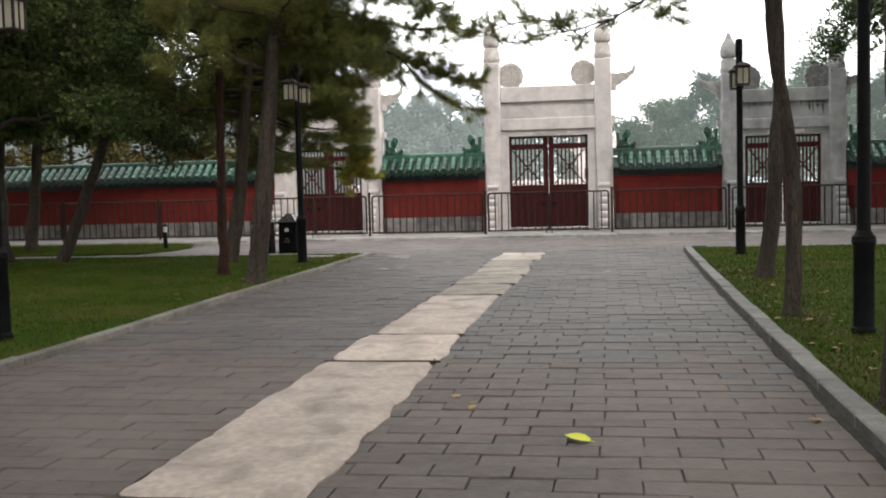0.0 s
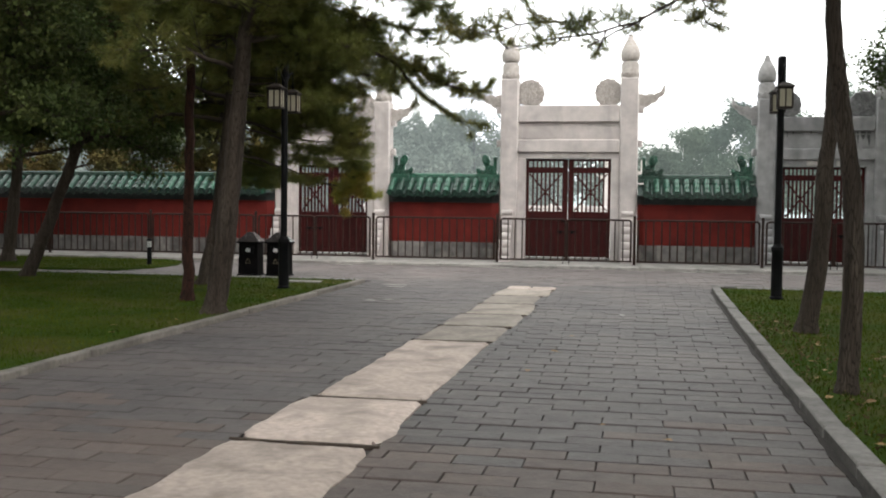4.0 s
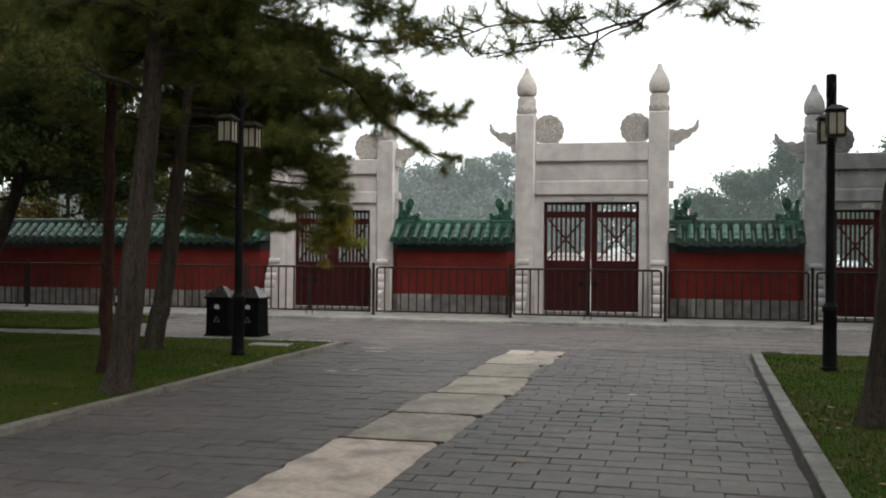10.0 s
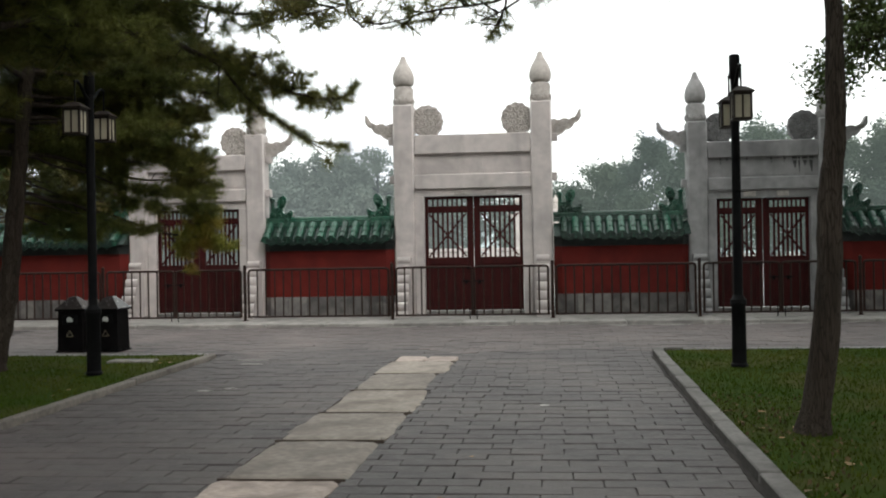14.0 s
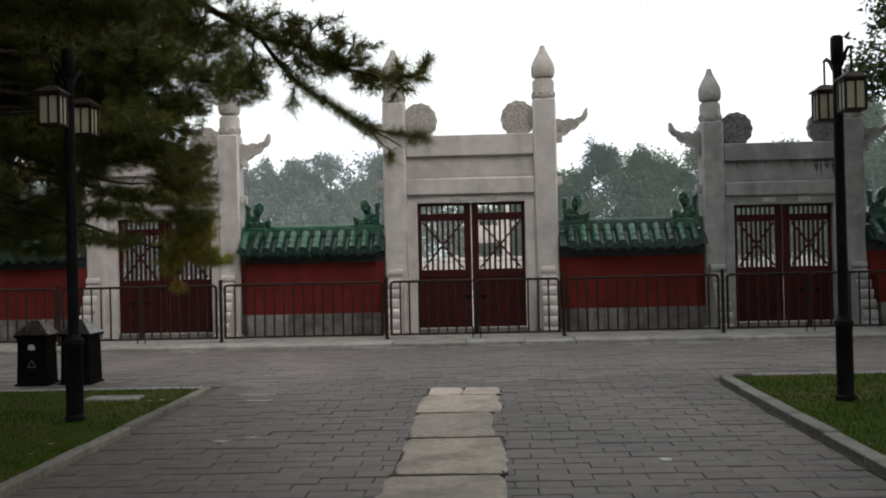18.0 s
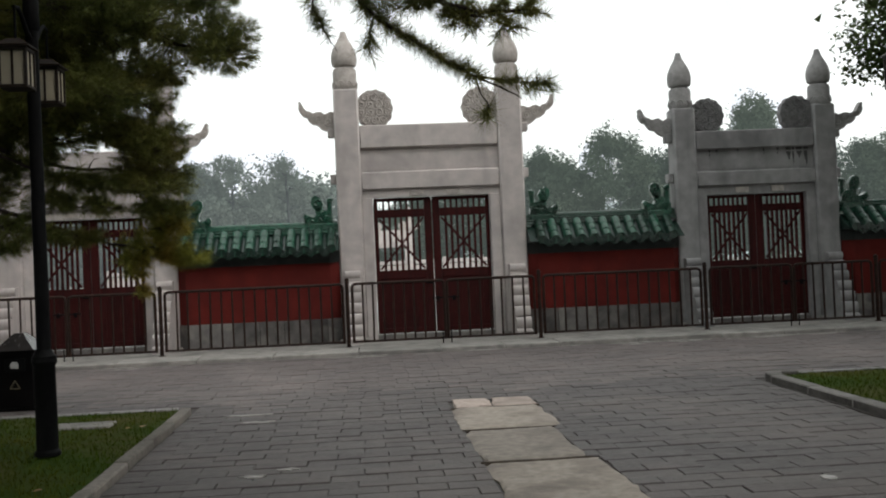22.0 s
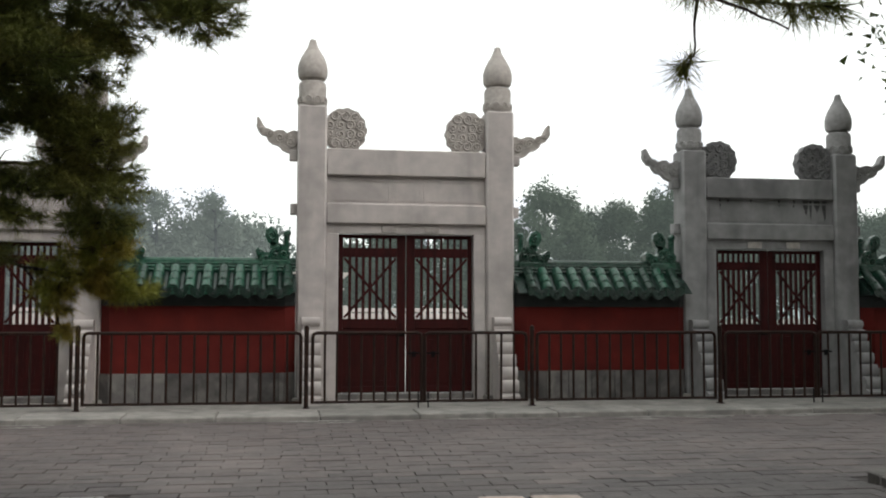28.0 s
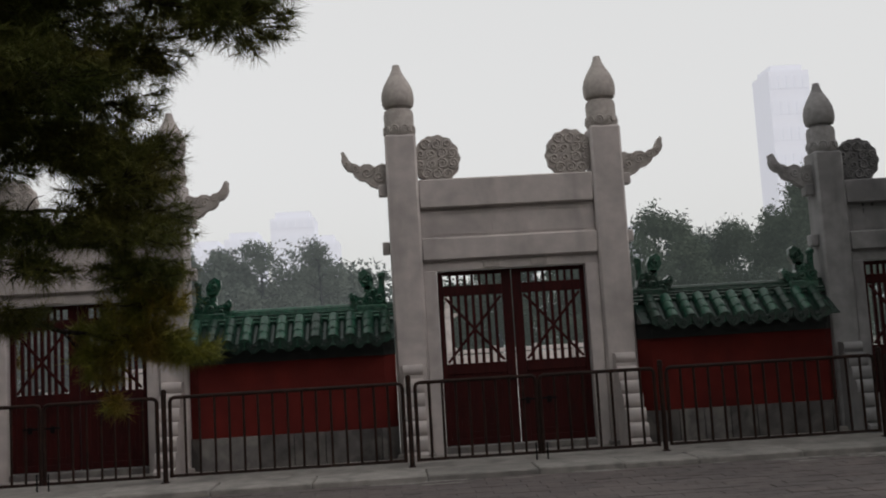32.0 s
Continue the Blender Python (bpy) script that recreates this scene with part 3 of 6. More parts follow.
# dark earth washed into the joints between the slabs
for k, y_ in enumerate(STRIP_Y[1:-1]):
    x0, x1 = max(STRIP_X[k][0], STRIP_X[k + 1][0]) - 0.02, min(STRIP_X[k][1], STRIP_X[k + 1][1]) + 0.02
    xs = [x0 + (x1 - x0) * i / 24 for i in range(25)]
    mid = [y_ + 0.02 * noise.noise((x_ * 2.5, k * 3.7, 1.0)) for x_ in xs]
    half = [0.006 + 0.020 * max(0.0, 0.3 + noise.noise((x_ * 5.0, k * 5.1, 7.0))) for x_ in xs]
    ring = [(x_, m_ + h_) for x_, m_, h_ in zip(xs, mid, half)] + [(x_, m_ - h_) for x_, m_, h_ in reversed(list(zip(xs, mid, half)))]
    part("joint_earth", Shape().prism(ring, -0.03, 0.009, axis=2), EARTH, strip, "dark earth in the joint between slabs", smooth=False)

# ---- ledge at the foot of the gates ----
ledge = tagged(new("ledge"), "low pale stone ledge at the foot of the gates and wall", "ledge", kind="structure")
part("ledge_core", Shape().box(-30, 30, -1.62, 0.78, -0.04, 0.062), LEDGE, ledge)
rng = random.Random(3)
x = -29.6
while x < 29:
    w = rng.uniform(0.9, 1.5)
    part("ledge_stone", Shape().box(x + 0.004, x + w - 0.004, -2.38 + rng.uniform(-0.02, 0.02), -1.625, -0.05, 0.072 + rng.uniform(-0.006, 0.004), 0.018), LEDGE, ledge)
    x += w


# ---- stone gates ----
def post_parts(gate, x, d, mirror):
    """One square stone post with its carved collar, bud, scroll stone, wing and beam ends. mirror: +1 where the outer side is at +x."""
    w, cy = d["pw"], d["pw"] / 2
    STONE, CARVED = d["stone"], d["carved"]
    post = part("post", Shape().box(x - w / 2, x + w / 2, 0, w, 0.0, d["shaft"], 0.035), STONE, gate)
    part("plinth", Shape().box(x - w / 2 - 0.05, x + w / 2 + 0.05, -0.07, w + 0.07, 0.03, 0.115, 0.02), LEDGE, gate)
    z0, z1, z2 = d["shaft"], d["band"], d["top"]
    r = w / 2
    s = Shape().lathe(x, cy, [(r * 0.93, z0 - 0.01), (r * 1.0, z0 + 0.02), (r * 1.0, z0 + 0.13), (r * 0.95, z0 + 0.17), (r * 0.97, z1 - 0.08), (r * 0.90, z1 - 0.02), (r * 0.72, z1)], 28)
    for k in range(10):
        ang = 2 * math.pi * k / 10
        px, py = x + (r * 0.98) * math.cos(ang), cy + (r * 0.98) * math.sin(ang)
        t = Vector((-math.sin(ang), math.cos(ang), 0))
        pts = [Vector((px, py, z0 + 0.07)) + t * 0.062 * math.cos(q) + Vector((0, 0, 0.062 * math.sin(q) * 1.25)) for q in np.linspace(-0.3, 3.44, 9)]
        s.tube(pts, 0.015, 5)
        pts = [Vector((px, py, z0 + 0.07)) + t * 0.03 * math.cos(q) + Vector((0, 0, 0.03 * math.sin(q) * 1.2)) for q in np.linspace(0, 4.2, 8)]
        s.tube(pts, 0.011, 5)
    part("carved_collar", s, CARVED, post, "collar carved with cloud scrolls")
    hgt = z2 - z1
    bud = [(0.72, 0.0), (0.74, 0.03), (0.93, 0.06), (1.01, 0.12), (1.05, 0.22), (1.04, 0.33), (0.97, 0.44), (0.85, 0.54), (0.69, 0.64), (0.52, 0.73), (0.39, 0.81), (0.30, 0.88), (0.255, 0.94), (0.225, 0.985), (0.12, 1.0)]
    part("bud_finial", Shape().lathe(x, cy, [(r * a, z1 + hgt * b) for a, b in bud], 32), CARVED, post, "weathered bud-shaped stone finial")
    # scroll stone leaning on the post's front
    prof = [(0.0, 0.06), (-0.80, 0.06), (-0.80, 0.16), (-0.74, 0.19)]
    for zc, reach in ((0.30, 0.70), (0.51, 0.60), (0.71, 0.49), (0.90, 0.38), (1.08, 0.29)):
        prof += [(-reach + 0.03 - 0.055 * math.cos(q), zc + 0.10 * math.sin(q)) for q in np.linspace(-1.45, 1.45, 7)]
    prof += [(-0.16, 1.20), (-0.16, 1.25)]
    prof += [(-0.13 - 0.075 * math.cos(q), d["drum"] - 0.075 + 0.075 * math.sin(q)) for q in np.linspace(-1.2, 1.57, 7)] + [(0.0, d["drum"])]
    part("scroll_stone", Shape().prism(prof, x - 0.145, x + 0.145, axis=0), STONE, gate, "lobed scroll stone bracing the post")
    # wing and beam ends on the outer side
    e = x + mirror * w / 2
    zc = d["b1t"] - 0.0
    wing = [(0.0, -0.06), (0.0, 0.28), (0.06, 0.30), (0.13, 0.27), (0.17, 0.25), (0.24, 0.30), (0.33, 0.30), (0.39, 0.27), (0.45, 0.31), (0.52, 0.33), (0.56, 0.38), (0.60, 0.46),
            (0.635, 0.51), (0.67, 0.49), (0.66, 0.42), (0.67, 0.36), (0.64, 0.29), (0.58, 0.22), (0.51, 0.20), (0.48, 0.13), (0.41, 0.07), (0.32, 0.05), (0.24, -0.03), (0.15, -0.07), (0.06, -0.07)]
    k = d["wing"]
    s = Shape().prism([(e + mirror * u * k, zc + w_ * k) for u, w_ in wing], cy - 0.08, cy + 0.08, axis=1)
    for u, w_, rr in ((0.11, 0.10, 0.095), (0.29, 0.17, 0.085), (0.46, 0.24, 0.065), (0.17, 0.21, 0.05), (0.58, 0.31, 0.045)):
        s.spiral((e + mirror * u * k, cy - 0.082, zc + w_ * k), rr * k, 1.6, 0.016, 0.5, mirror)
    part("cloud_wing", s, CARVED, gate, "cloud-carved stone wing")
    part("beam_end", Shape().box(min(e, e + mirror * 0.13), max(e, e + mirror * 0.13), cy - 0.10, cy + 0.10, zc - 0.20, zc - 0.03, 0.012), STONE, gate)
    zl = d["b2t"] - 0.10
    part("beam_end", Shape().box(min(e, e + mirror * 0.11), max(e, e + mirror * 0.11), cy - 0.10, cy + 0.10, zl - 0.09, zl + 0.09, 0.012), STONE, gate)
    # round carved stone on the beam, against the post's inner side
    i = x - mirror * w / 2
    rr = d["disc"]
    cx, cz = i - mirror * rr * 0.85, d["b1t"] + rr * 0.90
    ring = []
    for q in np.linspace(0, 2 * math.pi, 79)[:-1]:
        u = rr * (1 + 0.03 * math.cos(13 * q)) * math.cos(q)
        w_ = rr * 1.04 * (1 + 0.03 * math.cos(13 * q)) * math.sin(q)
        u = max(u, -rr * 0.86)
        ring.append((cx - mirror * u, max(cz + w_, d["b1t"] - 0.005)))
    s = Shape().prism(ring, cy - 0.085, cy + 0.085, axis=1)
    for row, n in ((-0.62, 3), (-0.2, 4), (0.24, 4), (0.64, 3)):
        for c in range(n):
            u = (c - (n - 1) / 2) * rr * 0.46
            s.spiral((cx + u, cy - 0.088, cz + row * rr), rr * 0.235, 1.7, 0.024, 0.4 + c, 1 if (c + n) % 2 else -1)
    part("cloud_disc", s, d["disc_mat"], gate, "round stone carved with cloud scrolls")


def stone_gate(cx, d, label):
    gate = thing("stone_gate", label, "gate", "row of stone gates", m=pose(cx, 0, 0))
    hs, w, STONE = d["hs"], d["pw"], d["stone"]
    inner = hs - w / 2
    for sx in (-1, 1):
        post_parts(gate, sx * hs, d, sx)
        part("jamb", Shape().box(min(sx * d["dw"], sx * inner), max(sx * d["dw"], sx * inner), 0.07, 0.36, 0.05, d["dt"], 0.012), STONE, gate)
    part("top_beam", Shape().box(-inner, inner, 0.035, w - 0.035, d["b1b"], d["b1t"], 0.022), STONE, gate)
    s = Shape().box(-inner, inner, 0.115, w - 0.115, d["b2t"], d["b1b"])
    a, b, zt, zb = -inner + 0.09, inner - 0.09, d["b1b"] - 0.055, d["b2t"] + 0.05
    for x0, x1 in ((a, -0.28), (-0.24, 0.24), (0.28, b)) if d["pw"] > 0.46 else ((a, b),):
        for bx in ((x0, x1, zt - 0.025, zt), (x0, x1, zb, zb + 0.025), (x0, x0 + 0.025, zb + 0.025, zt - 0.025), (x1 - 0.025, x1, zb + 0.025, zt - 0.025)):
            s.box(bx[0], bx[1], 0.105, 0.115, bx[2], bx[3])
    part("panel", s, STONE, gate, "recessed stone panel with a raised border")
    part("lower_beam", Shape().box(-inner, inner, 0.02, w - 0.02, d["b2b"], d["b2t"], 0.022), STONE, gate)
    part("door_lintel", Shape().box(-inner, inner, 0.09, 0.34, d["dt"], d["b2b"]), STONE, gate)
    for x0, x1 in ((-0.42, -0.16), (0.30, 0.55)):
        part("lintel_plate", Shape().box(x0, x1, 0.07, 0.09, d["dt"] + 0.02, d["b2b"] - 0.025, 0.006), CARVED, gate)
    part("threshold", Shape().box(-d["dw"], d["dw"], 0.10, 0.38, 0.05, 0.15, 0.012), BASE, gate)
    # rain has run down from the top beam in short dark drips
    drip = random.Random(round(cx * 10))
    for k, wide, long in d.get("drips", ()):
        x, z = -inner + 2 * inner * k, d["b1b"]
        tip = x + drip.uniform(-0.01, 0.01)
        ring = [(x - wide / 2, z), (x + wide / 2, z), (x + wide * 0.42, z - long * 0.45), (tip + wide * 0.16, z - long * 0.8), (tip, z - long), (tip - wide * 0.18, z - long * 0.75), (x - wide * 0.38, z - long * 0.4)]
        part("drip_stain", Shape().prism(ring, 0.1115, 0.1165, axis=1), SOOT, gate, "black rain stain below the beam", smooth=False)
    return gate


BIG = dict(hs=1.565, pw=0.475, shaft=4.87, band=5.29, top=6.005, b1t=4.165, b1b=3.72, b2t=3.265, b2b=2.925, dt=2.775, dw=1.125, drum=1.40, wing=1.0, disc=0.357, disc_mat=CARVED, stone=STONE, carved=CARVED)
SMALL = dict(hs=1.415, pw=0.445, shaft=4.30, band=4.70, top=5.41, b1t=3.835, b1b=3.465, b2t=3.035, b2b=2.745, dt=2.585, dw=1.005, drum=1.36, wing=0.95, disc=0.335, disc_mat=CARVED, stone=STONE, carved=CARVED)
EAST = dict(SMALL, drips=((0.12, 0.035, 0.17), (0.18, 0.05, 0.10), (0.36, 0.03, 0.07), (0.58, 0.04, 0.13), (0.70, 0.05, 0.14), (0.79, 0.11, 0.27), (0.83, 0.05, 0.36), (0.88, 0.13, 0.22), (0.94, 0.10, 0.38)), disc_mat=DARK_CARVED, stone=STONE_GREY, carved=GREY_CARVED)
stone_gate(0.0, BIG, "tall pale marble gate with bud finials and closed red doors")
stone_gate(-6.46, SMALL, "pale marble gate with bud finials, half behind pine boughs")
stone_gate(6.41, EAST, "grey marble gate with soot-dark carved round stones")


def door_leaf(x, y, width, z0, z1, hinge, label, turn=0.0, latch=False):
    """A boarded leaf with a barred and crossed upper light; hinge: -1 with its hinge at the left edge, built from the hinge inward."""
    leaf = thing("gate_door", label, "door", "gate doors", m=pose(x, y, 0, 0, 0, turn))
    s = -hinge

    def span(a, b):
        return (min(s * a, s * b), max(s * a, s * b))
    w, t = width, 0.06
    hgt = z1 - z0
    zz = [z0, z0 + 0.10, z0 + hgt * 0.403, z0 + hgt * 0.465, z0 + hgt * 0.855, z0 + hgt * 0.915, z0 + hgt * 0.975, z1]
    out, inn = 0.075, 0.145
    part("outer_stile", Shape().box(*span(0, out), 0, t, z0, z1, 0.006), DOOR, leaf)
    part("inner_stile", Shape().box(*span(w - inn, w), 0, t, z0, z1, 0.006), DOOR, leaf)
    for za, zb in ((zz[0], zz[1]), (zz[2], zz[3]), (zz[4], zz[5]), (zz[6], zz[7])):
        part("rail", Shape().box(*span(out, w - inn), 0.004, t - 0.004, za, zb, 0.006), DOOR, leaf)
    a, b = out, w - inn
    s2 = Shape().box(*span(a, b), 0.02, t - 0.015, zz[1], zz[2])
    x0, x1 = span(a + 0.07, b - 0.07)
    q0, q1 = zz[1] + 0.07, zz[2] - 0.07
    for bx in ((x0, x1, q1 - 0.025, q1), (x0, x1, q0, q0 + 0.025), (x0, x0 + 0.025, q0 + 0.025, q1 - 0.025), (x1 - 0.025, x1, q0 + 0.025, q1 - 0.025)):
        s2.box(bx[0], bx[1], 0.008, 0.02, bx[2], bx[3])
    xm, zm = (x0 + x1) / 2, (q0 + q1) / 2
    for sx in (-1, 1):
        for sz in (-1, 1):
            ux, uz = xm + sx * (x1 - x0) * 0.22, zm + sz * (q1 - q0) * 0.2
            for rx, rz in ((0.11, 0.13), (0.06, 0.075)):
                for bx in ((ux - rx, ux + rx, uz + rz - 0.014, uz + rz), (ux - rx, ux + rx, uz - rz, uz - rz + 0.014), (ux - rx, ux - rx + 0.014, uz - rz + 0.014, uz + rz - 0.014), (ux + rx - 0.014, ux + rx, uz - rz + 0.014, uz + rz - 0.014)):
                    s2.box(bx[0], bx[1], 0.012, 0.02, bx[2], bx[3])
    part("lower_panel", s2, DOOR, leaf, "dark red boarded lower panel with raised border")
    for k in range(7):
        xb = a + (b - a) * (k + 1) / 8
        part("bar", Shape().box(*span(xb - 0.024, xb + 0.024), 0.010, 0.052, zz[3], zz[4]), DOOR, leaf)
        part("bar", Shape().box(*span(xb - 0.019, xb + 0.019), 0.012, 0.046, zz[5], zz[6]), DOOR, leaf)
    for k in (0, 1):
        pa, pb = (a + 0.02, zz[3] + 0.02), (b - 0.02, zz[4] - 0.02)
        if k:
            pa, pb = (a + 0.02, zz[4] - 0.02), (b - 0.02, zz[3] + 0.02)
        d = Vector((pb[0] - pa[0], pb[1] - pa[1])).normalized()
        nx_, nz_ = -d.y * 0.02, d.x * 0.02
        ring = [(s * (pa[0] + nx_), pa[1] + nz_), (s * (pb[0] + nx_), pb[1] + nz_), (s * (pb[0] - nx_), pb[1] - nz_), (s * (pa[0] - nx_), pa[1] - nz_)]
        part("cross_brace", Shape().prism(ring, -0.006 - 0.004 * k, 0.011, axis=1), DOOR, leaf)
    if latch:
        part("latch", Shape().box(*span(w - 0.16, w - 0.02), -0.02, 0.0, z0 + 0.93, z0 + 0.965, 0.004), IRON, leaf)
    return leaf


for cx, d, gap in ((0.0, BIG, 0.007), (-6.46, SMALL, 0.006), (6.41, EAST, 0.008)):
    w = d["dw"] - 0.01
    door_leaf(cx - w, 0.19, w - gap, 0.165, d["dt"] - 0.012, -1, "closed dark red timber gate door with barred upper light", 0.0, True)
    door_leaf(cx + w, 0.19, w - gap, 0.165, d["dt"] - 0.012, 1, "closed dark red timber gate door with barred upper light")


# ---- red walls with green glazed tile coping ----
WALL_F, WALL_B, RIDGE_Y = -0.12, 0.56, 0.22
TILE = 0.252


def tile_shapes():
    eave, top = Vector((0, -0.335, 1.845)), Vector((0, 0.10, 2.19))
    s = Shape()
    d = (top - eave).normalized()
    up = Vector((0, -d.z, d.y))
    n, rings = 8, []
    for p, r in ((eave, 0.086), (eave + d * 0.17, 0.078), (eave + d * 0.172, 0.086), (eave + d * 0.36, 0.078), (eave + d * 0.362, 0.086), (top, 0.078)):
        rings.append([p + r * (math.cos(math.pi * k / n) * Vector((1, 0, 0)) + math.sin(math.pi * k / n) * up) for k in range(n + 1)])
    k0 = n + 1
    s.add([q for r in rings for q in r], [(i * k0 + k, i * k0 + k + 1, (i + 1) * k0 + k + 1, (i + 1) * k0 + k) for i in range(len(rings) - 1) for k in range(n)])
    s.tube([eave + Vector((0, -0.012, 0.0)), eave + Vector((0, 0.012, 0.0))], 0.092, 16)
    s.tube([eave + Vector((0, -0.018, 0.0)), eave + Vector((0, -0.010, 0.0))], 0.05, 10)
    s.lathe(0, eave.y + 0.10, [(0.028, eave.z + 0.10), (0.036, eave.z + 0.15), (0.034, eave.z + 0.175), (0.022, eave.z + 0.195), (0.004, eave.z + 0.203)], 8)
    cover = s.mesh("cover_tile")
    cover.materials.append(GLAZE)
    s = Shape()
    hw = TILE / 2
    prof = [(-hw + 0.06, 0.0), (-hw + 0.075, -0.03), (-0.02, -0.06), (0.02, -0.06), (hw - 0.075, -0.03), (hw - 0.06, 0.0)]
    for p in (eave - d * 0.01, top):
        s.v += [tuple(p + Vector((u, 0, 0)) + up * (w + 0.02)) for u, w in prof]
    s.f += [(i, i + 1, i + 7, i + 6) for i in range(5)]
    tongue = [(-0.112, 1.875), (-0.116, 1.80), (-0.092, 1.755), (-0.05, 1.712), (0.0, 1.690), (0.05, 1.712), (0.092, 1.755), (0.116, 1.80), (0.112, 1.875), (0.0, 1.842)]
    s.prism(tongue, -0.362, -0.344, axis=1)
    s.spiral((0, -0.364, 1.785), 0.045, 1.4, 0.009)
    s.tube([(u * 0.9, -0.364, 1.775 + (w - 1.775) * 0.9) for u, w in tongue[1:8]], 0.006, 4)
    # trough and drip: the shade between cover tiles is put into a darker glaze
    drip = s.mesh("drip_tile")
    drip.materials.append(GLAZE_SHADE)
    return cover, drip


COVER, DRIP = tile_shapes()


def wall(name, x0, x1, label, beasts=True):
    """A length of red wall: block base, plaster, dark cornice, tiled coping with a ridge."""
    w = tagged(new(name), label, "wall", kind="structure")
    c = 0.17

    def plan(grow):
        return [(x0, 0.05), (x0 + c, WALL_F - grow), (x1 - c, WALL_F - grow), (x1, 0.05), (x1, WALL_B + grow), (x0, WALL_B + grow)]
    part("plaster", Shape().prism(plan(0.0), 0.515, 1.60, axis=2), PLASTER, w, "red lime plaster", smooth=False)
    part("base_core", Shape().prism(plan(0.0), 0.03, 0.515, axis=2), JOINT, w, smooth=False)
    part("cornice", Shape().prism(plan(0.05), 1.575, 1.665, axis=2), CORNICE, w, "dark glazed cornice", smooth=False)
    part("cornice", Shape().prism(plan(0.11), 1.665, 1.79, axis=2), CORNICE, w, smooth=False)
    # base blocks
    rng = random.Random(int(x0 * 10))
    for row, (za, zb) in enumerate(((0.055, 0.52),)):
        x = x0 + c - (0.2 if row else 0.0)
        while x < x1 - c - 0.02:
            bw = rng.uniform(0.30, 0.50)
            a, b = max(x, x0 + c), min(x + bw, x1 - c)
            if b - a > 0.05:
                part("base_block", Shape().box(a + 0.005, b - 0.005, WALL_F - 0.025 + rng.uniform(-0.004, 0.004), WALL_F + 0.04, za, zb, 0.007), BASE, w)
            x += bw
    for xa, xb in ((x0, x0 + c), (x1 - c, x1)):
        f = -1 if xa == x0 else 1
        ring = [(xa, 0.03 if f < 0 else WALL_F - 0.02), (xb, WALL_F - 0.02 if f < 0 else 0.03), (xb, 0.12), (xa, 0.12)]
        part("base_block", Shape().prism(ring, 0.055, 0.52, axis=2), BASE, w, smooth=False)
    # coping
    core = [(WALL_F - 0.20, 1.795), (WALL_F - 0.205, 1.805), (0.12, 2.10), (0.32, 2.10), (WALL_B + 0.205, 1.805), (WALL_B + 0.20, 1.795)]
    part("coping_core", Shape().prism(core, x0, x1, axis=0), GLAZE_SHADE, w, smooth=False)
    s = Shape().box(x0, x1, RIDGE_Y - 0.11, RIDGE_Y + 0.11, 2.14, 2.235, 0.01)
    s.box(x0, x1, RIDGE_Y - 0.075, RIDGE_Y + 0.075, 2.235, 2.30, 0.008)
    s.tube([(x0, RIDGE_Y, 2.305), (x1, RIDGE_Y, 2.305)], 0.062, 12)
    for dy, z, r in ((0.115, 2.215, 0.020), (0.13, 2.16, 0.024), (0.085, 2.262, 0.014)):
        s.tube([(x0, RIDGE_Y - dy, z), (x1, RIDGE_Y - dy, z)], r, 8)
    for k in range(int((x1 - x0) / 0.42) + 1):
        s.tube([(x0 + 0.42 * k, RIDGE_Y, 2.305), (min(x0 + 0.42 * k + 0.012, x1), RIDGE_Y, 2.305)], 0.066, 12)
    part("ridge", s, GLAZE, w, "green glazed ridge")
    n = int((x1 - x0) / TILE)
    start = (x0 + x1) / 2 - (n - 1) * TILE / 2
    back = Matrix.Translation((0, 2 * RIDGE_Y, 0)) @ Matrix.Rotation(math.pi, 4, "Z")
    for i in range(n):
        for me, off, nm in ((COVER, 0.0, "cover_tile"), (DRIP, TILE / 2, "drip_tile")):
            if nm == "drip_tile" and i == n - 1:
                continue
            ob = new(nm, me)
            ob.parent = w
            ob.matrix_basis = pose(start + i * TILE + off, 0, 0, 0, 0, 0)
    if n < 20:
        for i in range(n):
            ob = new("cover_tile", COVER)
            ob.parent = w
            ob.matrix_basis = pose(start + i * TILE, 0, 0) @ back
    return w


wall("wall_middle_west", -4.84, -1.81, "red plastered wall with green glazed tile coping between two gates")
wall("wall_middle_east", 1.81, 4.79, "red plastered wall with green glazed tile coping between two gates")
wall("wall_west", -29.5, -8.10, "long red plastered wall with green glazed tile coping")
wall("wall_east", 8.06, 29.5, "long red plastered wall with green glazed tile coping")


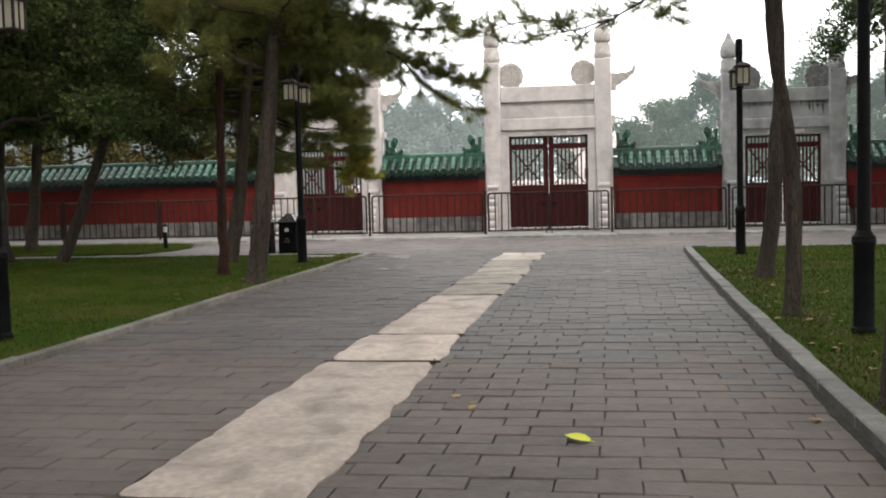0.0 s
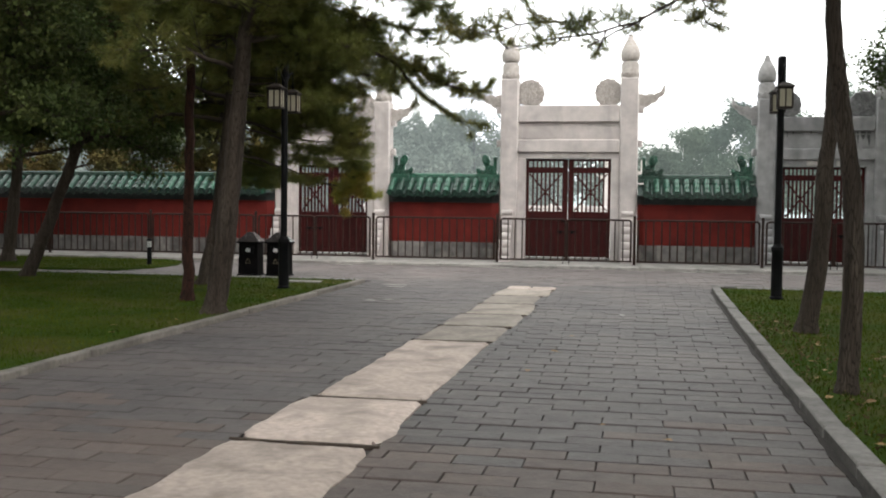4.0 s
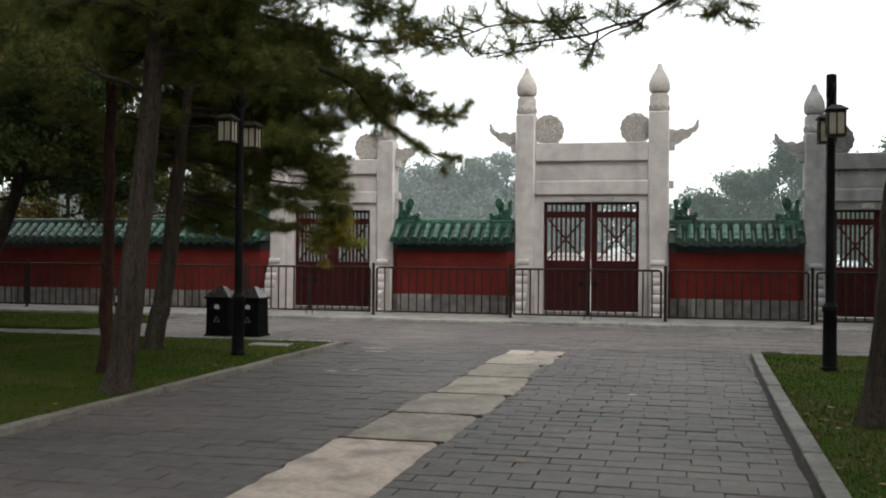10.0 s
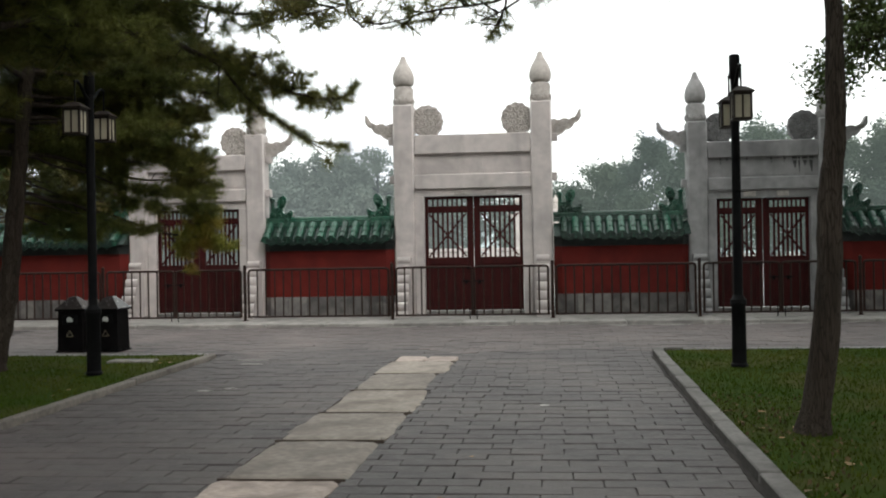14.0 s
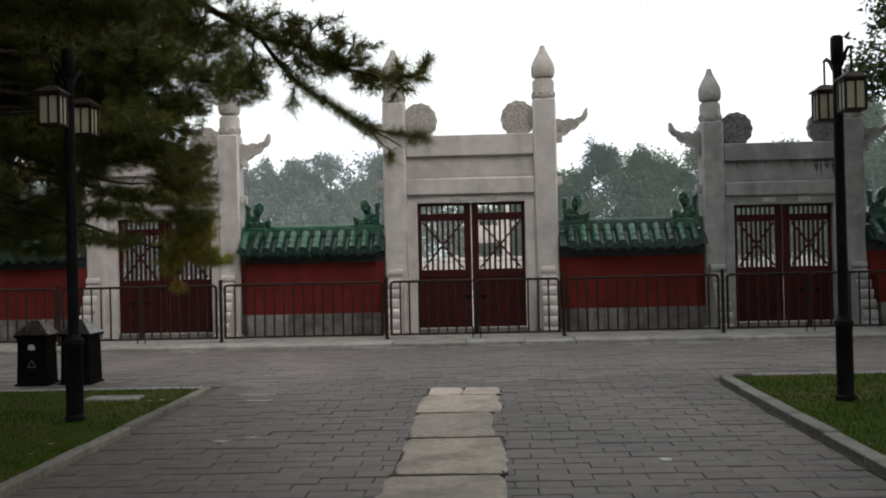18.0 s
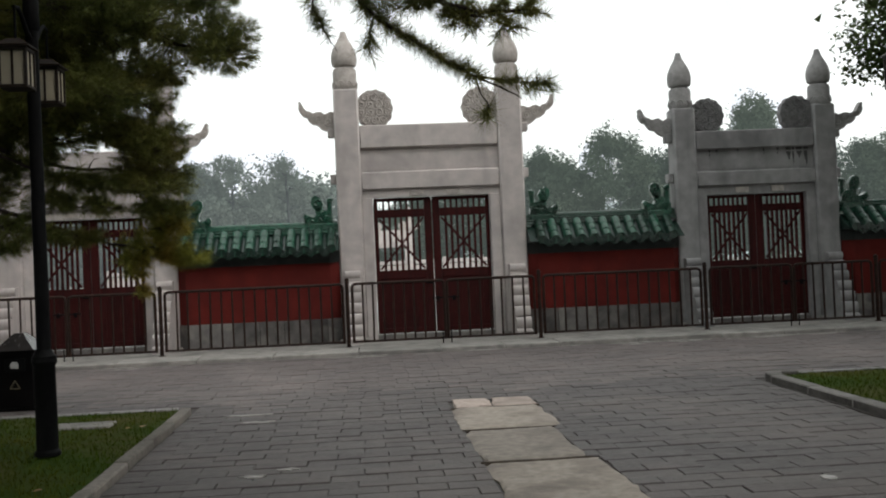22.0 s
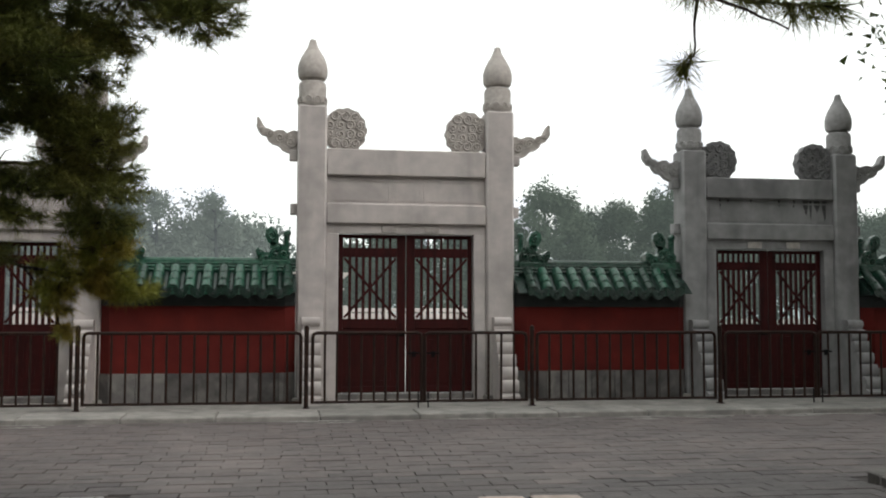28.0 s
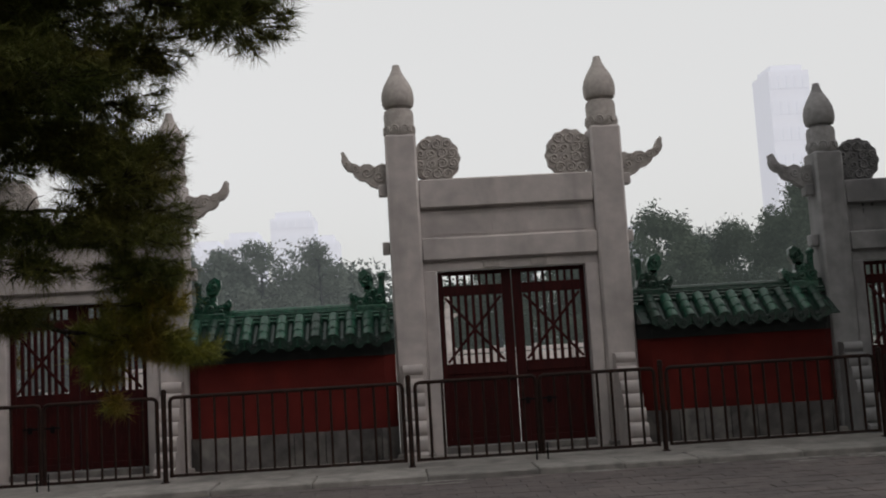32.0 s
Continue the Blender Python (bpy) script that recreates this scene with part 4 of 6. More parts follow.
def ridge_beast(x, face):
    """A glazed ridge ornament: a scrolled body, a tall curled crest and a short hilt. face: the side to which it looks."""
    b = thing("ridge_beast", "green glazed scroll ornament on the wall ridge", "ornament", "ridge ornaments", m=pose(x, RIDGE_Y, 2.29) @ Matrix.Diagonal((1.15, 1.15, 1.12, 1)))
    f = face
    s = Shape().box(-0.20, 0.20, -0.11, 0.11, -0.10, 0.04, 0.02)
    body = [(-0.20 * f, 0.02), (-0.19 * f, 0.14), (-0.14 * f, 0.24), (-0.03 * f, 0.27), (0.05 * f, 0.22), (0.10 * f, 0.14), (0.17 * f, 0.15), (0.25 * f, 0.21), (0.29 * f, 0.17), (0.27 * f, 0.08), (0.19 * f, 0.0), (0.0, -0.02)]
    s.prism(body, -0.075, 0.075, axis=1)
    for u, w, r, way in ((-0.11, 0.12, 0.075, 1), (0.02, 0.10, 0.065, -1), (0.14, 0.06, 0.055, 1), (0.23, 0.13, 0.045, -1), (-0.03, 0.21, 0.045, 1)):
        s.spiral((u * f, -0.08, w), r, 1.5, 0.020, 0.6, way * int(f))
    part("body", s, GLAZE, b)
    crest = []
    for q in np.linspace(0, 2 * math.pi, 25)[:-1]:
        r = 1 + 0.06 * math.cos(8 * q)
        u, w = 0.095 * r * math.cos(q), 0.135 * r * math.sin(q)
        crest.append((f * (0.055 + u + 0.18 * w), 0.375 + w))
    s = Shape().prism(crest, -0.05, 0.05, axis=1)
    s.spiral((0.06 * f, -0.054, 0.39), 0.07, 1.4, 0.016, 1.2, int(f))
    s.prism([(-0.02 * f, 0.20), (0.09 * f, 0.20), (0.08 * f, 0.30), (0.0, 0.29)], -0.05, 0.05, axis=1)
    part("crest", s, GLAZE, b, "curled crest")
    s = Shape().tube([(-0.14 * f, 0, 0.15), (-0.145 * f, 0, 0.30), (-0.15 * f, 0, 0.40)], [0.05, 0.042, 0.045], 8)
    s.tube([(-0.15 * f, 0, 0.40), (-0.15 * f, 0, 0.415), (-0.152 * f, 0, 0.455), (-0.14 * f, 0, 0.475)], [0.058, 0.06, 0.056, 0.02], 8)
    part("hilt", s, GLAZE, b)
    return b


for x, f in ((-4.52, 1), (-2.13, -1), (2.13, 1), (4.47, -1), (-8.42, -1), (8.38, 1)):
    ridge_beast(x, f)


# ---- steel railing before the gates ----
FENCE_Y, PITCH = -1.35, 0.19


def railing(x0, x1, kind="fixed", latch=0):
    """A railing panel with a frame of bent tube and upright bars."""
    leaf = kind == "leaf"
    p = thing("fence_gate" if leaf else "metal_fence", "rust-brown steel fence gate before the stone gate" if leaf else "rust-brown steel bar fence before the red wall",
              "fence", "steel fences", m=pose(x0, FENCE_Y, 0.07))
    w, zt, zb, r = x1 - x0, 1.105, 0.085, 0.026
    bend = [(0, 0, zb - 0.02), (0, 0, zt - 0.06), (0.015, 0, zt - 0.02), (0.06, 0, zt), (w - 0.06, 0, zt), (w - 0.015, 0, zt - 0.02), (w, 0, zt - 0.06), (w, 0, zb - 0.02)]
    part("outer_tube", Shape().tube(bend, r, 8), RAIL, p)
    part("bottom_rail", Shape().tube([(0, 0, zb), (w, 0, zb)], 0.02, 8), RAIL, p)
    n = max(1, round(w / PITCH))
    bar = Shape().tube([(0, 0, zb), (0, 0, zt)], 0.018, 6, caps=False).mesh("bar")
    bar.materials.append(RAIL)
    rng = random.Random(int(x0 * 7))
    for i in range(1, n):
        ob = new("bar", bar)
        ob.parent = p
        ob.matrix_basis = pose(w * i / n + rng.uniform(-0.006, 0.006), 0, 0, rng.uniform(-0.3, 0.3), rng.uniform(-0.3, 0.3), 0)
    if latch:
        xl = w if latch > 0 else 0.0
        part("latch", Shape().tube([(xl - latch * 0.02, -0.03, 0.80), (xl - latch * 0.22, -0.03, 0.80)], 0.014, 6), IRON, p)
        part("drop_bolt", Shape().tube([(xl - latch * 0.05, -0.02, 0.22), (xl - latch * 0.05, -0.02, -0.055)], 0.011, 6), IRON, p)
        part("keeper", Shape().box(xl - latch * 0.12 - 0.03, xl - latch * 0.12 + 0.03, -0.04, -0.024, 0.74, 0.83, 0.004), IRON, p)
    return p


def rail_post(fence, x, tall=1.22):
    """A post beside a fence section, x from the section's left end."""
    p = part("post", Shape().tube([(x, 0, -0.002), (x, 0, tall - 0.09)], 0.034, 10), RAIL, fence)
    part("cap", Shape().lathe(x, 0, [(0.040, tall - 0.09), (0.042, tall - 0.07), (0.033, tall - 0.06), (0.040, tall - 0.035), (0.03, tall - 0.012), (0.005, tall)], 10), RAIL, p)
    part("foot_plate", Shape().box(x - 0.05, x + 0.05, -0.05, 0.05, -0.002, 0.010, 0.003), RAIL, p)


for a, b in ((-4.90, -1.66), (1.76, 4.80)):
    f = railing(a + 0.08, b - 0.08)
    rail_post(f, -0.08)
    rail_post(f, b - a - 0.08)
for a, b in ((-8.12, -4.90), (-1.66, 1.76), (4.80, 8.02)):
    m = (a + b) / 2 + 0.03
    railing(a + 0.09, m - 0.025, "leaf", 1)
    railing(m + 0.025, b - 0.09, "leaf", -1)
for k in range(7):
    f = railing(-8.12 - 3.0 * (k + 1) + 0.07, -8.12 - 3.0 * k - 0.07)
    rail_post(f, 3.0 - 0.07)
    f = railing(8.02 + 3.0 * k + 0.07, 8.02 + 3.0 * (k + 1) - 0.07)
    rail_post(f, -0.07)


# ---- lamps, bins, bollards ----
def lantern(parent, y):
    z0, z1, h = 2.95, 3.27, 0.10
    lt = part("lantern", Shape().box(-h - 0.012, h + 0.012, y - h - 0.012, y + h + 0.012, z0, z0 + 0.025, 0.004), BROWN, parent, "square timber-framed lantern with cream panes")
    part("top_plate", Shape().box(-h - 0.012, h + 0.012, y - h - 0.012, y + h + 0.012, z1 - 0.03, z1, 0.004), BROWN, lt)
    for sx in (-1, 1):
        for sy in (-1, 1):
            part("corner_post", Shape().box(sx * h - 0.012, sx * h + 0.012, y + sy * h - 0.012, y + sy * h + 0.012, z0 + 0.025, z1 - 0.03), BROWN, lt)
    for sy in (-1, 1):
        part("glazing_bar", Shape().box(-0.009, 0.009, y + sy * h - 0.009, y + sy * h + 0.009, z0 + 0.025, z1 - 0.03), BROWN, lt)
        part("glazing_bar", Shape().box(sy * h - 0.009, sy * h + 0.009, y - 0.009, y + 0.009, z0 + 0.025, z1 - 0.03), BROWN, lt)
    part("roof", Shape().add([(sx * a, y + sy * a, z) for a, z in ((0.135, z1), (0.135, z1 + 0.014), (0.05, z1 + 0.075)) for sx, sy in ((-1, -1), (1, -1), (1, 1), (-1, 1))],
                             [(3, 2, 1, 0)] + [(i * 4 + k, i * 4 + (k + 1) % 4, i * 4 + 4 + (k + 1) % 4, i * 4 + 4 + k) for i in (0, 1) for k in range(4)] + [(8, 9, 10, 11)]), BROWN, lt, smooth=False)
    for sx, sy in ((1, 0), (-1, 0), (0, 1), (0, -1)):
        q = h - 0.014
        bx = (sx * (h - 0.004) - 0.003, sx * (h - 0.004) + 0.003, y - q, y + q) if sx else (-q, q, y + sy * (h - 0.004) - 0.003, y + sy * (h - 0.004) + 0.003)
        part("pane", Shape().box(*bx, z0 + 0.026, z1 - 0.031), GLASS, lt)
    part("hanger", Shape().tube([(0, y, z1 + 0.07), (0, y, 3.60)], 0.012, 6), IRON, lt)


def street_lamp(x, y):
    lamp = thing("street_lamp", "black iron park lamp with two hanging square lanterns on the lawn", "street lamp", "park lamps", m=pose(x, y, 0.055))
    part("base", Shape().lathe(0, 0, [(0.105, 0), (0.105, 0.03), (0.088, 0.05), (0.085, 0.74), (0.10, 0.76), (0.10, 0.79), (0.075, 0.83)], 18), IRON, lamp)
    part("collar", Shape().lathe(0, 0, [(0.09, 0.77), (0.098, 0.79), (0.098, 0.815), (0.08, 0.83), (0.06, 0.87)], 18), IRON, lamp)
    part("pole", Shape().tube([(0, 0, 0.8), (0, 0, 3.62)], [0.058, 0.05], 14), IRON, lamp)
    part("head", Shape().lathe(0, 0, [(0.052, 3.50), (0.066, 3.52), (0.066, 3.78), (0.05, 3.80)], 14), IRON, lamp)
    for sy in (-1, 1):
        part("arm", Shape().tube([(0, 0, 3.42), (0, sy * 0.12, 3.47), (0, sy * 0.22, 3.56), (0, sy * 0.32, 3.615), (0, sy * 0.42, 3.60)], [0.022, 0.022, 0.02, 0.018, 0.014], 8), IRON, lamp)
        lantern(lamp, sy * 0.40)
    return lamp


lamp = street_lamp(-3.98, -10.70)
for x, y in ((3.98, -10.18), (-4.08, -20.05), (3.79, -19.80), (-4.1, -29.6), (3.7, -29.4)):
    copy_thing(lamp, pose(x, y, 0.055))


def waste_bin(x, y, turn):
    b = thing("waste_bin", "black steel litter bin with a pitched roof on the paving", "litter bin", "litter bins", m=pose(x, y, 0.0, 0, 0, turn))
    w, d0 = 0.205, 0.205
    s = Shape().add([(sx * (w - k), sy * (d0 - k), z) for z, k in ((0.03, 0.0), (0.66, 0.012)) for sx, sy in ((-1, -1), (1, -1), (1, 1), (-1, 1))],
                    [(3, 2, 1, 0), (4, 5, 6, 7)] + [(k, (k + 1) % 4, 4 + (k + 1) % 4, 4 + k) for k in range(4)])
    part("body", s, BIN, b, smooth=False)
    part("base", Shape().box(-w - 0.025, w + 0.025, -d0 - 0.025, d0 + 0.025, 0.0, 0.03, 0.006), BIN, b)
    part("eaves", Shape().box(-w - 0.03, w + 0.03, -d0 - 0.03, d0 + 0.03, 0.66, 0.695, 0.006), BIN, b)
    e = 0.03
    roof = Shape().add([(-w - e, -d0 - e, 0.695), (w + e, -d0 - e, 0.695), (w + e, d0 + e, 0.695), (-w - e, d0 + e, 0.695), (-0.05, -0.06, 0.885), (0.05, -0.06, 0.885), (0.05, 0.06, 0.885), (-0.05, 0.06, 0.885)],
                       [(3, 2, 1, 0), (4, 5, 6, 7), (0, 1, 5, 4), (1, 2, 6, 5), (2, 3, 7, 6), (3, 0, 4, 7)])
    part("roof", roof, BINROOF, b, "pitched brown roof", smooth=False)
    part("opening", Shape().box(-0.12, 0.12, -d0 - 0.004, -d0 + 0.02, 0.45, 0.60, 0.004), IRON, b)
    s = Shape().prism([(-0.042, 0.49), (0.045, 0.485), (0.048, 0.535), (0.026, 0.56), (-0.024, 0.565), (-0.048, 0.53)], -d0 - 0.012, -d0 - 0.005, axis=1)
    part("sticker", s, WHITE, b, "pale paper notice")
    tri = [(0.0, 0.35), (0.055, 0.255), (-0.055, 0.255)]
    s = Shape()
    for k in range(3):
        p, q = tri[k], tri[(k + 1) % 3]
        s.tube([(p[0], -d0 - 0.006, p[1]), (q[0], -d0 - 0.006, q[1])], 0.007, 5)
    part("printed_triangle", s, OCHRE, b)
    return b


waste_bin(-5.97, -7.12, 4)
waste_bin(-5.38, -7.05, -3)


def bollard(x, y):
    b = thing("bollard_light", "short black bollard light with a white band on the lawn", "bollard light", "bollard lights", m=pose(x, y, 0.055))
    part("shaft", Shape().lathe(0, 0, [(0.06, 0), (0.055, 0.02), (0.05, 0.40)], 12), IRON, b)
    part("light_band", Shape().lathe(0, 0, [(0.046, 0.40), (0.046, 0.53)], 12), WHITE, b)
    part("cap", Shape().lathe(0, 0, [(0.06, 0.53), (0.062, 0.56), (0.03, 0.60)], 12), IRON, b)
    for k in range(4):
        ang = k * math.pi / 2 + 0.4
        part("guard", Shape().tube([(0.052 * math.cos(ang), 0.052 * math.sin(ang), 0.39), (0.052 * math.cos(ang), 0.052 * math.sin(ang), 0.54)], 0.006, 5), IRON, b)


bollard(-9.15, -5.3)
bollard(-15.2, -3.4)
solid("manhole_slab", Shape().box(-4.48, -3.84, -9.28, -8.95, 0.0, 0.066, 0.01), LEDGE, "flat pale stone slab lying in the grass", "slab")


# ---- trees ----
def along(pts, k):
    """The point and direction at the share k of a polyline."""
    pts = [Vector(p) for p in pts]
    lens = [(b - a).length for a, b in zip(pts, pts[1:])]
    s = k * sum(lens)
    for a, b, n in zip(pts, pts[1:], lens):
        if s <= n or b is pts[-1]:
            return a.lerp(b, min(s / max(n, 1e-6), 1)), (b - a).normalized()
        s -= n


def bend(pts, rng, amount=0.05, cuts=3):
    """The polyline with small crooks put in."""
    out = [Vector(pts[0])]
    for a, b in zip(pts, pts[1:]):
        a, b = Vector(a), Vector(b)
        for i in range(1, cuts + 1):
            k = i / cuts
            j = Vector((rng.uniform(-1, 1), rng.uniform(-1, 1), rng.uniform(-1, 1))) * amount * (b - a).length * (1 if i < cuts else 0.2)
            out.append(a.lerp(b, k) + j)
    return out


def trunk_shape(pts, r0, r1, seed, flare=1.35):
    rng = random.Random(seed)
    line = bend(pts, rng, 0.009, 9 if len(pts) < 7 else 4)
    n = len(line)
    rad = [r0 + (r1 - r0) * i / (n - 1) for i in range(n)]
    rad = [r * (1 + 0.045 * rng.uniform(-1, 1)) for r in rad]
    rad[0] *= flare
    s = Shape().tube(line, rad, 20)
    for i, p in enumerate(s.v):
        q = 1 + 0.08 * noise.noise((p[0] * 14, p[1] * 14, p[2] * 2.2 + seed)) + 0.05 * noise.noise((p[0] * 5, p[1] * 5, p[2] * 4 + seed))
        c = line[min(i // 20, n - 1)]
        s.v[i] = (c.x + (p[0] - c.x) * q, c.y + (p[1] - c.y) * q, p[2])
    return s, line


def tufts(spots, needles, length, width, seed):
    """Brushes of needles at the twig ends: spots are rows of place and direction."""
    rng = np.random.default_rng(seed)
    sp = np.array([[*p, *d] for p, d in spots])
    n = len(sp)
    c, a = np.repeat(sp[:, :3], needles, 0), np.repeat(sp[:, 3:], needles, 0)
    size = np.repeat(rng.uniform(0.75, 1.15, (n, 1)), needles, 0)
    r = rng.normal(size=(n * needles, 3))
    r /= np.linalg.norm(r, axis=1, keepdims=True)
    d = a * rng.uniform(-0.1, 1.1, (n * needles, 1)) + r * 0.95
    d /= np.linalg.norm(d, axis=1, keepdims=True)
    base = c + a * rng.uniform(-0.09, 0.015, (n * needles, 1)) * size
    side = np.cross(d, rng.normal(size=(n * needles, 3)))
    side /= np.linalg.norm(side, axis=1, keepdims=True)
    ln = rng.uniform(0.7, 1.1, (n * needles, 1)) * length * size
    return np.stack([base - side * width, base + side * width, base + d * ln - np.array([0, 0, 0.10]) * ln * rng.uniform(0, 1, (n * needles, 1))], 1)


def grow(limb, rng, first, subs, sub_len, twigs, twig_len, droop=0.0):
    """Side branches and twigs of a limb: lines to draw and the spots for tufts or leaves."""
    lines, spots = [], []
    for i in range(subs):
        k = first + (1 - first) * (i + rng.random()) / subs
        p, d = along(limb, min(k, 0.999))
        out = Vector((rng.uniform(-1, 1), rng.uniform(-1, 1), rng.uniform(-0.35, 0.55) - droop))
        out = (out - d * out.dot(d)).normalized()
        sd = (d * rng.uniform(0.4, 1.0) + out).normalized()
        ln = sub_len * rng.uniform(0.6, 1.2) * (1.15 - 0.5 * k)
        sub = bend([p, p + sd * ln * 0.55, p + sd * ln + Vector((0, 0, (0.12 - droop) * ln))], rng, 0.06, 2)
        lines.append((sub, 0.012, 0.005))
        for j in range(twigs):
            kk = 0.25 + 0.75 * (j + rng.random()) / twigs
            q, e = along(sub, min(kk, 0.999))
            out2 = Vector((rng.uniform(-1, 1), rng.uniform(-1, 1), rng.uniform(-0.3, 0.9) - droop))
            td = (e * 0.7 + out2.normalized()).normalized()
            tl = twig_len * rng.uniform(0.6, 1.25)
            end = q + td * tl
            lines.append(([q, end], 0.006, 0.003))
            for g in (0.5, 1.0):
                spots.append((q.lerp(end, g), td))
        spots.append((sub[-1], sd))
    return lines, spots


def pad_twigs(limb, pad, rng):
    """A flattened clump of twigs round a point: lines to draw and the spots for tufts."""
    x, y, z, rx, ry, rz, n = pad
    rx, ry, rz, n = rx * 1.2, ry * 1.2, rz * 1.3, round(n * 2.5)
    c = Vector((x, y, z))
    near = min((along(limb, k / 20)[0] for k in range(4, 20)), key=lambda q: (q - c).length)
    lines, spots = [(bend([near, near.lerp(c, 0.5) + Vector((0, 0, 0.04)), c], rng, 0.05, 2), 0.013, 0.008)], []
    for i in range(n):
        d = Vector((rng.gauss(0, 1), rng.gauss(0, 1), rng.gauss(0, 1))).normalized() * math.sqrt(rng.uniform(0.12, 1.0))
        tip = c + Vector((d.x * rx, d.y * ry, d.z * rz))
        way = (tip - c.lerp(near, 0.35) + Vector((0, 0, 0.05))).normalized()
        if i % 2 == 0:
            lines.append(([c.lerp(tip, 0.15), c.lerp(tip, 0.6) - Vector((0, 0, 0.02)), tip], 0.006, 0.003))
        spots.append((tip, way))
    return lines, spots


def pine(x, y, trunk, r0, r1, limbs, seed, label, needle=40, material=NEEDLE, dense=1.55):
    """A pine: leaning trunk, limbs, side branches, and needle tufts."""
    tree = thing("pine_tree", label, "tree", "park trees", m=pose(x, y, 0.03))
    rng = random.Random(seed)
    s, line = trunk_shape(trunk, r0, r1, seed)
    part("trunk", s, BARK, tree)
    groups = {}
    for limb in limbs:
        pts = bend(limb["line"], rng, 0.03, 3)
        thick = limb.get("r", 0.05)
        s = Shape().tube(pts, [thick * (1 - 0.8 * i / (len(pts) - 1)) for i in range(len(pts))], 8)
        lines, spots = [], []
        if limb.get("subs", 9):
            lines, spots = grow(pts, rng, limb.get("first", 0.3), round(limb.get("subs", 9) * dense), limb.get("len", 0.7), round(limb.get("twigs", 5) * 1.3), limb.get("twig", 0.28), limb.get("droop", 0.0))
        for k in limb.get("buds", ()):
            q, e = along(pts, k)
            e = (e + Vector((rng.uniform(-1, 1), rng.uniform(-1, 1), rng.uniform(-0.6, 1))) * 0.8).normalized()
            lines.append(([q, q + e * 0.05], 0.004, 0.003))
            spots.append((q + e * 0.05, e))
        for pad in limb.get("pads", ()):
            more, ends = pad_twigs(pts, pad, rng)
            lines += more
            spots += ends
        for ln, a, b in lines:
            s.tube(ln, [a + (b - a) * i / (len(ln) - 1) for i in range(len(ln))], 3, caps=False)
        part("limb", s, BARK, tree)
        fine = limb.get("fine", False)
        groups.setdefault((limb.get("mat", material).name, fine), (limb.get("mat", material), fine, []))[2].extend(spots)
    for k, (mat, fine, spots) in enumerate(groups.values()):
        co = tufts(spots, 80 if fine else needle, 0.138 if fine else 0.132, 0.0019 if fine else 0.0026, seed + k)
        tagged(part("needles", cloud_mesh("needles", co), mat, tree, "yellowing pine needles" if mat == NEEDLE_OLD else "dark green pine needles"), kind="stuff")
    return tree


def leaves_at(spots, per, size, spread, seed, droop=0.3, small=False):
    """Small folded leaf faces round twig ends."""
    rng = np.random.default_rng(seed)
    sp = np.array([[*p, *d] for p, d in spots])
    n = len(sp) * per
    c = np.repeat(sp[:, :3], per, 0) + rng.normal(size=(n, 3)) * spread
    d = rng.normal(size=(n, 3)) + np.array([0, 0, -droop])
    d /= np.linalg.norm(d, axis=1, keepdims=True)
    side = np.cross(d, rng.normal(size=(n, 3)))
    side /= np.linalg.norm(side, axis=1, keepdims=True)
    ln = size * rng.uniform(0.6, 1.2, (n, 1))
    if small:
        return np.stack([c - side * ln * 0.32, c + side * ln * 0.32, c + d * ln], 1)
    return np.stack([c, c + d * ln * 0.5 + side * ln * 0.27, c + d * ln, c + d * ln * 0.5 - side * ln * 0.27], 1)


def leafy(x, y, trunk, r0, r1, limbs, seed, label, per=9, size=0.07, spread=0.10, material=LEAF, bark=BARK, category="tree", group="park trees", name="leafy_tree", dense=1.5, far=False):
    tree = thing(name, label, category, group, m=pose(x, y, 0.03))
    rng = random.Random(seed)
    s, line = trunk_shape(trunk, r0, r1, seed)
    part("trunk", s, bark, tree)
    spots = []
    coarse = size >= 0.12
    s = Shape()
    for limb in limbs:
        if not far:
            s = Shape()
        pts = bend(limb["line"], rng, 0.05, 3)
        thick = limb.get("r", 0.05)
        s.tube(pts, [thick * (1 - 0.8 * i / (len(pts) - 1)) for i in range(len(pts))], 7)
        lines, sp = grow(pts, rng, limb.get("first", 0.25), round(limb.get("subs", 9) * dense), limb.get("len", 0.8), limb.get("twigs", 5), limb.get("twig", 0.3), limb.get("droop", 0.0))
        for ln, a, b in lines:
            if not coarse or (a > 0.01 and not far):
                s.tube(ln, [a + (b - a) * i / (len(ln) - 1) for i in range(len(ln))], 3, caps=False)
        spots += sp
        if not far:
            part("limb", s, bark, tree)
    if far:
        tagged(part("branchwork", s, bark, tree), kind="stuff")
    tagged(part("leaves", cloud_mesh("leaves", leaves_at(spots, per, size * (1.0 if far or not coarse else 1.25), spread, seed, small=coarse)), material, tree), kind="stuff")
    return tree


def crown_limbs(base, top, count, reach, rng, **more):
    """Limbs all round between two heights."""
    out = []
    for i in range(count):
        k = i / max(count - 1, 1)
        p = Vector(base).lerp(Vector(top), k)
        ang = 2.4 * i + rng.uniform(-0.4, 0.4)
        r = reach * (1.0 - 0.45 * k) * rng.uniform(0.75, 1.1)
        d = Vector((math.cos(ang), math.sin(ang), 0)) * r
        out.append(dict(line=[p, p + d * 0.5 + Vector((0, 0, 0.12 * r)), p + d + Vector((0, 0, rng.uniform(0.0, 0.3) * r))], **more))
    return out


rng = random.Random(21)
# the pine whose low bough hangs over the path; places are from the foot of the trunk
OX, OY = -3.50, -14.62


def rel(*pts):
    return [(x - OX, y - OY, z - 0.03) for x, y, z in pts]


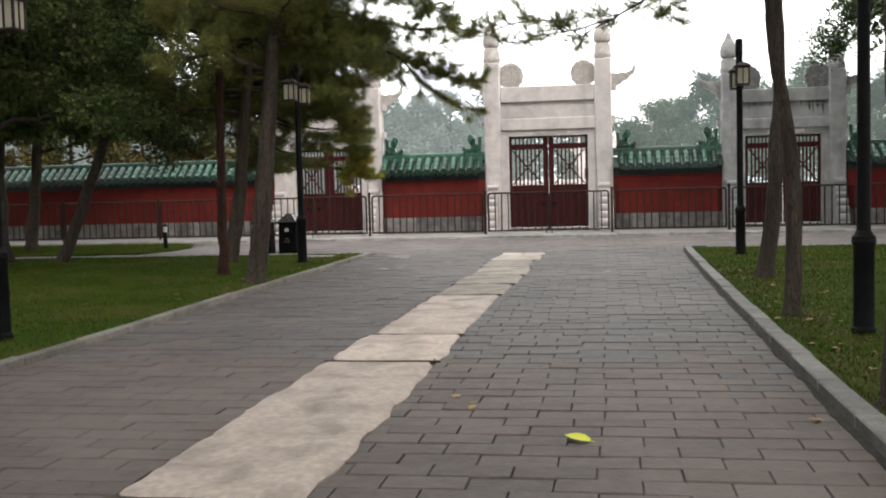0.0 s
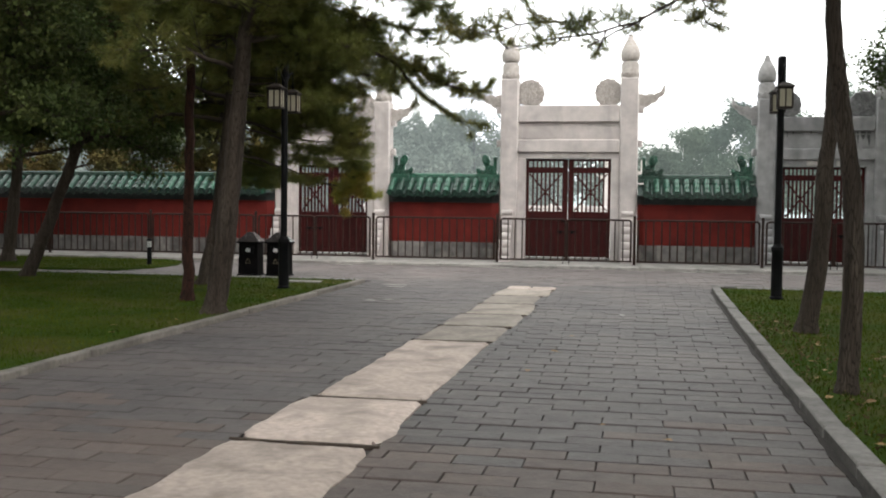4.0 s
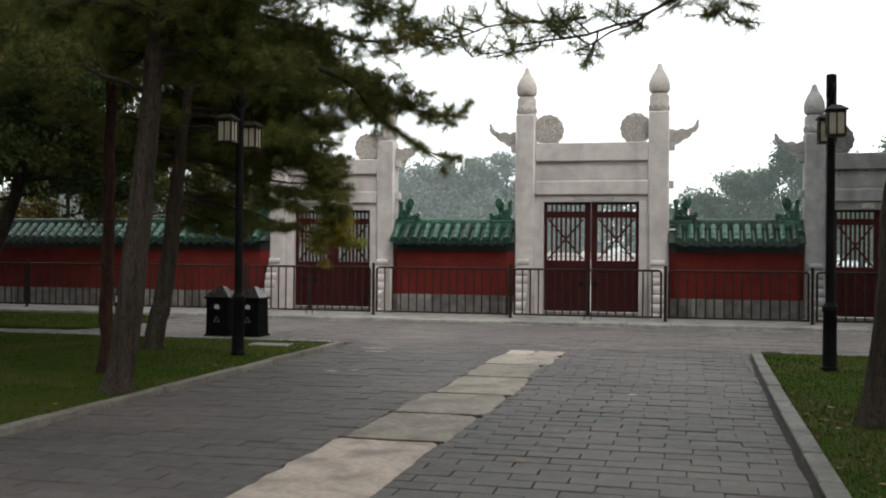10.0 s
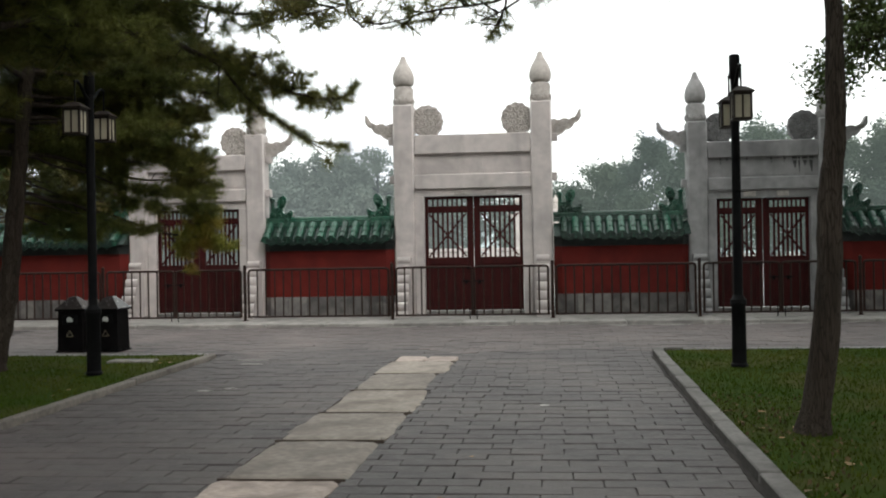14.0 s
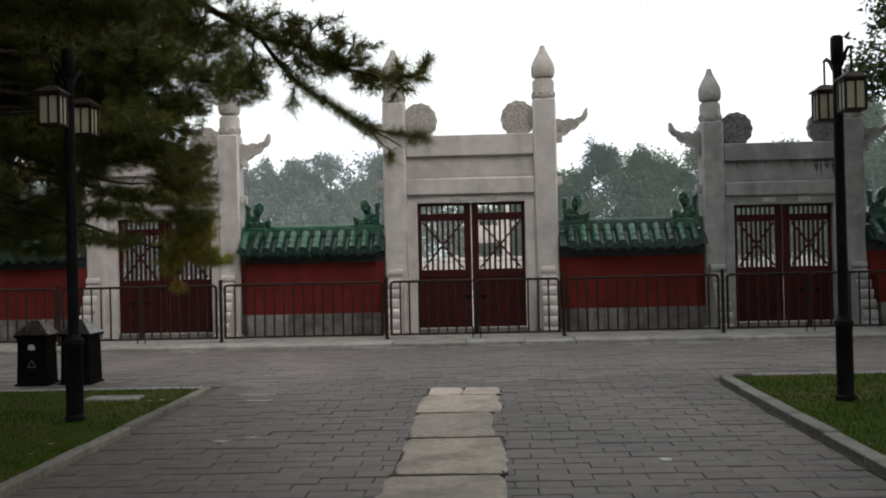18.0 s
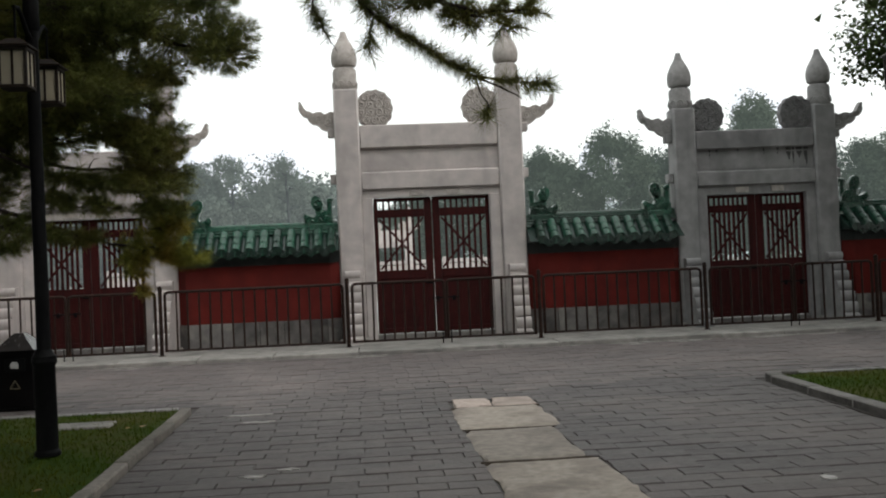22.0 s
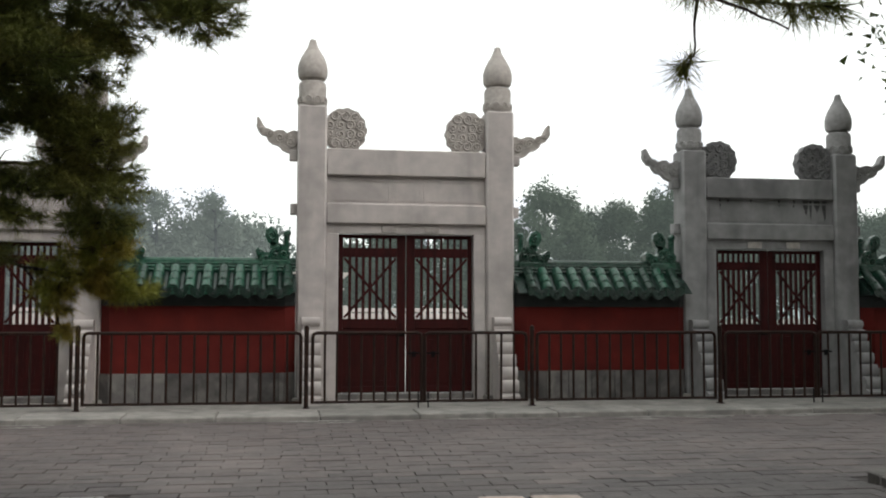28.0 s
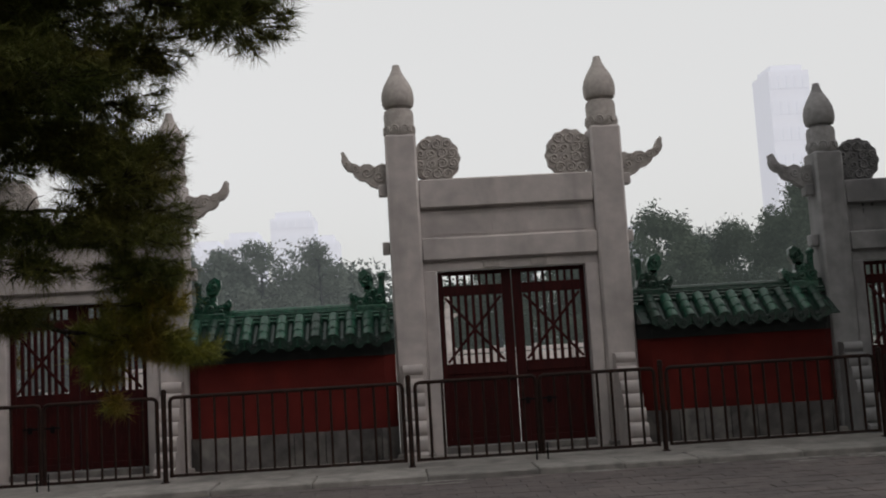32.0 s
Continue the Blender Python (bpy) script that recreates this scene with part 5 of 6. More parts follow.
def clumps(*rows):
    return [(x - OX, y - OY, z - 0.03, *more) for x, y, z, *more in rows]


limbs = [
    # the bough over the path: an upper arm with a finger, a lower arm that hangs, and a short inner twig
    dict(line=rel((-3.02, -14.55, 4.5), (-2.35, -13.9, 4.05), (-1.8, -13.35, 3.55), (-1.45, -13.1, 3.37), (-1.17, -13.05, 3.30), (-0.86, -13.05, 3.14), (-0.55, -13.08, 3.03), (-0.26, -13.1, 3.05)),
         r=0.036, first=0.55, subs=12, len=0.27, twigs=3, twig=0.13,
         pads=clumps((-1.25, -13.0, 3.24, 0.20, 0.2, 0.10, 8), (-0.95, -13.05, 3.17, 0.20, 0.2, 0.10, 9), (-0.62, -13.05, 3.02, 0.18, 0.18, 0.08, 6), (-1.9, -13.3, 3.45, 0.24, 0.2, 0.12, 10), (-1.5, -13.25, 3.50, 0.22, 0.2, 0.11, 8), (-1.0, -13.25, 3.42, 0.24, 0.2, 0.10, 8), (-0.72, -13.25, 3.27, 0.20, 0.2, 0.09, 6))),
    dict(line=rel((-1.47, -13.12, 3.38), (-1.2, -13.12, 3.03), (-0.98, -13.13, 2.87), (-0.76, -13.15, 2.72), (-0.60, -13.22, 2.61), (-0.46, -13.30, 2.53), (-0.35, -13.37, 2.45)),
         r=0.017, subs=0, fine=True, buds=tuple(0.16 + 0.017 * i for i in range(37))),
    dict(line=rel((-1.2, -13.12, 3.03), (-1.22, -13.1, 2.92), (-1.23, -13.1, 2.82)), r=0.006, subs=0, fine=True, buds=(0.4, 0.6, 0.8, 0.95)),
    dict(line=rel((-0.60, -13.22, 2.62), (-0.46, -13.26, 2.58), (-0.31, -13.33, 2.55), (-0.2, -13.39, 2.53)), r=0.008, subs=0, fine=True, buds=(0.25, 0.38, 0.48, 0.58, 0.66, 0.74, 0.82, 0.88, 0.94, 0.99)),
    dict(line=rel((-0.61, -13.22, 2.61), (-0.56, -13.08, 2.54), (-0.485, -12.9, 2.475), (-0.50, -12.83, 2.445)), r=0.007, subs=0, fine=True, buds=(0.9, 0.97, 0.99)),
    dict(line=rel((-1.5, -13.12, 3.40), (-1.57, -13.0, 3.13), (-1.5, -12.86, 2.98), (-1.43, -12.75, 2.88)), r=0.010, subs=0, fine=True, buds=(0.2, 0.3, 0.38, 0.45, 0.5, 0.55, 0.6, 0.66, 0.72)),
    # the spray above it
    dict(line=rel((-2.6, -14.1, 4.15), (-1.9, -13.75, 3.95), (-1.2, -13.6, 3.78), (-0.6, -13.6, 3.78), (-0.35, -13.6, 3.70)), r=0.022, subs=0,
         pads=clumps((-1.75, -13.55, 3.80, 0.24, 0.2, 0.12, 8), (-1.5, -13.55, 3.62, 0.22, 0.2, 0.11, 7), (-1.25, -13.6, 3.78, 0.22, 0.2, 0.11, 9), (-0.98, -13.6, 3.68, 0.20, 0.2, 0.10, 8), (-0.72, -13.6, 3.78, 0.2, 0.2, 0.10, 7), (-0.42, -13.6, 3.68, 0.2, 0.2, 0.09, 7))),
    dict(line=rel((-2.3, -13.8, 4.0), (-2.2, -13.4, 3.75), (-2.12, -13.2, 3.6), (-2.05, -13.1, 3.48)), r=0.014, first=0.4, subs=4, len=0.18, twigs=3, twig=0.1),
    # the dark mass nearer the trunk
    dict(line=rel((-3.1, -14.6, 3.7), (-2.6, -14.1, 3.8), (-2.15, -13.7, 3.85), (-1.8, -13.5, 3.8)), r=0.045, first=0.3, subs=5, len=0.4, twigs=4, twig=0.16,
         pads=clumps((-2.5, -13.9, 3.75, 0.35, 0.3, 0.16, 26), (-2.05, -13.7, 3.86, 0.32, 0.3, 0.15, 24), (-1.7, -13.6, 3.8, 0.25, 0.25, 0.13, 16))),
    dict(line=rel((-3.05, -14.6, 4.2), (-2.3, -14.4, 4.3), (-1.5, -14.2, 4.2), (-0.7, -13.9, 4.0)), r=0.045, first=0.35, subs=6, len=0.45, twigs=4, twig=0.18,
         pads=clumps((-2.2, -14.3, 4.35, 0.4, 0.35, 0.17, 28), (-1.5, -14.2, 4.2, 0.4, 0.35, 0.16, 28), (-0.95, -14.0, 4.0, 0.3, 0.3, 0.13, 20), (-0.6, -13.9, 3.86, 0.25, 0.22, 0.10, 14))),
    dict(line=rel((-3.1, -14.6, 3.5), (-2.6, -14.5, 3.6), (-2.1, -14.4, 3.5), (-1.7, -14.3, 3.42)), r=0.035, first=0.3, subs=4, len=0.35, twigs=4, twig=0.16,
         pads=clumps((-2.35, -14.4, 3.55, 0.36, 0.3, 0.15, 26), (-1.85, -14.3, 3.45, 0.3, 0.28, 0.13, 20))),
    dict(line=rel((-3.1, -14.6, 3.9), (-3.0, -13.9, 4.2), (-2.9, -13.1, 4.2)), r=0.04, first=0.3, subs=8, len=0.6, twigs=5, twig=0.22, pads=clumps((-2.9, -13.4, 4.2, 0.4, 0.4, 0.16, 26))),
    dict(line=rel((-3.1, -14.7, 3.9), (-3.9, -14.8, 4.1), (-4.8, -14.6, 3.9)), r=0.04, first=0.3, subs=9, len=0.6, twigs=5, twig=0.22, pads=clumps((-4.3, -14.7, 4.0, 0.45, 0.4, 0.16, 26))),
    dict(line=rel((-3.15, -14.6, 3.1), (-3.7, -15.0, 3.35), (-4.3, -15.5, 3.3)), r=0.035, first=0.25, subs=9, len=0.6, twigs=5, twig=0.22),
    dict(line=rel((-3.15, -14.6, 3.3), (-3.6, -13.9, 3.7), (-4.2, -13.2, 3.7)), r=0.035, first=0.25, subs=9, len=0.6, twigs=5, twig=0.22),
    dict(line=rel((-3.1, -14.6, 3.6), (-2.7, -15.3, 3.9), (-2.3, -16.0, 4.0)), r=0.035, first=0.25, subs=9, len=0.6, twigs=5, twig=0.22),
]
fill = random.Random(5)
for i in range(11):
    x, y, z = fill.uniform(-3.7, -2.1), fill.uniform(-14.7, -13.6), 3.45 + 0.1 * i
    limbs.append(dict(line=rel((-3.08, -14.6, z + 0.1), (x * 0.6 - 1.23, y * 0.6 - 5.84, z + 0.15), (x, y, z)), r=0.03, subs=0,
                      pads=clumps((x, y, z, 0.45, 0.4, 0.17, 30), (x + 0.35, y + fill.uniform(-0.3, 0.3), z + 0.2, 0.4, 0.38, 0.16, 26), (x - 0.4, y + fill.uniform(-0.3, 0.3), z + 0.1, 0.4, 0.38, 0.16, 26))))
limbs += crown_limbs((0.45, 0.02, 4.7), (0.75, 0.05, 7.2), 9, 2.0, rng, r=0.045, subs=9, len=0.8, twigs=4)
pine(OX, OY, [(0, 0, 0), (0.17, 0, 1.2), (0.28, 0, 2.3), (0.41, 0, 3.6), (0.6, 0.02, 5.2), (0.8, 0.05, 7.4)], 0.15, 0.055, limbs, 31, "leaning pine at the kerb with a low bough over the path", needle=46)

# the pine with yellowing low boughs behind the lamp
OX, OY = -5.60, -10.20
limbs = [
    # the upper bough that reaches furthest to the path
    dict(line=rel((-5.05, -10.2, 4.5), (-4.5, -9.6, 4.3), (-3.8, -9.0, 4.05), (-3.2, -8.8, 3.85), (-2.6, -8.75, 3.72)), r=0.05, first=0.75, subs=2, len=0.2, twigs=3, twig=0.12,
         pads=clumps((-2.70, -8.75, 3.72, 0.32, 0.36, 0.17, 44), (-2.66, -8.72, 3.98, 0.32, 0.36, 0.15, 40), (-3.15, -8.7, 3.92, 0.36, 0.4, 0.17, 38), (-3.6, -8.8, 4.05, 0.4, 0.42, 0.18, 42), (-3.35, -8.6, 3.62, 0.34, 0.36, 0.14, 34), (-4.1, -9.1, 4.15, 0.42, 0.42, 0.2, 42))),
    dict(line=rel((-5.1, -10.1, 4.0), (-4.6, -9.4, 3.85), (-4.1, -8.8, 3.6), (-3.6, -8.5, 3.35)), r=0.045, first=0.8, subs=0,
         pads=clumps((-3.62, -8.5, 3.32, 0.40, 0.4, 0.17, 42), (-4.05, -8.7, 3.55, 0.4, 0.4, 0.17, 40), (-4.5, -9.2, 3.75, 0.42, 0.4, 0.18, 40), (-3.75, -8.4, 3.02, 0.36, 0.36, 0.13, 34))),
    # the bare branch that passes behind the lamp and ends in clumps
    dict(line=rel((-5.25, -10.15, 2.95), (-5.05, -9.3, 2.92), (-4.78, -8.5, 2.75), (-4.37, -8.1, 2.68), (-3.95, -8.25, 2.64), (-3.5, -8.4, 2.6)), r=0.034, first=0.9, subs=0,
         pads=clumps((-3.5, -8.5, 2.78, 0.36, 0.36, 0.13, 44), (-3.5, -8.4, 2.44, 0.38, 0.34, 0.12, 44), (-3.45, -8.4, 3.0, 0.34, 0.34, 0.12, 36), (-3.42, -8.3, 2.6, 0.28, 0.3, 0.11, 26), (-3.5, -8.2, 2.2, 0.32, 0.3, 0.10, 30), (-3.72, -8.3, 2.62, 0.22, 0.25, 0.10, 14))),
    dict(line=rel((-4.25, -8.1, 2.67), (-4.22, -8.0, 2.78), (-4.16, -7.98, 2.80)), r=0.008, subs=0),
    # the lowest branch with yellowing sprays
    dict(line=rel((-5.35, -10.1, 2.4), (-5.1, -9.0, 2.3), (-4.6, -8.2, 2.05), (-4.1, -7.85, 1.86), (-3.6, -7.75, 1.74), (-3.2, -7.7, 1.68)), r=0.03, first=0.75, subs=3, len=0.2, twigs=3, twig=0.12, mat=NEEDLE_OLD,
         pads=clumps((-3.3, -7.72, 1.67, 0.26, 0.22, 0.06, 24), (-3.6, -7.8, 1.80, 0.34, 0.3, 0.09, 36), (-3.52, -7.9, 2.02, 0.32, 0.3, 0.11, 36), (-3.45, -8.0, 2.2, 0.26, 0.26, 0.09, 20), (-3.85, -7.8, 1.66, 0.2, 0.2, 0.08, 12))),
    dict(line=rel((-4.1, -7.85, 1.86), (-3.95, -7.8, 1.66), (-3.85, -7.75, 1.45), (-3.8, -7.7, 1.3)), r=0.010, first=0.3, subs=3, len=0.14, twigs=2, twig=0.1, mat=NEEDLE_OLD),
    dict(line=rel((-4.95, -8.7, 2.22), (-4.65, -8.4, 2.05), (-4.35, -8.2, 1.95)), r=0.014, subs=0, pads=clumps((-4.35, -8.2, 1.94, 0.28, 0.28, 0.09, 20))),
    dict(line=rel((-5.3, -10.1, 2.6), (-5.5, -9.3, 2.55), (-5.4, -8.6, 2.42)), r=0.03, subs=0, pads=clumps((-5.35, -8.7, 2.42, 0.46, 0.4, 0.13, 34), (-4.98, -8.5, 2.5, 0.24, 0.25, 0.1, 12))),
    dict(line=rel((-5.4, -10.1, 2.2), (-5.5, -9.2, 2.05), (-5.25, -8.6, 1.88)), r=0.026, subs=0, pads=clumps((-5.3, -8.6, 1.86, 0.44, 0.36, 0.08, 28), (-5.75, -8.9, 1.95, 0.36, 0.3, 0.09, 20))),
    # the dark crown on the trunk's far and outer sides
    dict(line=rel((-5.1, -10.2, 4.1), (-5.4, -9.4, 4.3), (-5.7, -8.6, 4.2)), r=0.035, first=0.15, subs=10, len=0.7, twigs=6, twig=0.24, pads=clumps((-5.5, -9.0, 4.2, 0.5, 0.45, 0.2, 34))),
    dict(line=rel((-5.2, -10.2, 3.5), (-5.5, -9.3, 3.6), (-5.8, -8.4, 3.4)), r=0.035, first=0.15, subs=9, len=0.7, twigs=6, twig=0.24, pads=clumps((-5.6, -8.9, 3.5, 0.5, 0.45, 0.18, 34), (-4.95, -9.0, 3.35, 0.4, 0.4, 0.16, 28))),
    dict(line=rel((-5.0, -9.9, 4.9), (-4.7, -9.0, 5.0), (-4.2, -8.2, 4.7)), r=0.04, first=0.2, subs=10, len=0.7, twigs=6, twig=0.24, pads=clumps((-4.4, -8.6, 4.7, 0.5, 0.45, 0.2, 34))),
    dict(line=rel((-5.3, -10.2, 3.2), (-6.0, -9.4, 3.3), (-6.9, -8.9, 3.1)), r=0.045, first=0.2, subs=9, len=0.8, twigs=6, twig=0.24, pads=clumps((-6.3, -9.2, 3.2, 0.5, 0.45, 0.18, 34))),
    dict(line=rel((-5.3, -10.2, 2.9), (-6.2, -10.3, 3.0), (-7.2, -10.2, 2.8)), r=0.045, first=0.2, subs=9, len=0.8, twigs=6, twig=0.24),
    dict(line=rel((-5.1, -10.2, 3.9), (-5.0, -11.2, 4.0), (-4.6, -12.2, 3.9)), r=0.045, first=0.2, subs=8, len=0.7, twigs=6, twig=0.24),
    dict(line=rel((-5.1, -10.2, 4.1), (-4.3, -10.7, 4.2), (-3.6, -11.0, 4.1)), r=0.04, first=0.2, subs=8, len=0.6, twigs=6, twig=0.24),
    dict(line=rel((-5.2, -10.2, 3.3), (-5.6, -11.2, 3.4), (-5.9, -12.1, 3.2)), r=0.04, first=0.2, subs=9, len=0.8, twigs=6, twig=0.24),
    dict(line=rel((-5.3, -10.2, 3.0), (-5.9, -9.0, 2.9), (-6.4, -8.0, 2.6)), r=0.04, first=0.2, subs=9, len=0.8, twigs=6, twig=0.24),
]
limbs += [
    dict(line=rel((-5.0, -10.0, 4.9), (-4.3, -9.3, 4.75), (-3.6, -8.8, 4.5), (-2.9, -8.7, 4.25)), r=0.04, subs=0,
         pads=clumps((-2.85, -8.7, 4.28, 0.36, 0.36, 0.15, 34), (-3.2, -8.7, 4.42, 0.4, 0.4, 0.17, 38), (-3.7, -8.8, 4.5, 0.42, 0.4, 0.18, 38), (-4.2, -9.1, 4.6, 0.42, 0.4, 0.18, 36))),
    dict(line=rel((-5.25, -10.1, 3.25), (-5.3, -9.3, 3.2), (-4.9, -8.7, 3.05)), r=0.03, subs=0,
         pads=clumps((-5.4, -8.7, 3.12, 0.42, 0.36, 0.14, 34), (-4.95, -8.6, 3.0, 0.40, 0.36, 0.14, 34), (-4.55, -8.5, 3.1, 0.36, 0.34, 0.13, 28), (-4.0, -8.6, 3.08, 0.34, 0.3, 0.13, 30), (-4.35, -8.6, 2.92, 0.32, 0.3, 0.14, 28), (-3.75, -8.6, 2.95, 0.3, 0.3, 0.12, 24), (-5.05, -8.6, 2.8, 0.22, 0.22, 0.10, 12), (-4.62, -8.5, 2.82, 0.2, 0.22, 0.10, 10))),
    dict(line=rel((-5.4, -10.1, 2.3), (-5.3, -9.2, 2.25), (-4.8, -8.5, 2.05)), r=0.026, subs=0,
         pads=clumps((-5.5, -8.7, 2.12, 0.42, 0.36, 0.14, 34), (-5.05, -8.6, 2.06, 0.40, 0.34, 0.13, 32), (-4.65, -8.5, 1.98, 0.34, 0.3, 0.10, 24), (-5.3, -8.6, 2.3, 0.34, 0.3, 0.10, 20), (-5.1, -8.5, 1.84, 0.3, 0.28, 0.08, 16))),
    dict(line=rel((-5.3, -10.1, 2.9), (-4.9, -9.2, 2.75), (-4.45, -8.6, 2.55), (-4.0, -8.5, 2.45)), r=0.024, subs=0,
         pads=clumps((-4.75, -8.6, 2.72, 0.34, 0.3, 0.11, 24), (-4.35, -8.6, 2.5, 0.34, 0.3, 0.12, 26), (-3.95, -8.5, 2.5, 0.30, 0.3, 0.12, 24), (-4.1, -8.5, 2.25, 0.3, 0.28, 0.10, 20), (-4.55, -8.5, 2.3, 0.30, 0.28, 0.10, 20))),
]
for i in range(30):
    x, y, z = fill.uniform(-5.9, -3.75), fill.uniform(-9.7, -8.5), 3.02 + 0.062 * i
    limbs.append(dict(line=rel((-5.15, -10.1, z + 0.1), (x * 0.6 - 2.06, y * 0.6 - 4.04, z + 0.15), (x, y, z)), r=0.03, subs=0,
                      pads=clumps((x, y, z, 0.48, 0.42, 0.18, 32), (x + 0.4, y + fill.uniform(-0.3, 0.3), z + 0.12, 0.4, 0.4, 0.17, 26), (x - 0.4, y + fill.uniform(-0.3, 0.3), z - 0.08, 0.42, 0.4, 0.16, 26))))
limbs += crown_limbs((0.55, 0, 4.6), (0.8, 0.05, 7.0), 10, 2.0, rng, r=0.045, subs=9, len=0.9, twigs=4)
pine(OX, OY, [(0, 0, 0), (0.22, 0, 1.0), (0.32, 0, 1.9), (0.48, 0, 3.4), (0.64, 0, 4.9), (0.85, 0.05, 7.2)], 0.15, 0.05, limbs, 47, "pine with dark boughs and yellowing low branches beside the lamp", needle=48)

# right-hand pine: its bough reaches across above the path
OX, OY = 3.73, -14.60
limbs = [
    dict(line=rel((3.93, -14.6, 5.0), (3.5, -14.75, 4.6), (2.8, -14.9, 4.1), (2.15, -15.0, 3.78), (1.7, -15.0, 3.52), (1.2, -15.1, 3.28)), r=0.032, first=0.5, subs=7, len=0.45, twigs=4, twig=0.22),
    dict(line=rel((1.75, -15.0, 3.55), (1.1, -15.0, 3.42), (0.6, -15.0, 3.34), (0.25, -15.0, 3.28)), r=0.014, first=0.15, subs=7, len=0.35, twigs=4, twig=0.2),
    dict(line=rel((1.3, -15.0, 3.6), (0.6, -14.9, 3.6), (0.0, -14.8, 3.5), (-0.5, -14.8, 3.42)), r=0.014, first=0.1, subs=9, len=0.35, twigs=4, twig=0.2),
    dict(line=rel((2.4, -15.0, 3.9), (2.5, -15.1, 3.7), (2.5, -15.1, 3.5)), r=0.012, first=0.1, subs=5, len=0.3, twigs=4, twig=0.2),
]
limbs += crown_limbs((0.18, 0, 5.0), (0.3, 0, 7.6), 9, 1.9, rng, r=0.04, subs=8, len=0.7, twigs=4)
pine(OX, OY, [(0, 0, 0), (0.105, 0, 0.7), (0.158, 0, 1.3), (0.163, 0, 1.8), (0.175, 0, 2.0), (0.21, 0, 2.3), (0.225, 0, 2.6), (0.22, 0, 3.3), (0.19, 0, 4.6), (0.3, 0, 7.8)], 0.115, 0.055, limbs, 53, "leaning pine on the lawn with a thin bough across the path", needle=34, dense=1.25)

OX, OY = 3.42, -18.60
limbs = crown_limbs((-0.35, 0, 4.8), (-0.45, 0, 7.4), 9, 1.8, rng, r=0.04, subs=8, len=0.7, twigs=4)
pine(OX, OY, [(-0.012, 0, 0), (0.004, 0, 0.42), (0.01, 0, 0.9), (0.008, 0, 1.2), (-0.016, 0, 1.6), (-0.047, 0, 1.83), (-0.088, 0, 2.08), (-0.13, 0, 2.37), (-0.17, 0, 2.66), (-0.2, 0, 3.1), (-0.3, 0, 4.4), (-0.45, 0, 7.6)], 0.08, 0.055, limbs, 59, "slim pine trunk near the kerb on the lawn", needle=26, dense=1.2)
OX, OY = 3.31, -22.70
limbs = crown_limbs((0.3, 0, 4.8), (0.45, 0, 7.4), 9, 2.0, rng, r=0.04, subs=8, len=0.7, twigs=4)
pine(OX, OY, [(0, 0, 0), (0.005, 0, 0.25), (0.033, 0, 0.63), (0.04, 0, 1.0), (0.038, 0, 1.35), (0.012, 0, 1.7), (-0.01, 0, 2.0), (-0.02, 0, 2.25), (0.05, 0, 3.6), (0.4, 0, 7.6)], 0.122, 0.07, limbs, 61, "rough-barked pine trunk beside the kerb", needle=26, dense=1.2)

# thin reddish trunk and leaning leafy trees on the left lawn
limbs = crown_limbs((0.0, 0, 3.7), (0.05, 0, 6.6), 15, 1.6, rng, r=0.03, subs=12, len=0.8, twigs=5)
leafy(-4.58, -13.10, [(0, 0, 0), (0.03, 0, 1.9), (0.05, 0, 3.9), (0.05, 0, 6.8)], 0.085, 0.04, limbs, 71, "slim reddish straight trunk beside the leaning pine", bark=BARK_RED)
limbs = [dict(line=[(1.1, 0, 2.6), (1.6, 0.5, 2.7), (2.1, 1.1, 2.35)], r=0.04, subs=12, len=0.7, twigs=6)]
limbs += crown_limbs((1.0, 0, 2.6), (1.9, 0.1, 6.2), 15, 2.3, rng, r=0.05, subs=13, len=0.9, twigs=6)
leafy(-9.5, -9.5, [(0, 0, 0), (0.45, 0, 1.0), (1.15, 0, 2.7), (1.4, 0, 3.4), (1.9, 0.1, 6.4)], 0.13, 0.05, limbs, 73, "leaning dark tree with a low leafy crown on the lawn", per=12, size=0.09)
limbs = crown_limbs((0.3, 0, 2.5), (0.8, 0.1, 7.2), 18, 3.4, rng, r=0.05, subs=11, len=0.9, twigs=6)
leafy(-12.8, -5.2, [(0, 0, 0), (0.25, 0, 2.2), (0.65, 0, 5.5), (0.8, 0.1, 6.8)], 0.15, 0.06, limbs, 79, "dark tree with a wide leafy crown on the lawn island", per=9, size=0.12)
limbs = crown_limbs((0.6, 0, 2.5), (1.2, 0.1, 7.0), 17, 3.2, rng, r=0.05, subs=11, len=0.9, twigs=6)
leafy(-15.6, -6.2, [(0, 0, 0), (0.5, 0, 1.8), (0.9, 0, 4.0), (1.2, 0.1, 6.4)], 0.14, 0.06, limbs, 83, "leaning tree with a wide leafy crown on the lawn island", per=9, size=0.12)
limbs = crown_limbs((0.1, 0, 2.5), (0.3, 0.1, 6.6), 15, 2.5, rng, r=0.05, subs=13, len=0.9, twigs=6)
leafy(-8.6, -13.2, [(0, 0, 0), (0.05, 0, 2.0), (0.2, 0, 4.5), (0.3, 0.1, 6.8)], 0.13, 0.06, limbs, 89, "dark tree with a leafy crown on the lawn", per=12, size=0.09)
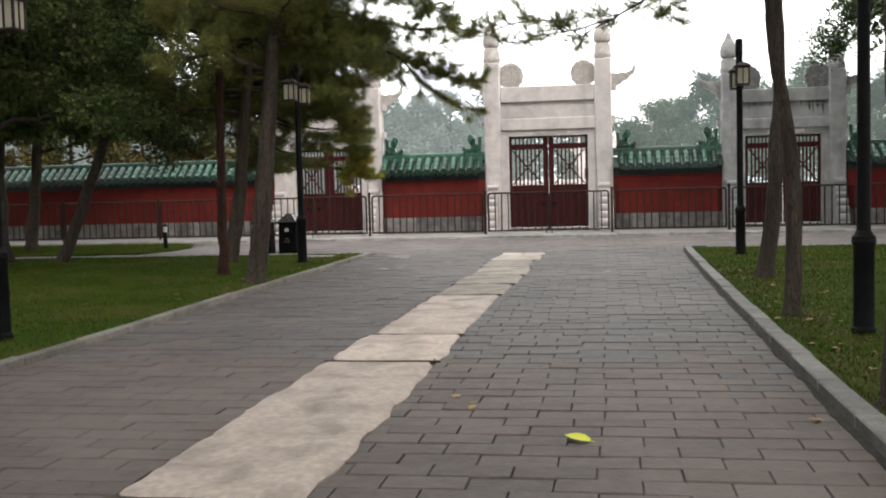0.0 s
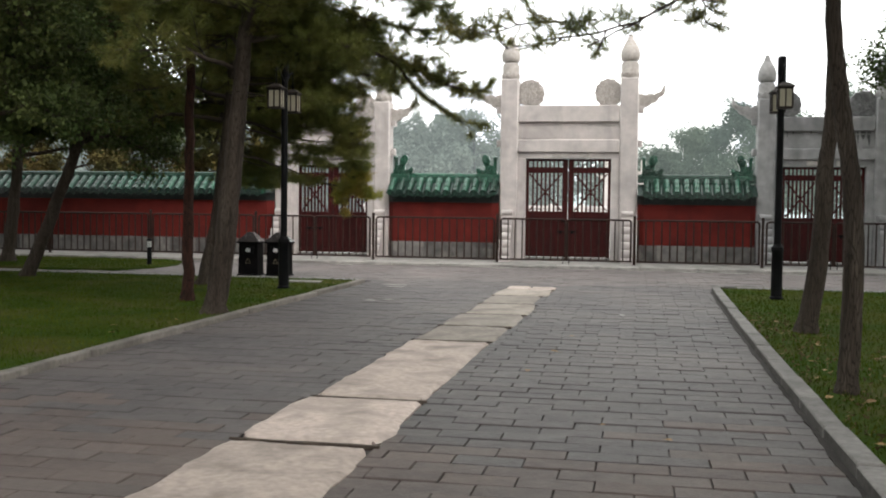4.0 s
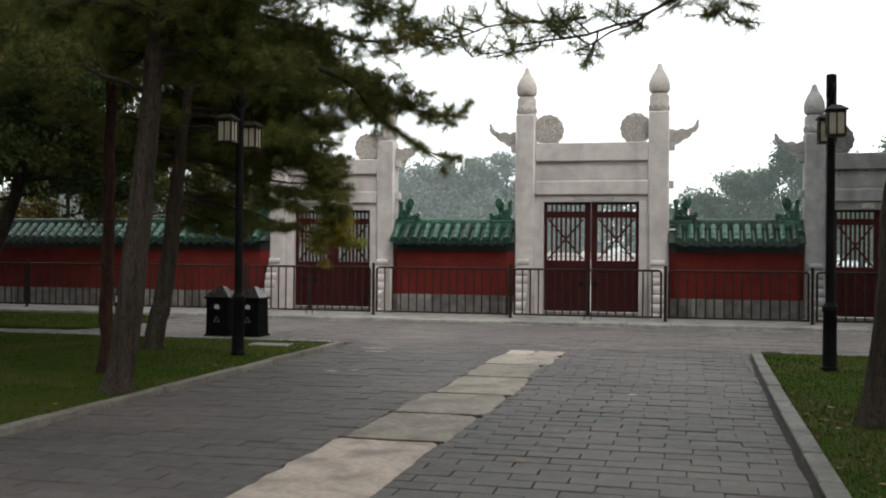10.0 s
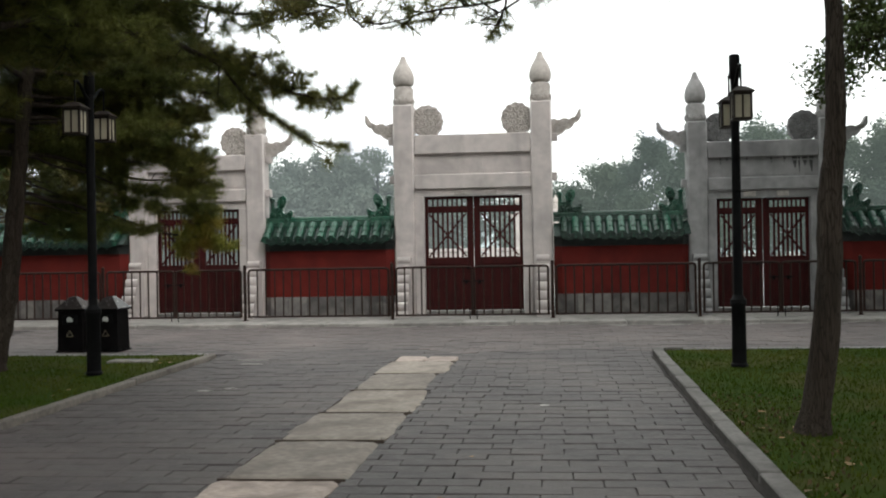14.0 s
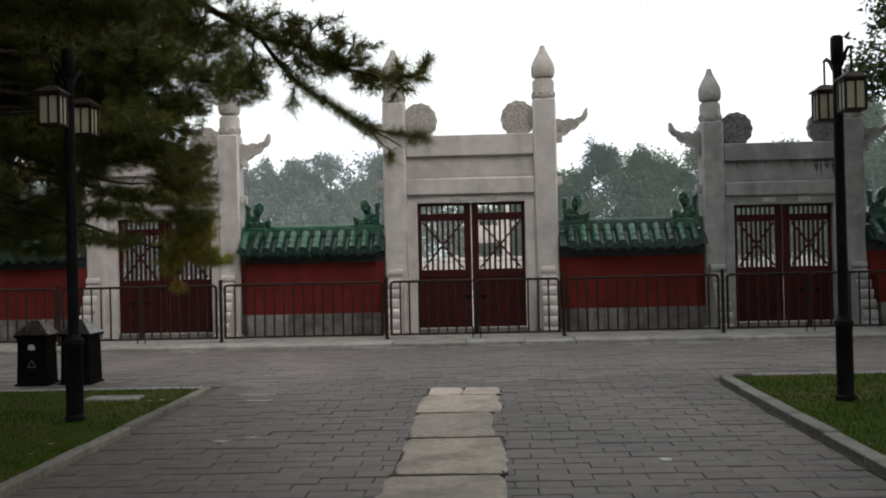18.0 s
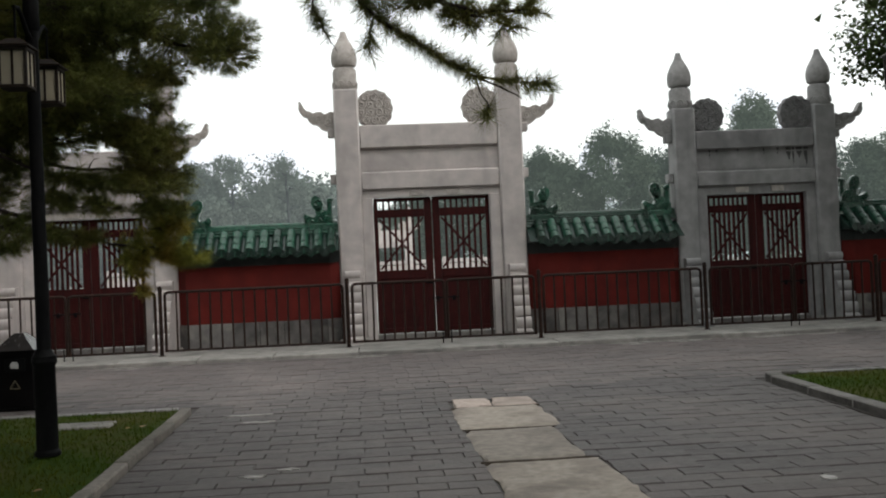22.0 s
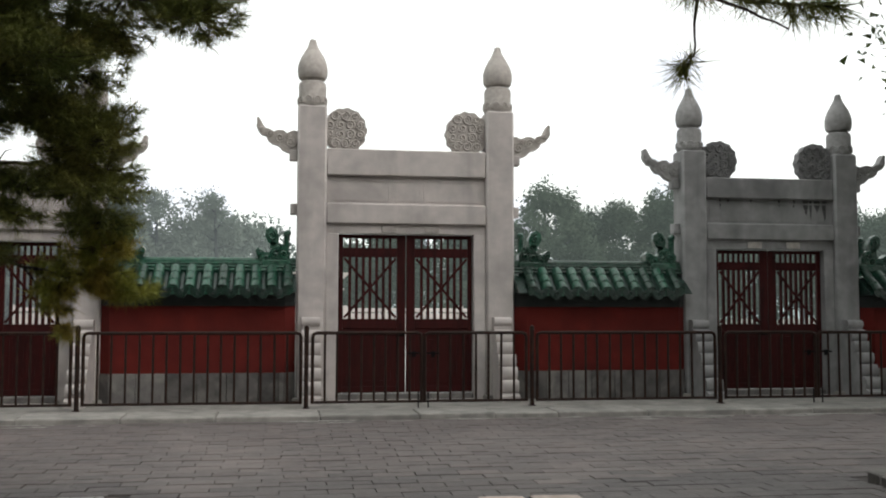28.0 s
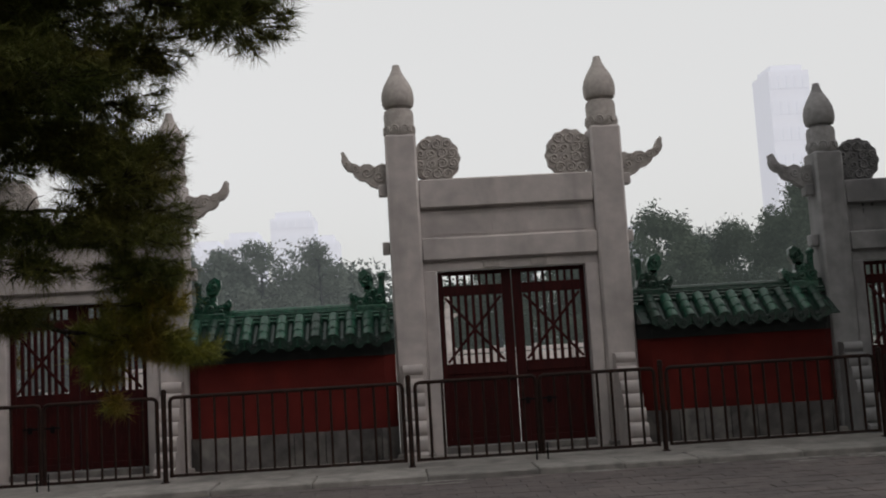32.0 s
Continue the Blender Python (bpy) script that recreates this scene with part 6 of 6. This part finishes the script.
for k, (x, y, tall, reach) in enumerate(((-11.6, -8.6, 6.6, 2.6), (-14.2, -9.6, 7.0, 2.9), (-10.6, -12.0, 6.4, 2.3), (-18.0, -5.0, 7.2, 3.2), (-21.5, -6.0, 7.4, 3.2), (-18.5, -9.5, 7.4, 3.2))):
    limbs = crown_limbs((0.1, 0, 2.5), (0.3, 0.1, tall), 16, reach, rng, r=0.05, subs=10, len=0.95, twigs=6)
    leafy(x, y, [(0, 0, 0), (0.1, 0, 2.2), (0.2, 0, tall * 0.6), (0.3, 0.1, tall)], 0.12, 0.05, limbs, 120 + k, "dark leafy tree among others on the lawn", per=7, size=0.14)
limbs = [dict(line=[(0, 0, 5.0), (-1.6, 0.1, 5.4), (-2.7, 0.2, 5.0), (-3.2, 0.2, 4.4)], r=0.05, first=0.5, subs=12, len=0.6, twigs=5, droop=0.2)]
limbs += crown_limbs((0, 0, 5.0), (0.2, 0, 8.4), 14, 3.3, rng, r=0.05, subs=13, len=1.1, twigs=6)
leafy(9.85, -4.2, [(0, 0, 0), (0.02, 0, 2.5), (0.05, 0, 5.2), (0.2, 0, 8.2)], 0.16, 0.06, limbs, 97, "leafy tree before the wall with a bough hanging towards the gate", per=13, size=0.10)


# Added trees, mostly out of view, that hold sky light off paving and gates.
def shade_tree(x, y, tall, reach, seed, per=6, size=0.42):
    rng = random.Random(seed)
    limbs = crown_limbs((0, 0, tall * 0.42), (0.2, 0, tall * 0.95), 15, reach, rng, r=0.07, subs=8, len=reach * 0.42, twigs=5, twig=reach * 0.14)
    return leafy(x, y, [(0, 0, 0), (0.1, 0, tall * 0.45), (0.2, 0, tall)], 0.24, 0.06, limbs, seed, "tall tree with a wide dark crown, added to shade the place", per=per, size=size, spread=0.30, dense=1.0, far=True)


SEEN = ((9.2, -12.5), (10.4, -8.6), (12.6, -3.6), (13.1, -1.7), (11.4, -6.6), (8.6, -18), (-11, -9.4), (-14.6, -4.9))  # crowns that come into view: finer leaves
for k, (x, y, tall, reach) in enumerate(((9.2, -12.5, 13, 4.2), (8.6, -18, 13, 4.2), (10.4, -8.6, 10, 3.2), (9, -23.5, 14, 4.4), (4.6, -28, 14, 4.6), (-4.8, -27.5, 14, 4.6), (-8.6, -19.2, 13, 4.2), (-8.2, -24, 14, 4.4),
                                          (5, -34, 15, 5), (-5, -34, 15, 5), (-12, -15, 13, 4), (0.5, -41, 16, 5.5), (12.6, -3.6, 11, 3.9), (13.1, -1.7, 10, 3.2), (11.4, -6.6, 11, 3.6), (16, -5.5, 11, 4), (-17, -13, 13, 4.2), (11, -31, 15, 5), (-11, -31, 15, 5), (15, -13, 14, 4.6), (15, -21, 14, 4.6), (-15, -21, 14, 4.6), (10, -40, 16, 5.5), (-9, -41, 16, 5.5), (-11, -9.4, 11.5, 4.2), (-14.6, -4.9, 11.5, 4.2), (-19, -7, 12, 4.4), (-24, -6, 12, 4.4))):
    shade_tree(x, y, tall, reach, 500 + k, *((26, 0.16) if (x, y) in SEEN else ()))


# olive trees just behind the west wall
for k, (x, y, tall) in enumerate(((-11.2, 5.2, 4.6), (-14.4, 4.4, 5.2), (-18.0, 6.0, 5.6), (-22.0, 4.8, 5.4), (-26.5, 6.0, 5.8))):
    limbs = crown_limbs((0, 0, 1.6), (0.1, 0, tall), 13, 2.2, rng, r=0.05, subs=9, len=0.8, twigs=5)
    leafy(x, y, [(0, 0, 0), (0.1, 0, 1.8), (0.1, 0, tall)], 0.11, 0.04, limbs, 160 + k, "olive-brown autumn tree behind the red wall", per=8, size=0.12, material=AUTUMN)


# ---- woods, terrace and distance behind the gates ----
def far_tree(x, y, tall, wide, seed, per=15, size=0.22, conifer=False, mat=FARLEAF):
    rng = random.Random(seed)
    limbs = []
    n = 13
    for i in range(n):
        k = i / (n - 1)
        z = tall * (0.14 + 0.80 * k)
        r = wide * ((1.05 - k) if conifer else (0.55 + 0.75 * math.sin(math.pi * min(k * 0.95 + 0.12, 1)))) * rng.uniform(0.7, 1.1)
        ang = 2.4 * i + rng.uniform(-0.5, 0.5)
        d = Vector((math.cos(ang), math.sin(ang), 0)) * r
        limbs.append(dict(line=[(0, 0, z - 0.3), (d.x * 0.5, d.y * 0.5, z), (d.x, d.y, z + rng.uniform(-0.1, 0.35) * r)], r=0.07, subs=6, len=wide * 0.7, twigs=4, twig=wide * 0.32))
    limbs.append(dict(line=[(0, 0, tall * 0.8), (0, 0, tall * 0.95), (0.1, 0, tall)], r=0.05, subs=6, len=wide * 0.4, twigs=4, twig=wide * 0.25))
    return leafy(x, y, [(0, 0, 0), (0.1, 0, tall * 0.5), (0, 0, tall * 0.95)], 0.16, 0.04, limbs, seed, "haze-tinted green tree in the woods behind the wall", per=per, size=size,
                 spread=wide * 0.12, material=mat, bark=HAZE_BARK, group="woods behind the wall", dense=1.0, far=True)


rng = random.Random(77)
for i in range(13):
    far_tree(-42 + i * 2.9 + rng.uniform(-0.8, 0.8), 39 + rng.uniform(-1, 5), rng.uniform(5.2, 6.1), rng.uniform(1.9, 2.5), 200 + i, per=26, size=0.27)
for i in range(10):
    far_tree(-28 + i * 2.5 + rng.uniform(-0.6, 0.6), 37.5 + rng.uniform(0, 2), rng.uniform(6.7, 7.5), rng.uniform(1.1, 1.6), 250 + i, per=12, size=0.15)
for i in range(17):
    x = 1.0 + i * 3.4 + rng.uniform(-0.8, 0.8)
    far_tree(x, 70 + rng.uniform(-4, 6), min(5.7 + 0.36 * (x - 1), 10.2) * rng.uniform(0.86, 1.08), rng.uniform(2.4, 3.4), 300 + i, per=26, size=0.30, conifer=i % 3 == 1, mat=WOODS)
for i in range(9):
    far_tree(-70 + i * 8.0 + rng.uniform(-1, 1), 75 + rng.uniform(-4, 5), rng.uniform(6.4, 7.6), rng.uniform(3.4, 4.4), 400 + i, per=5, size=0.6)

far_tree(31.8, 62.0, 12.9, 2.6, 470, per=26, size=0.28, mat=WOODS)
far_gate = stone_gate(0.0, BIG, "pale marble gate standing open beyond the altar terrace")
far_gate.matrix_basis = pose(0.75, 62, 0)
terrace = thing("altar_terrace", "pale marble terrace with a balustrade beyond the gates", "terrace", m=pose(-2, 27, 0.06) @ Matrix.Diagonal((1, 1, 1.22, 1)))
part("terrace_wall", Shape().box(-11, 11, 0, 8, 0, 0.72, 0.03), STONE, terrace)
part("terrace_rail", Shape().box(-11, 11, 0.1, 0.3, 1.13, 1.27, 0.03), STONE, terrace)
post = Shape().box(-0.1, 0.1, 0.08, 0.32, 0.72, 1.36, 0.02).mesh("baluster_post")
panel = Shape().box(-0.72, 0.72, 0.14, 0.26, 0.72, 1.09, 0.02).mesh("baluster_panel")
for me in (post, panel):
    me.materials.append(STONE)
for i in range(13):
    for me, nm, off in ((post, "baluster_post", 0.0), (panel, "baluster_panel", 0.84)):
        ob = new(nm, me)
        ob.parent = terrace
        ob.matrix_basis = pose(-10.8 + 1.68 * i + off, 0, 0)


def tower(x, y, w, d, h, floors, cols):
    t = thing("tower_block", "pale tower block fading into the haze", "building", "towers in the haze", m=pose(x, y, 0))
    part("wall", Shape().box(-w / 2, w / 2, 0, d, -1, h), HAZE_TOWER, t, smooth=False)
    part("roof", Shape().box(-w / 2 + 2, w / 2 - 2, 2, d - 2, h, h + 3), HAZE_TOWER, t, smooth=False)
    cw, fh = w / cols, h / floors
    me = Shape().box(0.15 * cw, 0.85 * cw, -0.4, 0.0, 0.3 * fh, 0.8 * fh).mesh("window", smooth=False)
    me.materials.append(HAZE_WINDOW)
    for f in range(floors):
        for c in range(cols):
            ob = new("window", me)
            ob.parent = t
            ob.matrix_basis = pose(-w / 2 + cw * c, 0, fh * f)


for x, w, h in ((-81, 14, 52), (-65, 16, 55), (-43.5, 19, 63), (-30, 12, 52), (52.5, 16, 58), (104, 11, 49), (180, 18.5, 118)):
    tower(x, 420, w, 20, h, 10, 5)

# wooded rise far behind
s = Shape()
nx, ny = 70, 8
for j in range(ny + 1):
    for i in range(nx + 1):
        u, w = i / nx, j / ny
        x = -260 + 520 * u
        prof = 9 + 10 * math.exp(-((x - 110) / 70) ** 2) + 5 * math.exp(-((x + 150) / 60) ** 2)
        z = prof * math.sin(w * math.pi / 2) + 1.6 * noise.noise((x * 0.12, w * 5, 3)) * w
        s.v.append((x, 190 + 60 * w, z - 0.5))
s.f += [(j * (nx + 1) + i, j * (nx + 1) + i + 1, (j + 1) * (nx + 1) + i + 1, (j + 1) * (nx + 1) + i) for j in range(ny) for i in range(nx)]
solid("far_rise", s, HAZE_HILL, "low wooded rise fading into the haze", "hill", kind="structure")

# ---- fallen leaves ----
leaf_ring = [(0.0, -0.05), (0.028, -0.04), (0.05, -0.01), (0.048, 0.025), (0.03, 0.05), (0.008, 0.062), (0.0, 0.075), (-0.01, 0.06), (-0.03, 0.045), (-0.046, 0.02), (-0.045, -0.015), (-0.025, -0.04)]
s = Shape()
s.v = [(0, 0, 0.004)] + [(x_ * 1.0, y_, 0.006 + 0.010 * abs(x_) / 0.05) for x_, y_ in leaf_ring]
s.f = [(0, i, i % 12 + 1) for i in range(1, 13)]
s.tube([(0, -0.05, 0.008), (0.005, -0.085, 0.004)], 0.002, 4)
leaf = solid("fallen_leaf", s, YELLOW, "single bright yellow leaf lying on the bricks", "leaf")
leaf.matrix_basis = pose(1.48, -23.42, 0.004, 10, 0, 78) @ Matrix.Diagonal((1.35, 1.2, 1.0, 1))
brown = leaf.data.copy()
brown.materials.clear()
brown.materials.append(FALLEN)
rng = random.Random(8)
spots = [(rng.uniform(0.6, 2.8), rng.uniform(-25, -15), 0.004) for _ in range(9)] + [(line_right(y_) + 0.2 + abs(rng.gauss(0, 0.6)), y_, 0.055) for y_ in [rng.uniform(-25, -13) for _ in range(46)]] + \
        [(-3.4 - abs(rng.gauss(0, 1.2)), rng.uniform(-22, -9), 0.055) for _ in range(12)]
for x_, y_, z_ in spots:
    ob = tagged(new("fallen_leaf", brown), "small dry brown leaf lying on the ground", "leaf", "fallen leaves")
    k = rng.uniform(0.35, 0.75)
    ob.matrix_basis = pose(x_, y_, z_, rng.uniform(-12, 12), rng.uniform(-12, 12), rng.uniform(0, 360)) @ Matrix.Diagonal((k, k, k, 1))

# dry litter between the blades beside the kerb
g = np.random.default_rng(31)
n = 900
ly = g.uniform(-26, -12.5, n)
lx = 3.16 + np.abs(g.normal(0, 0.55, n))
ang, ln, wd = g.uniform(0, 6.28, n), g.uniform(0.010, 0.026, n), g.uniform(0.005, 0.012, n)
co = np.zeros((n, 4, 3))
for k, (u, w) in enumerate(((-1, 0), (0, -1), (1, 0), (0, 1))):
    co[:, k, 0] = lx + u * ln * np.cos(ang) - w * wd * np.sin(ang)
    co[:, k, 1] = ly + u * ln * np.sin(ang) + w * wd * np.cos(ang)
    co[:, k, 2] = 0.070 + g.uniform(-0.022, 0.018, n) + g.uniform(-0.008, 0.008, n)
tagged(part("leaf_litter", cloud_mesh("leaf_litter", co), LITTER, lawn_r, "scattered dry leaf litter"), kind="stuff")

paving = tagged(new("pavement"), "grey brick paving laid in running bond", "paving", kind="structure")
# pale lime smears on the bricks along the ledge
rng = random.Random(41)
dusty_spots = [(-2.58, -8.64, 0.26, 0.05), (-2.42, -9.15, 0.18, 0.06), (-2.2, -11.78, 0.10, 0.06), (-1.95, -11.6, 0.08, 0.05), (1.62, -12.9, 0.07, 0.06)]
for cx, cy, rx, ry in dusty_spots + [(rng.uniform(-7, 8), -2.43 - abs(rng.gauss(0, 0.22)), rng.uniform(0.12, 0.40), rng.uniform(0.012, 0.035)) for _ in range(34)]:
    ring = [(cx + rx * math.cos(q) * rng.uniform(0.5, 1.2), cy + ry * math.sin(q) * rng.uniform(0.4, 1.3)) for q in np.linspace(0, 2 * math.pi, 15)[:-1]]
    tagged(part("lime_smear", Shape().prism(ring, -0.004, 0.0045, axis=2), LIME, paving, "pale dried lime smear", smooth=False))

# dark silt washed against the foot of the east kerb
for k in range(17):
    y0, y1 = -8.4 - k * 1.22, -8.4 - (k + 1) * 1.22
    ring = [(line_right(y0) + 0.004, y0), (line_right(y1) + 0.004, y1)]
    for j in range(13):
        y_ = y1 + (y0 - y1) * j / 12
        ring.append((line_right(y_) - 0.03 - 0.03 * abs(noise.noise((y_ * 1.3, 2.0, 0.5))) - 0.015 * noise.noise((y_ * 7.0, 5.0, 0.5)), y_))
    part("silt", Shape().prism(ring, -0.006, 0.0042, axis=2), SILT, paving, "dark silt along the kerb", smooth=False)

# ---- bricks of the pavement ----
BL, BW, GX, GY = 0.402, 0.207, 0.0080, 0.0068
rng = random.Random(17)
one = Shape().add([(sx * (BL / 2 - GX / 2 - k * 0.4), sy * (BW / 2 - GY / 2 - k), z) for k, z in ((0, -0.05), (0, -0.007), (0.006, 0)) for sx, sy in ((-1, -1), (1, -1), (1, 1), (-1, 1))],
                  [(i * 4 + k, i * 4 + (k + 1) % 4, i * 4 + 4 + (k + 1) % 4, i * 4 + 4 + k) for i in (0, 1) for k in range(4)] + [(8, 9, 10, 11)]).mesh("brick", smooth=False)
one.materials.append(BRICK)
two = one.copy()
two.materials.clear()
two.materials.append(BROWN_BRICK)
RESTS = {"grey": ([], []), "earthy": ([], []), "dusty": ([], [])}
near = 0


def brick_rest(x0, x1, y0, y1, z, look_of):
    rest_v, rest_f = RESTS[look_of]
    k = len(rest_v)
    for e, zz_ in ((0, -0.03), (0, z - 0.007), (0.006, z)):
        rest_v.extend([(x0 + e * 0.4, y0 + e, zz_), (x1 - e * 0.4, y0 + e, zz_), (x1 - e * 0.4, y1 - e, zz_), (x0 + e * 0.4, y1 - e, zz_)])
    rest_f.extend([(k + i * 4 + q, k + i * 4 + (q + 1) % 4, k + i * 4 + 4 + (q + 1) % 4, k + i * 4 + 4 + q) for i in (0, 1) for q in range(4)] + [(k + 8, k + 9, k + 10, k + 11)])


row = 0
y = -2.405
while y > -36:
    ya, yb = y - BW, y
    ym = (ya + yb) / 2
    if ym > -7.85:
        lo, hi = -24.0, 24.0
    else:
        lo, hi = line_left(ym) + 0.004, line_right(ym) - 0.004
    shift = (row % 2) * BL / 2 + rng.uniform(-0.03, 0.03)
    n0 = math.floor((lo - shift) / BL) - 1
    n1 = math.ceil((hi - shift) / BL) + 1
    for i in range(n0, n1):
        a, b = i * BL + shift, (i + 1) * BL + shift
        a, b = max(a, lo), min(b, hi)
        if b - a < 0.03:
            continue
        pieces = [(a, b)]
        if -36.4 < ym < -8.34:
            w0, w1 = next(w for w, ys in zip(STRIP_X, STRIP_Y[1:]) if ym >= ys)
            pieces = [(a, min(b, w0 + 0.01)), (max(a, w1 - 0.01), b)]
        for p, q in pieces:
            if q - p < 0.03:
                continue
            if -7.85 < ym and -30 < p and q < -8.7 and -6.95 < ym < -2.7:
                continue
            z = rng.uniform(-0.008, 0.002)
            patch = 0.45 * noise.noise((p * 0.9, ym * 0.9, 3.0))
            brown = rng.random() * 0.5 + 0.25 < (-19.0 - ym) / 3.6 + patch
            dusty = rng.random() * 0.5 + 0.25 < (ym + 8.6) / 2.4 + patch
            if near < 300 and abs(q - p - BL) < 1e-6 and -25.2 < ym < -18.6 and 0.4 < p < 3:
                ob = new("brick", two if brown else one)
                ob.parent = paving
                ob.matrix_basis = pose((p + q) / 2, ym, z, rng.uniform(-0.5, 0.5), rng.uniform(-0.35, 0.35), rng.uniform(-0.25, 0.25))
                near += 1
            else:
                brick_rest(p + GX / 2, q - GX / 2, ya + GY / 2 + rng.uniform(-0.003, 0.003), yb - GY / 2 + rng.uniform(-0.003, 0.003), z, "earthy" if brown else "dusty" if dusty else "grey")
    y -= BW
    row += 1
for look_of, (rest_v, rest_f) in RESTS.items():
    me = bpy.data.meshes.new("bricks")
    me.from_pydata(rest_v, [], rest_f)
    tagged(part("bricks", me, {"grey": BRICKS, "earthy": BROWN_BRICKS, "dusty": DUSTY_BRICKS}[look_of], paving), kind="stuff")
